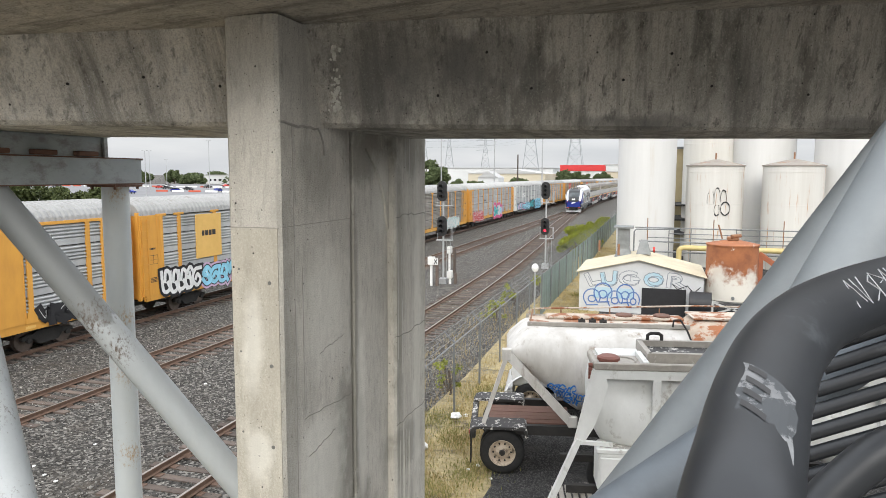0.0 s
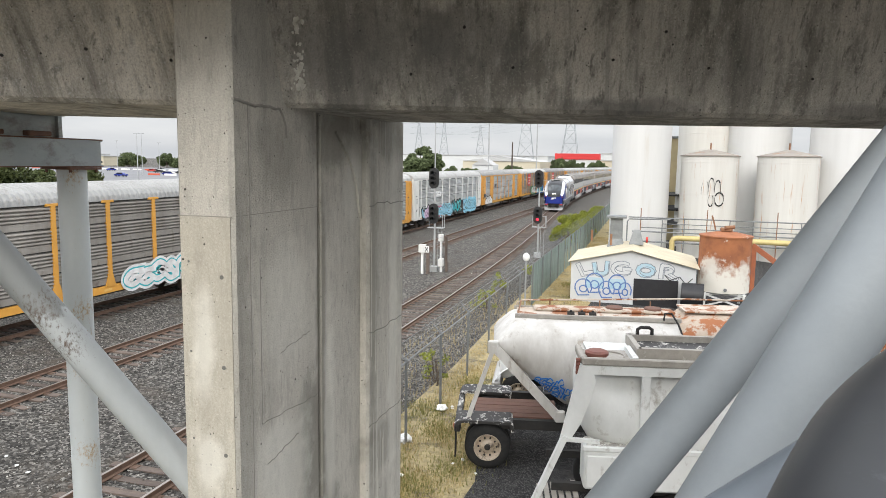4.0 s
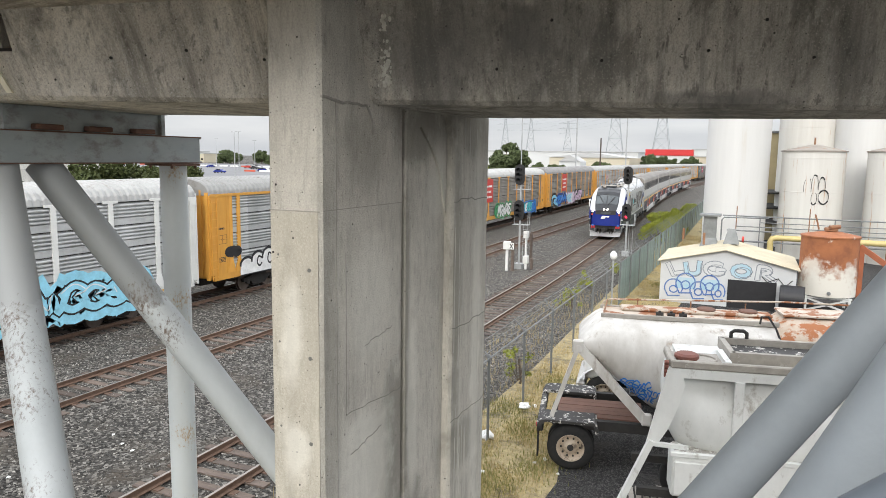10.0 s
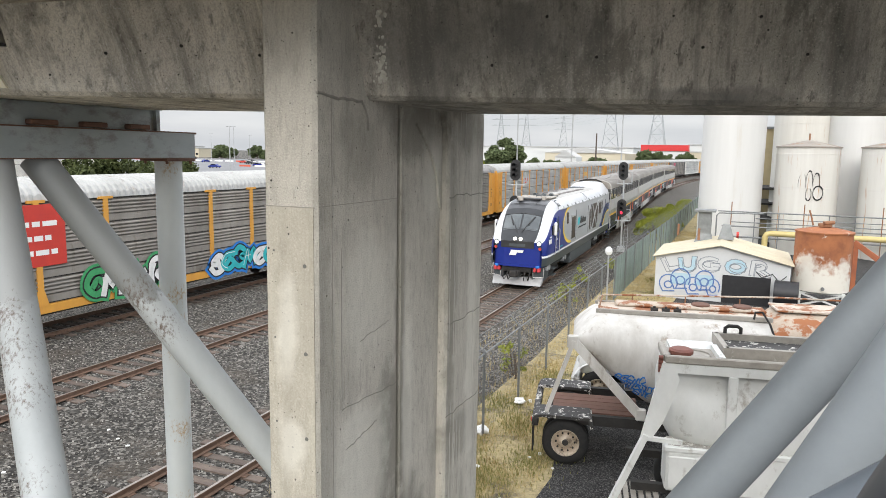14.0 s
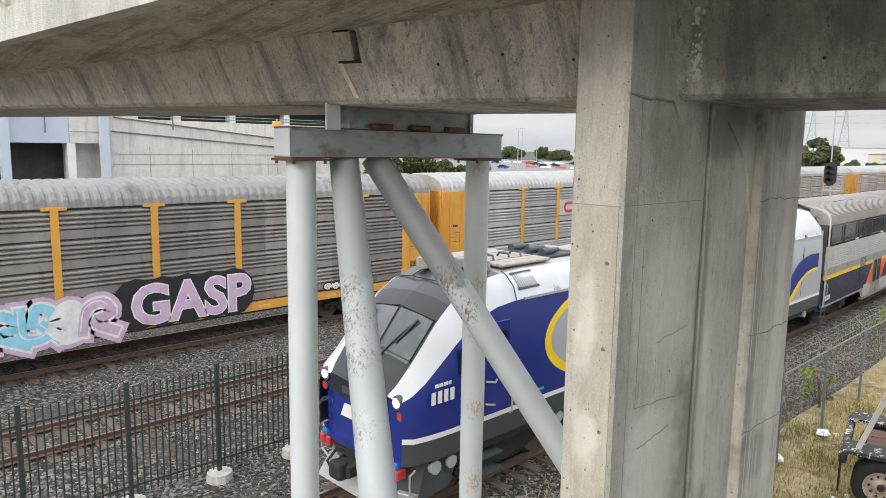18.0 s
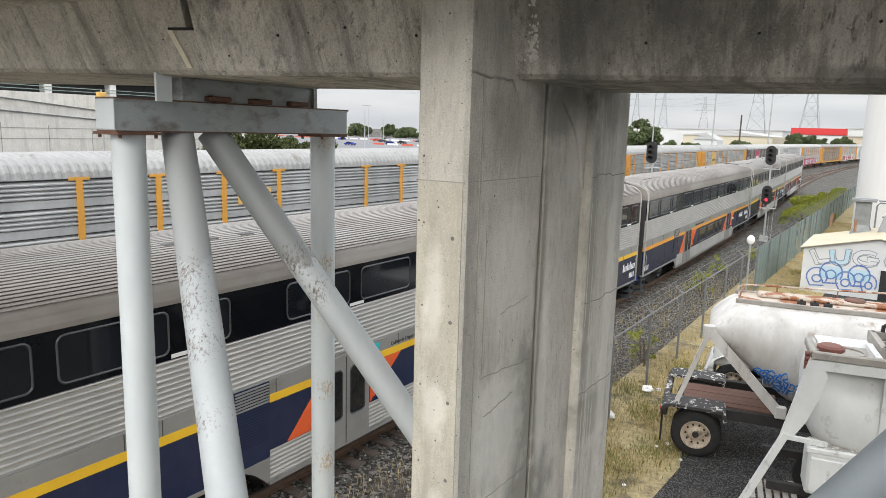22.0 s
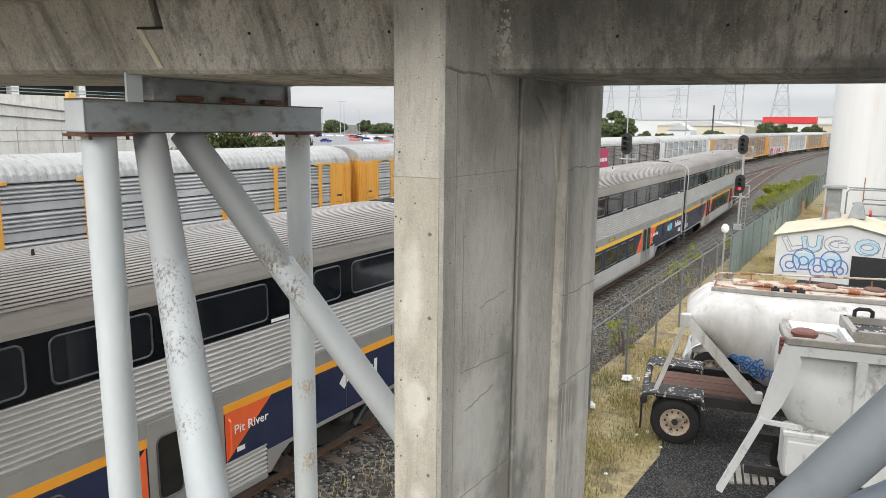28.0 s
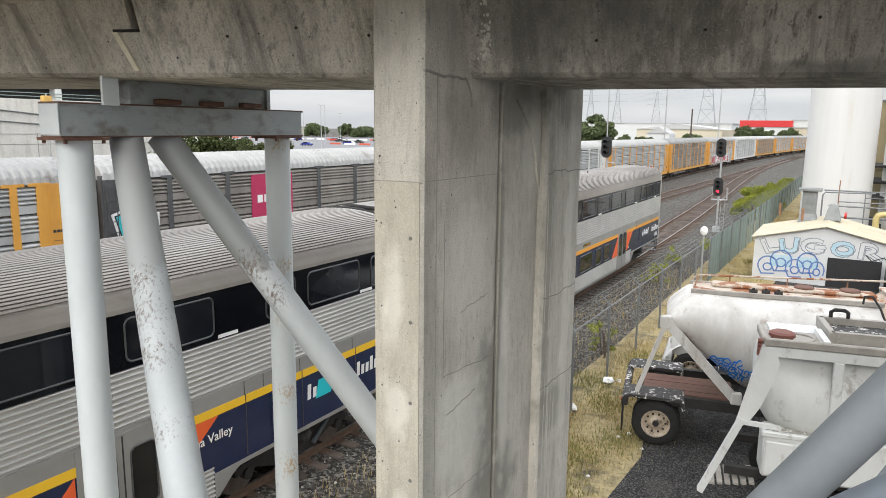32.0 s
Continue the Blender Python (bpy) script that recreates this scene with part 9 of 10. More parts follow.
relay_box(-14.2, 49.5, 1.8, 0.32, "slim white relay box on a post beyond the signal", False)
relay_box(-13.6, 43.4, 1.75, 0.4, "white relay box with a black cross plate beside the track", True)
relay_box(-12.6, 44.2, 0.8, 0.3, "small white junction box at the signal foot", False)
DS = thing("dish_lamp", "white globe floodlight on a pole by the fence", "floodlight", "", pose(-5.3, 33.5, 0))
part("pole", rod(B(), (0, 0, 0), (0, 0, 2.5), 0.04, 0.04, 8), M_ALU, DS)
part("lamp_head", turned(B(), [(0.001, 2.44), (0.11, 2.49), (0.17, 2.62), (0.15, 2.74), (0.06, 2.84), (0.001, 2.85)], 18), M_PAPER, DS, smooth=True)

# ---- picket fence between the tracks ----
PF = thing("picket_fence", "dark green steel picket fence between the tracks", "fence")
M_PICKET = mat("picket_green_black", (0.03, 0.042, 0.038), (0.045, 0.058, 0.052), 4.0, 0.5)
bar_me = mesh_of("picket_bar", lambda: (box(B(), -0.0125, 0.0125, -0.0125, 0.0125, 0.15, 2.35), [M_PICKET], False))
pst_me = mesh_of("picket_post", lambda: (box(B(), -0.04, 0.04, -0.04, 0.04, -0.1, 2.45), [M_PICKET], False))
foot_me = mesh_of("picket_foot", lambda: (turned(B(), [(0.28, -0.12), (0.26, 0.06), (0.001, 0.1)], 12), [M_WALLC], False))
FX = -13.3
y = -12.0
i = 0
while y < 10.0:
    if i % 14 == 0:
        p = share("post", pst_me, PF, pose(FX, y, 0))
        share("footing", foot_me, p, None, "concrete footing")
    else:
        share("picket", bar_me, PF, pose(FX, y, 0))
    y += 0.13
    i += 1
for z in (0.32, 2.05):
    part("rail", box(B(), FX - 0.02, FX + 0.02, -12, 10.05, z, z + 0.04), M_PICKET, PF)


# ---- plants ----
M_LEAF = mat("leaf_green", (0.085, 0.12, 0.035), (0.12, 0.155, 0.05), 2.0, 0.7, spec=0.2)
M_LEAFY = mat("broom_yellow_green", (0.30, 0.31, 0.045), (0.15, 0.19, 0.03), 3.0, 0.7, spec=0.2)
M_LEAFD = mat("leaf_dark", (0.075, 0.10, 0.045), (0.11, 0.135, 0.06), 2.0, 0.75, spec=0.2)
M_SHRUB = mat("shrub_green", (0.045, 0.06, 0.02), (0.085, 0.10, 0.035), 3.0, 0.7, spec=0.2)
M_STRAW = mat("dry_straw", (0.55, 0.44, 0.22), (0.34, 0.26, 0.12), 1.2, 0.9, spec=0.1)
M_GREENG = mat("green_grass", (0.20, 0.205, 0.06), (0.27, 0.25, 0.10), 4.0, 0.9, spec=0.1)
M_BARK = mat("bark", (0.12, 0.09, 0.065), (0.08, 0.06, 0.045), 6.0, 0.9, bump=0.5)


def leaf_cloud(rng, centres, per, size):
    """Small leaf quads scattered in clumps: centres of (x, y, z, radius)."""
    v, f = [], []
    for cx, cy, cz, r in centres:
        d = rng.normal(size=(per, 3))
        d /= np.linalg.norm(d, axis=1)[:, None]
        p = np.array((cx, cy, cz)) + d * (r * rng.uniform(0.35, 1.0, (per, 1)) ** 0.6) * (1, 1, 0.8)
        a = rng.normal(size=(per, 3))
        a /= np.linalg.norm(a, axis=1)[:, None]
        b = np.cross(a, rng.normal(size=(per, 3)))
        b /= np.linalg.norm(b, axis=1)[:, None]
        s = size * rng.uniform(0.6, 1.3, (per, 1))
        q = np.stack([p - a * s, p + b * s * 0.55, p + a * s, p - b * s * 0.55], 1).reshape(-1, 3)
        i0 = len(v)
        v.extend(map(tuple, q))
        f.extend((i0 + 4 * i, i0 + 4 * i + 1, i0 + 4 * i + 2, i0 + 4 * i + 3) for i in range(per))
    return v, f


def tree(x, y, h, w, seed, label, leaf=None, trunk=0.35, per=120, size=0.28, name="tree"):
    rng = np.random.default_rng(seed)
    t = thing(name, label, "tree" if name == "tree" else "bush", "trees", pose(x, y, 0))
    bm = B()
    pipe(bm, [(0, 0, -0.2), (0.1, 0.05, h * trunk * 0.6), (0, 0.1, h * 0.6)], 0.028 * h, 8)
    cs = []
    k = max(10, int(26 * min(1.6, w / 5)))
    for i in range(k):
        a = rng.uniform(0, 2 * math.pi)
        rr = w / 2 * math.sqrt(rng.uniform(0.02, 1))
        zz = h * (trunk + (1 - trunk) * rng.uniform(0.12, 0.92) * (1 - 0.35 * (rr / (w / 2)) ** 2))
        r = w * rng.uniform(0.10, 0.2)
        cs.append((rr * math.cos(a), rr * math.sin(a), min(zz, h - r * 0.7), r))
    for cx, cy, cz, r in cs[:9]:
        pipe(bm, [(0, 0.05, h * trunk * 0.7), (cx * 0.5, cy * 0.5, (cz + h * trunk * 0.7) / 2), (cx, cy, cz)], 0.009 * h, 5)
    part("trunk", bm, M_BARK, t)
    v, f = leaf_cloud(rng, cs, per, size)
    share("crown", sheet_mesh("crown", v, f, leaf or M_LEAF), t)
    return t


# bushes and trees beyond the freight line
for i, (x, y, h, w) in enumerate(((-33, 28.5, 7.3, 5.5), (-33.4, 31.0, 7.6, 6), (-34, 33.5, 7.5, 6), (-34.8, 36, 7.2, 5.5), (-36, 39, 6.4, 5), (-38, 43, 5.0, 5))):
    tree(x, y, h, w, 10 + i, "dense dark green shrub behind the freight line", M_SHRUB, 0.1, 800, 0.11, "bush")
tree(-62, 122, 11.0, 9, 30, "broad green tree beside the car park", M_LEAF, 0.3, 300, 0.35)
tree(-160, 262, 13, 10, 31, "slim tree with an open crown", M_LEAFD, 0.35, 110, 0.5)
tree(-178, 300, 10, 7, 32, "dark conical tree beyond the car park", M_LEAFD, 0.2, 150, 0.5)
tree(-49.5, 152, 10.4, 8, 33, "large dark green tree above the freight line", M_LEAFD, 0.25, 260, 0.4)
tree(-60, 165, 5.5, 12, 34, "dense yellow-green shrubbery behind the freight line", M_LEAFY, 0.1, 240, 0.35)
for i, (x, y, h, w) in enumerate(((-43, 170, 7.2, 5), (-39, 200, 6.9, 6.5), (-37, 300, 10.0, 9), (-31.5, 304, 9.6, 8), (-22.5, 300, 9.3, 8.5), (-48.5, 172, 5.8, 6))):
    tree(x, y, h, w, 40 + i, "rounded dark tree in the distance", M_LEAFD, 0.1, 200, 0.45)
fr = random.Random(77)
for i in range(22):
    x = -150 - 16 * i + fr.uniform(-6, 6)
    tree(x, 480 + 0.1 * x + fr.uniform(-40, 40), fr.uniform(6, 11), fr.uniform(10, 18), 60 + i, "rounded tree across the car park", M_LEAFD, 0.1, 90, 0.8)
# broom along the fence
for i, (x, y, h, w) in enumerate(((-6.6, 62, 2.0, 2.6), (-6.9, 66, 2.4, 3.2), (-6.7, 70, 2.2, 3.0), (-6.9, 74.5, 2.0, 3.2), (-6.6, 80, 1.8, 3.0), (-6.8, 87, 1.6, 3.0), (-6.4, 95, 1.5, 3.0))):
    tree(x, y, h, w, 80 + i, "yellow-green broom bush along the fence", M_LEAFY, 0.05, 420, 0.065, "bush")
for i, (x, y, h, w) in enumerate(((-7.3, 38.5, 1.3, 1.2), (-7.2, 33.5, 1.2, 1.3), (-6.1, 22.0, 1.3, 0.9), (-6.3, 16.0, 1.5, 0.8), (-6.6, 44, 1.0, 1.2))):
    tree(x, y, h, w, 95 + i, "straggly yellow-green weed by the fence", M_LEAFY, 0.1, 30, 0.06, "bush")


def blades(name, material, label, count, seed, where, h0, h1, wide):
    rng = np.random.default_rng(seed)
    v, f = [], []
    for i in range(count):
        x, y = where(rng)
        a = rng.uniform(0, 2 * math.pi)
        h = rng.uniform(h0, h1)
        lean = rng.uniform(0.1, 0.7) * h
        dx, dy = math.cos(a), math.sin(a)
        w_ = wide * rng.uniform(0.6, 1.4)
        b = len(v)
        v += [(x - dy * w_, y + dx * w_, 0.0), (x + dy * w_, y - dx * w_, 0.0), (x + dx * lean, y + dy * lean, h)]
        f.append((b, b + 1, b + 2))
    ob = new(name, sheet_mesh(name, v, f, material))
    return tagged(ob, label, "grass", kind="stuff")


def verge_spot(rng):
    y = 8 + 62 * rng.uniform() ** 1.7
    lo, hi = -6.0, (-3.5 if y < 36 else -2.7)
    for _ in range(3):
        x = lo + (hi - lo) * rng.beta(1.3, 1.3)
        if math.sin(2.3 * x + 0.9 * y) + math.sin(1.1 * x - 2.1 * y + 1.0) + 0.5 * math.sin(5 * x + 3.1 * y) > rng.uniform(-1.4, 0.6):
            break
        y += rng.normal() * 0.5
    return x, max(8.0, y)


CLUMPS = [(-4.9, 18.6), (-4.6, 15.2), (-5.6, 16.3), (-4.3, 13.6), (-5.0, 22.5), (-4.2, 26), (-3.4, 38), (-3.2, 46), (-4.6, 12.4), (-5.4, 13.6), (-5.1, 15.0), (-3.9, 16.6), (-5.7, 19.8), (-4.6, 30), (-5.2, 34), (-4.0, 42), (-4.4, 52)]


def clump_spot(rng):
    c = CLUMPS[rng.integers(len(CLUMPS))]
    return c[0] + rng.normal() * 0.35, c[1] + rng.normal() * 0.5


blades("dry_grass", M_STRAW, "dry straw-coloured grass on the verge", 60000, 5, verge_spot, 0.03, 0.13, 0.009)
blades("green_grass", M_GREENG, "patches of green grass on the verge", 14000, 6, clump_spot, 0.04, 0.16, 0.010)
blades("trackside_weeds", M_STRAW, "dry stalks and twigs between track and fence", 2600, 7, lambda r: (r.uniform(-8.4, -6.0), 8 + 30 * r.uniform() ** 1.5), 0.08, 0.4, 0.006)

# loose stones over the ballast
rng = np.random.default_rng(3)
N = 26000
px = rng.uniform(-22.0, -6.2, N)
py = 8 + 42 * rng.uniform(size=N) ** 1.6
keep = np.ones(N, bool)
for c in (-10.1, -17.4):
    keep &= ~((np.abs(np.abs(px - c) - 0.7525) < 0.09))
px, py = px[keep], py[keep]
N = len(px)
sz = rng.uniform(0.018, 0.042, N) * (1 + 0.6 * (rng.uniform(size=N) > 0.97))
base = np.array([(1, 0, 0), (-0.6, 0.8, 0), (-0.5, -0.9, 0), (0.1, 0.1, 0.9), (0.2, -0.1, -0.6)])
ang = rng.uniform(0, 2 * math.pi, N)
ca, sa = np.cos(ang), np.sin(ang)
bx = base[None] * rng.uniform(0.6, 1.3, (N, 5, 1))
vx = bx[:, :, 0] * ca[:, None] - bx[:, :, 1] * sa[:, None]
vy = bx[:, :, 0] * sa[:, None] + bx[:, :, 1] * ca[:, None]
d = np.min(np.stack([np.abs(px + 10.1), np.abs(px + 17.4), np.abs(px + 23.6)]), 0)
gz = -0.12 * np.clip((d - 1.4) / 1.4, 0, 1)
V = np.stack([vx * sz[:, None] + px[:, None], vy * sz[:, None] + py[:, None], bx[:, :, 2] * sz[:, None] + gz[:, None] + 0.012], -1).reshape(-1, 3)
tri = np.array([(0, 1, 3), (1, 2, 3), (2, 0, 3), (1, 0, 4), (2, 1, 4), (0, 2, 4)])
Fc = (tri[None] + 5 * np.arange(N)[:, None, None]).reshape(-1, 3)
stone_m = bpy.data.materials.new("loose_stone")
stone_m.use_nodes = True
sn, sl = stone_m.node_tree.nodes, stone_m.node_tree.links
sg = sn.new("ShaderNodeNewGeometry")
sr = sn.new("ShaderNodeValToRGB")
sr.color_ramp.elements[0].color, sr.color_ramp.elements[1].color = (0.04, 0.038, 0.036, 1), (0.46, 0.44, 0.40, 1)
se = sr.color_ramp.elements.new(0.75)
se.color = (0.15, 0.14, 0.127, 1)
sl.new(sg.outputs["Random Per Island"], sr.inputs["Fac"])
sl.new(sr.outputs["Color"], sn["Principled BSDF"].inputs["Base Color"])
sn["Principled BSDF"].inputs["Roughness"].default_value = 0.9
tagged(new("loose_stones", sheet_mesh("loose_stones", V.tolist(), Fc.tolist(), stone_m)), "loose grey ballast stones between the tracks", "stones", kind="stuff")
# pale litter and stones
lt = random.Random(12)
for i in range(46):
    x, y = (lt.uniform(-14.5, -7.5), 9 + 16 * lt.random() ** 1.5) if i < 30 else (lt.uniform(-5.9, -3.2), lt.uniform(12, 24))
    r = lt.uniform(0.04, 0.09)
    o = part("litter", blob(B(), (0, 0, 0), r, i, 1, 0.5, 0.45), M_PAPER, None, m=pose(x, y, 0.02 if x > -6 else -0.09, 0, 0, lt.uniform(0, 360)))
    tagged(o, "scrap of pale litter or stone on the ground", "litter", "litter")
for x, y, r in ((-5.5, 17.6, 0.2), (-5.25, 20.0, 0.16)):
    o = part("litter", blob(B(), (0, 0, 0), r, int(r * 100), 2, 0.6, 0.6), M_PAPER, None, m=pose(x, y, 0.08))
    tagged(o, "crumpled white plastic bag on the grass", "litter", "litter")

# ---- distance ----
M_CREAM = mat("cream_warehouse", (0.55, 0.50, 0.38), (0.50, 0.45, 0.34), 0.05, 0.8)
M_GREYROOF = mat("grey_roof", (0.45, 0.45, 0.44), (0.40, 0.40, 0.39), 0.05, 0.8)
M_REDB = mat("red_building", (0.55, 0.03, 0.03), (0.50, 0.03, 0.03), 0.05, 0.6)
M_PALEB = mat("pale_building", (0.62, 0.63, 0.62), (0.56, 0.57, 0.56), 0.05, 0.8)
M_LOT = mat("car_park_asphalt", (0.20, 0.20, 0.205), (0.16, 0.16, 0.165), 0.1, 0.9)
M_BARRIER = mat("orange_red_barrier", (0.55, 0.10, 0.05), (0.48, 0.09, 0.05), 0.5, 0.6)
M_PYLON = mat("pylon_steel", (0.40, 0.42, 0.43), (0.36, 0.38, 0.39), 0.5, 0.6, 0.3)
M_BLUEW = mat("pale_blue_wall", (0.52, 0.58, 0.66), (0.48, 0.54, 0.62), 0.5, 0.6)


def building(name, x0, x1, y0, y1, h, wall, roof, label, gable=0.0, rows=0, door=0):
    t = thing(name, label, "building", "far buildings")
    part("wall", box(B(), x0, x1, y0, y1, 0, h), wall, t)
    if gable:
        n = max(1, int((x1 - x0) / 22))
        bm = B()
        for i in range(n):
            a, b = x0 + (x1 - x0) * i / n, x0 + (x1 - x0) * (i + 1) / n
            loft(bm, [[(a, y, h), (b, y, h), ((a + b) / 2, y, h + gable)] for y in (y0 - 0.5, y1 + 0.5)])
        part("roof", bm, roof, t)
    else:
        part("roof", box(B(), x0 - 0.4, x1 + 0.4, y0 - 0.4, y1 + 0.4, h, h + 0.5), roof, t)
    for r in range(rows):
        k = int((x1 - x0) / 4)
        for i in range(k):
            xx = x0 + 1.2 + i * 4
            part("window", box(B(), xx, xx + 1.8, y0 - 0.06, y0 + 0.02, 2 + r * 3, 3.4 + r * 3), M_GLASSD, t)
    return t


building("warehouse", -80, -46, 300, 340, 7.6, M_CREAM, M_GREYROOF, "cream warehouse with low gables", 2.2)
building("warehouse", -44, 20, 340, 390, 8.6, M_CREAM, M_GREYROOF, "long cream warehouse with grey roof", 0)
building("warehouse", -160, -60, 420, 480, 11.0, M_PALEB, M_GREYROOF, "long pale warehouse in the distance", 0)
building("shop_building", -43.5, -23.7, 330, 335, 9.0, M_PALEB, M_REDB, "pale shop building with a red roof band", 0)
part("roof_band", box(B(), -43.8, -23.4, 329.5, 335.5, 9.1, 11.7), M_REDB, scene.collection.objects["shop_building"], "red roof band")
building("office_building", -30, 5, 420, 440, 13.0, M_PALEB, M_GREYROOF, "pale office block in the distance", 0, 2)
building("house", -66, -58, 262, 272, 6.0, M_PALEB, M_GREYROOF, "small pale house with gable roof", 2.5, 1)
building("low_building", -330, -250, 440, 460, 6.0, M_PALEB, M_GREYROOF, "low pale building beyond the car park", 0, 1)
building("low_building", -480, -400, 440, 475, 7.0, M_CREAM, M_GREYROOF, "low cream building beyond the car park", 0, 1)
building("far_sheds", -700, -520, 520, 580, 9.0, M_PALEB, M_GREYROOF, "low sheds on the skyline", 0)
building("far_sheds", -420, -180, 640, 700, 10.0, M_CREAM, M_GREYROOF, "low sheds on the skyline", 0)
building("far_sheds", 40, 260, 520, 600, 13.0, M_PALEB, M_GREYROOF, "low sheds on the skyline", 0)

bm = B()
prism(bm, [(-42, 60), (-60, 400), (-420, 400), (-420, 60)], 0.0, 0.06)
setting("car_park", bm, M_LOT, "grey asphalt car park across the tracks", "car park")
CB = thing("barrier_row", "row of red and white barriers in the car park", "barrier", "car park barriers")
br = random.Random(5)
for row, (ya, n_) in enumerate(((230, 14), (312, 40))):
    for i in range(n_):
        x = -90 - 2.0 * row - i * 7.5
        part("barrier", box(B(), x, x + 5.2, ya, ya + 0.5, 0.06, 0.75), M_BARRIER if br.random() < 0.35 else M_PAPER, CB)


def car(x, y, rz, colour, label):
    c = thing("parked_car", label, "car", "parked cars", pose(x, y, 0.06, 0, 0, rz))
    prof = [(-2.2, 0.35), (-2.25, 0.75), (-1.6, 0.9), (-0.9, 1.4), (0.7, 1.42), (1.5, 0.95), (2.2, 0.85), (2.25, 0.4)]
    part("body", loft(B(), [[(px_, y_, pz_) for px_, pz_ in prof] for y_ in (-0.85, 0.85)]), colour, c)
    part("glass", loft(B(), [[(px_, y_, pz_) for px_, pz_ in ((-1.35, 0.98), (-0.85, 1.36), (0.65, 1.38), (1.25, 1.0))] for y_ in (-0.87, 0.87)]), M_GLASSD, c)
    for wx in (-1.4, 1.4):
        for wy in (-0.86, 0.74):
            part("wheel", rod(B(), (wx, wy, 0.32), (wx, wy + 0.14, 0.32), 0.32, 0.32, 14), M_TYRE, c)
    return c


CARC = [(M_PAPER, "white"), (M_SILVER, "silver"), (M_INK, "black"), (M_REDSIGN, "red"), (M_LBLUE, "blue"), (M_ENDGREY, "grey")]
cr = random.Random(3)
for i in range(34):
    m_, nm = CARC[cr.randrange(len(CARC))]
    car(cr.uniform(-300, -100), 200 + 16 * cr.randrange(11) + cr.uniform(-1, 1) + 4, cr.choice((80, 95, 5, 178)), m_, f"{nm} car in the far car park")


def lattice(x, y, h, w, label):
    p = thing("power_pylon", label, "pylon", "power pylons", pose(x, y, 0, 0, 0, 12))
    bm = B()
    lev = [0, 0.22, 0.4, 0.55, 0.68, 0.78, 0.86, 0.93, 1.0]

    def half(f):
        return w / 2 * (1 - f) ** 1.3 + w * 0.06
    for f0, f1 in zip(lev, lev[1:]):
        a, b = half(f0), half(f1)
        ca_ = [(-a, -a), (a, -a), (a, a), (-a, a)]
        cb_ = [(-b, -b), (b, -b), (b, b), (-b, b)]
        for i in range(4):
            j = (i + 1) % 4
            rod(bm, (*ca_[i], f0 * h), (*cb_[i], f1 * h), 0.13, 0.13, 4)
            rod(bm, (*ca_[i], f0 * h), (*cb_[j], f1 * h), 0.07, 0.07, 4)
            rod(bm, (*ca_[j], f0 * h), (*cb_[i], f1 * h), 0.07, 0.07, 4)
            rod(bm, (*cb_[i], f1 * h), (*cb_[j], f1 * h), 0.07, 0.07, 4)
    part("tower", bm, M_PYLON, p)
    for f in (0.72, 0.84, 0.95):
        part("crossarm", rod(rod(B(), (-w * 0.75, 0, f * h), (w * 0.75, 0, f * h), 0.12, 0.12, 4), (-w * 0.75, 0, f * h), (0, 0, f * h + 1.6), 0.08, 0.08, 4), M_PYLON, p)
    return p


PYL = [(-70, 400, 46), (-45, 400, 46), (-215, 640, 46), (-190, 640, 46), (-150, 620, 40), (30, 330, 46), (-10, 620, 46)]
for x, y, h in PYL:
    lattice(x, y, h, 11, "grey lattice power pylon in the distance")
WR = thing("power_lines", "thin overhead power lines", "power line")
for k, (a, b) in enumerate((((-70, 400), (90, 260)), ((-45, 400), (120, 250)), ((-70, 400), (-215, 640)), ((-45, 400), (-190, 640)), ((-70, 400), (-320, 420)))):
    for dz in (33.5, 39, 44):
        for dx in (-7, 7):
            pts = []
            for i in range(17):
                s = i / 16
                pts.append((a[0] + dx + (b[0] - a[0]) * s, a[1] + (b[1] - a[1]) * s, dz - 9 * 4 * s * (1 - s) * 0.5))
            part("cable", pipe(B(), pts, 0.035, 4), M_PYLON, WR)
LP = [(-33.5, 148, 30), (-25.5, 162, 30), (-46, 150, 30), (-150, 180, 14), (-190, 230, 16), (-230, 290, 14), (-260, 270, 13), (-170, 240, 20), (-290, 330, 16)]
for x, y, h in LP:
    p = thing("lamp_post", "tall grey lamp post", "lamp post", "lamp posts", pose(x, y, 0))
    part("pole", rod(B(), (0, 0, 0), (0, 0, h), 0.16, 0.09, 8), M_ALU, p)
    part("arm", rod(B(), (-0.8, 0, h), (0.8, 0, h), 0.05, 0.05, 6), M_ALU, p)
    for s in (-0.8, 0.8):
        part("lamp_head", rbox(B(), s - 0.3, s + 0.3, -0.15, 0.15, h - 0.1, h + 0.1, 0.03, 1), M_ALU, p)
UP = thing("utility_pole", "dark wooden utility pole beyond the freight line", "utility pole", "", pose(-30, 156, 0))
part("pole", rod(B(), (0, 0, 0), (0, 0, 11.5), 0.2, 0.14, 8), M_TIE, UP)

# ---- ramp wall and garage across the tracks ----
RW = thing("parking_ramp", "pale concrete parking ramp wall with panel joints", "parking garage")
M_RAMP = concrete("pale_ramp_concrete", (0.74, 0.72, 0.66), (0.68, 0.66, 0.60), (0.48, 0.46, 0.42), (1.6, 1.6, 0.25), hole=False, fine=0.2, rough_=0.2)
M_JOINT = mat("joint_shadow_grey", (0.30, 0.29, 0.27), (0.26, 0.25, 0.23), 3)
# near-black colour that stands in for the shade inside the openings
M_OPEN_SHADE = mat("opening_shade", (0.035, 0.038, 0.04), (0.06, 0.06, 0.058), 1.5, 0.9)
pr = [(15.8, 0), (15.8, 6.95), (13.7, 6.95), (13.7, 8.5), (16, 8.45), (27.2, 7.4), (34, 6.75), (34, 0)]
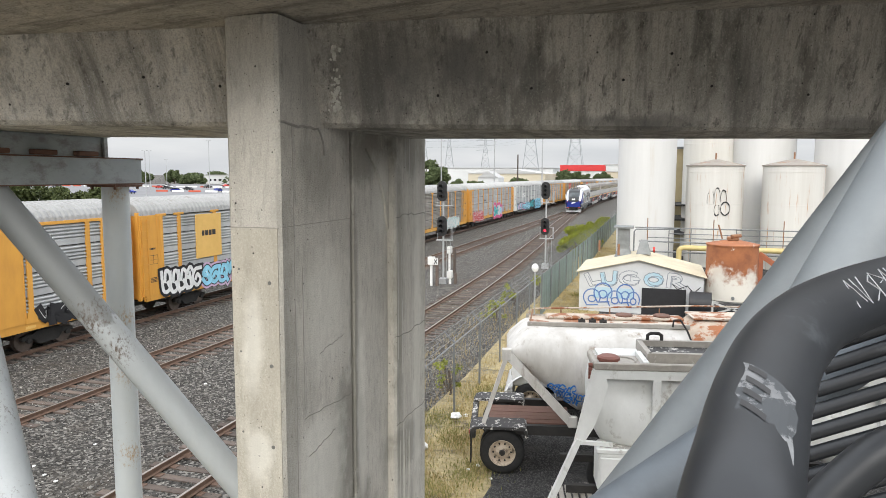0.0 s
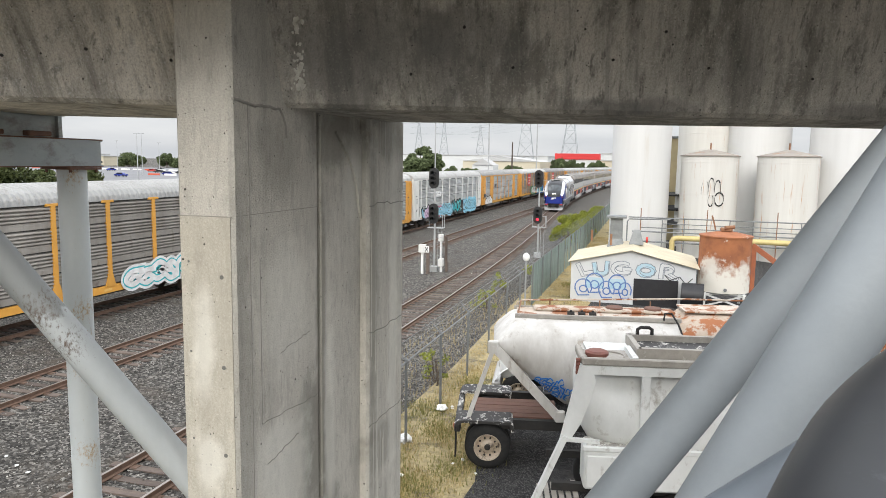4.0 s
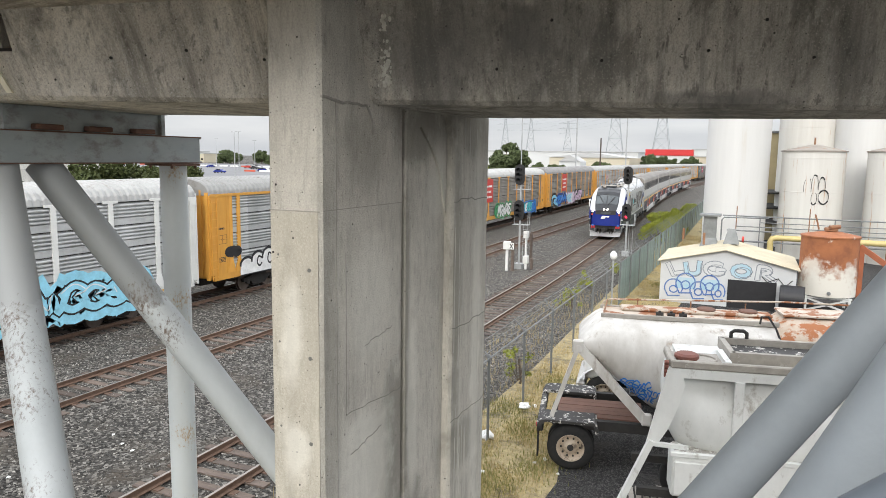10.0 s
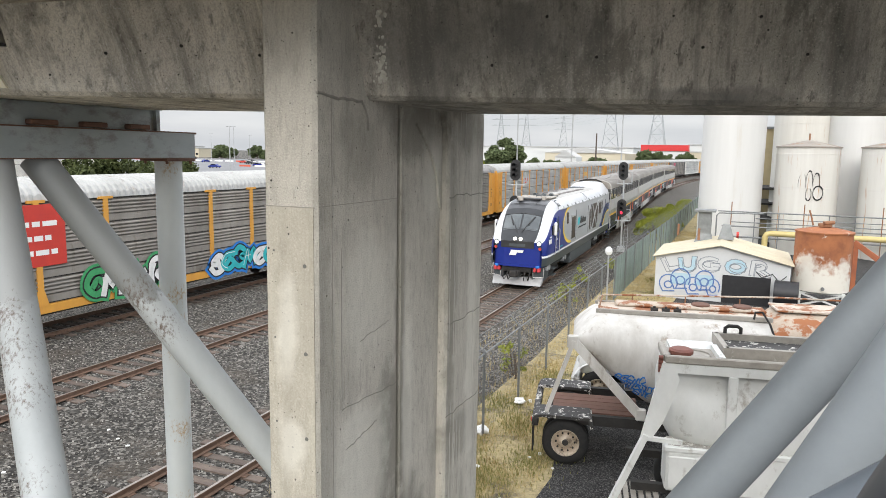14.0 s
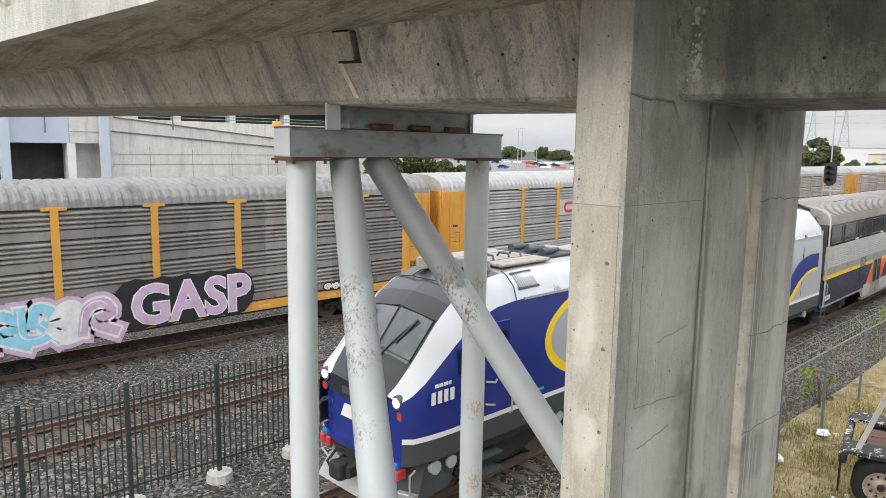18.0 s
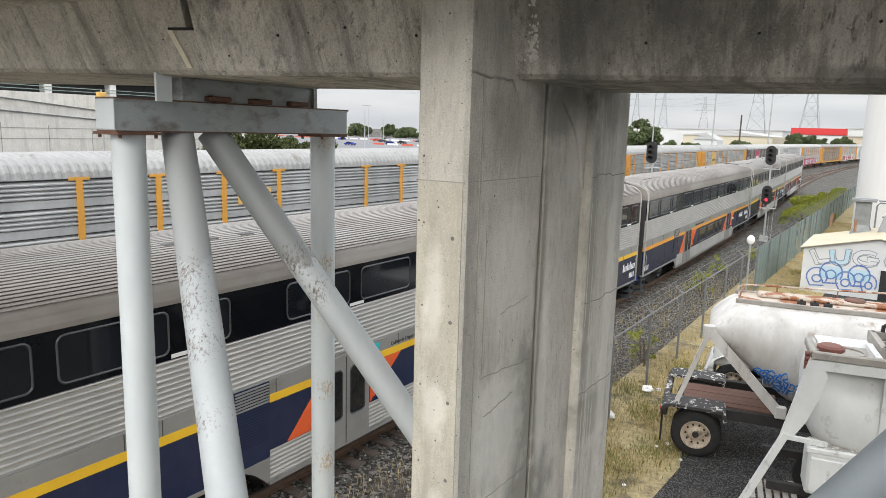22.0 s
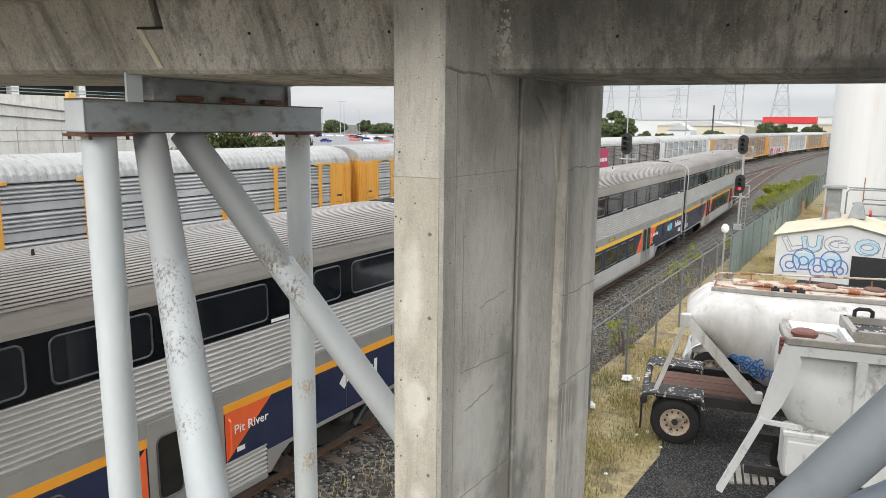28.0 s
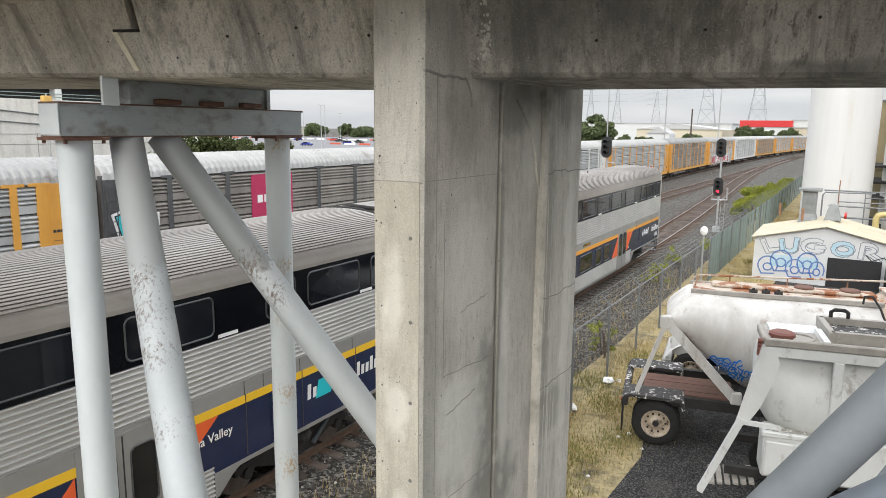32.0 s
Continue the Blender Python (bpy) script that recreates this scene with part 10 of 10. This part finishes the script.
part("ramp_wall", loft(B(), [[(-42, y, z) for y, z in pr], [(-42.4, y, z) for y, z in pr]]), M_RAMP, RW)
part("back_wall", box(B(), -43.4, -43.0, 13.7, 40, 0, 8.42), M_RAMP, RW, "pale wall behind the ramp")
bm = B()
for y in (18.0, 20.6, 23.2, 25.8, 28.4):
    box(bm, -41.998, -41.985, y, y + 0.035, 0, 6.9 - 0.05 * (y - 16))
for z in (5.75, 6.35):
    box(bm, -41.998, -41.985, 15.9, 33.5, z, z + 0.03)
box(bm, -41.998, -41.985, 13.75, 15.8, 7.55, 7.59)
part("panel_joints", bm, M_JOINT, RW, "thin dark panel joints")
for y0, z0, y1, z1 in ((16, 8.45, 27.2, 7.4), (15.9, 7.65, 27.2, 6.86)):
    part("ramp_rail", rod(B(), (-41.95, y0, z0), (-41.95, y1, z1), 0.035, 0.035, 6), M_GALVP, RW, "thin dark sloping rail")
part("upper_deck", box(B(), -60, -43.2, 14, 40, 9.35, 10.6), M_RAMP, RW, "pale upper deck edge")
# solid block; its dark colour paints the shade under the upper deck
part("parking_level", box(B(), -59, -44.2, 17.8, 39, 8.2, 9.35), M_OPEN_SHADE, RW, "dark block painted as the shade of the open level")
part("end_wall", box(B(), -44, -43.05, 14, 17.8, 8.42, 9.35), M_RAMP, RW)
for y in (20.1, 23.8, 27.9, 32.2, 36.4):
    part("deck_column", box(B(), -43.9, -43.3, y, y + 0.42, 0, 9.35), M_PAPER, RW, "white column")
for z in (8.6, 8.8):
    part("deck_rail", rod(B(), (-43.25, 17.8, z), (-43.25, 39, z), 0.025, 0.025, 6), M_SLAT, RW, "green guard rail")
for y, z in ((12.47, 8.4), (19.4, 8.75)):
    part("wall_conduit", pipe(B(), [(-41.9, y - 0.12, z), (-41.9, y + 0.02, z - 0.05), (-41.9, y + 0.02, z - 0.95)], 0.04, 6), M_GALVP, RW, "thin conduit")
GB = thing("garage_building", "pale blue garage building with dark openings", "building")
part("upper_wall", box(B(), -52, -42.05, -16, 13.68, 6.93, 11.5), M_BLUEW, GB)
# solid block; the shade behind the columns is painted into it
part("dark_interior", box(B(), -51.5, -43.6, -16, 15.8, 0, 6.93), M_OPEN_SHADE, GB, "dark block painted as the shade in the garage openings")
for y in (-9.5, -4.9, -0.3, 4.2, 8.7, 13.55):
    part("column", box(B(), -42.5, -42.02, y, y + 0.42, 0, 6.93), M_PAPER, GB, "white column")
for y in (1.3, 10.3, 15.2):
    part("tall_post", box(B(), -41.95, -41.5, y, y + 0.42, 0, 11), M_BLUEW, GB, "pale blue steel post")
part("roof", box(B(), -52.3, -41.9, -16.2, 13.8, 11.5, 11.8), M_GREYROOF, GB)
t = thing("traffic_signal_pole", "thin pole with a yellow signal box", "signal pole", "", pose(-41.6, 26.3, 0))
part("pole", rod(B(), (0, 0, 0), (0, 0, 8.75), 0.045, 0.04, 8), M_ALU, t)
part("signal_box", rbox(B(), -0.18, 0.18, -0.25, 0.25, 8.2, 8.6, 0.03, 1), M_TANSIGN, t)


def glide(t, knots):
    """A smooth curve through (time, distance) knots; the first and the last only set the slope."""
    for i in range(1, len(knots) - 2):
        (ta, pa), (t0, p0), (t1, p1), (tb, pb) = knots[i - 1:i + 3]
        if t <= t1:
            u, h = (t - t0) / (t1 - t0), t1 - t0
            m0, m1 = (p1 - pa) / (t1 - ta), (pb - p0) / (tb - t0)
            return (2 * u ** 3 - 3 * u * u + 1) * p0 + (u ** 3 - 2 * u * u + u) * h * m0 + (3 * u * u - 2 * u ** 3) * p1 + (u ** 3 - u * u) * h * m1


def freight_s(t):
    """How far the freight train has rolled."""
    return glide(t, ((-5, -84.8), (0, -26.8), (5, 31.1), (10, 88.0), (16, 155.3), (19, 187.7), (24, 241.6), (29, 295.0), (32, 325.9), (36, 367.0)))


def passenger_p(t):
    """Where the joint behind the locomotive stands; the train slows a little as it comes in."""
    return glide(t, ((-6, 189.2), (0, 149.4), (6, 109.5), (12, 69.5), (16, 42.6), (19, 23.42), (21, 10.35), (25, -15.48), (29, -41.48), (32, -61.1), (36, -87.3)))


def on_track(y, knots, half):
    """The pose of a car whose middle is at y, by its two bogies."""
    a, b = smooth_x(y - half, knots), smooth_x(y + half, knots)
    return pose((a + b) / 2, y, RAIL_TOP, 0, 0, -math.degrees(math.atan2(b - a, 2 * half)))


def motions():
    times = range(33)
    for n, car in RACKS:
        walk(car, [(t, on_track(PITCH * (n + 0.5) - freight_s(t), FREIGHT_KNOTS, 9.8)) for t in times])
    for off, car in CONSIST:
        walk(car, [(t, on_track(passenger_p(t) + off, NEAR_KNOTS, 8.5)) for t in times])


motions()
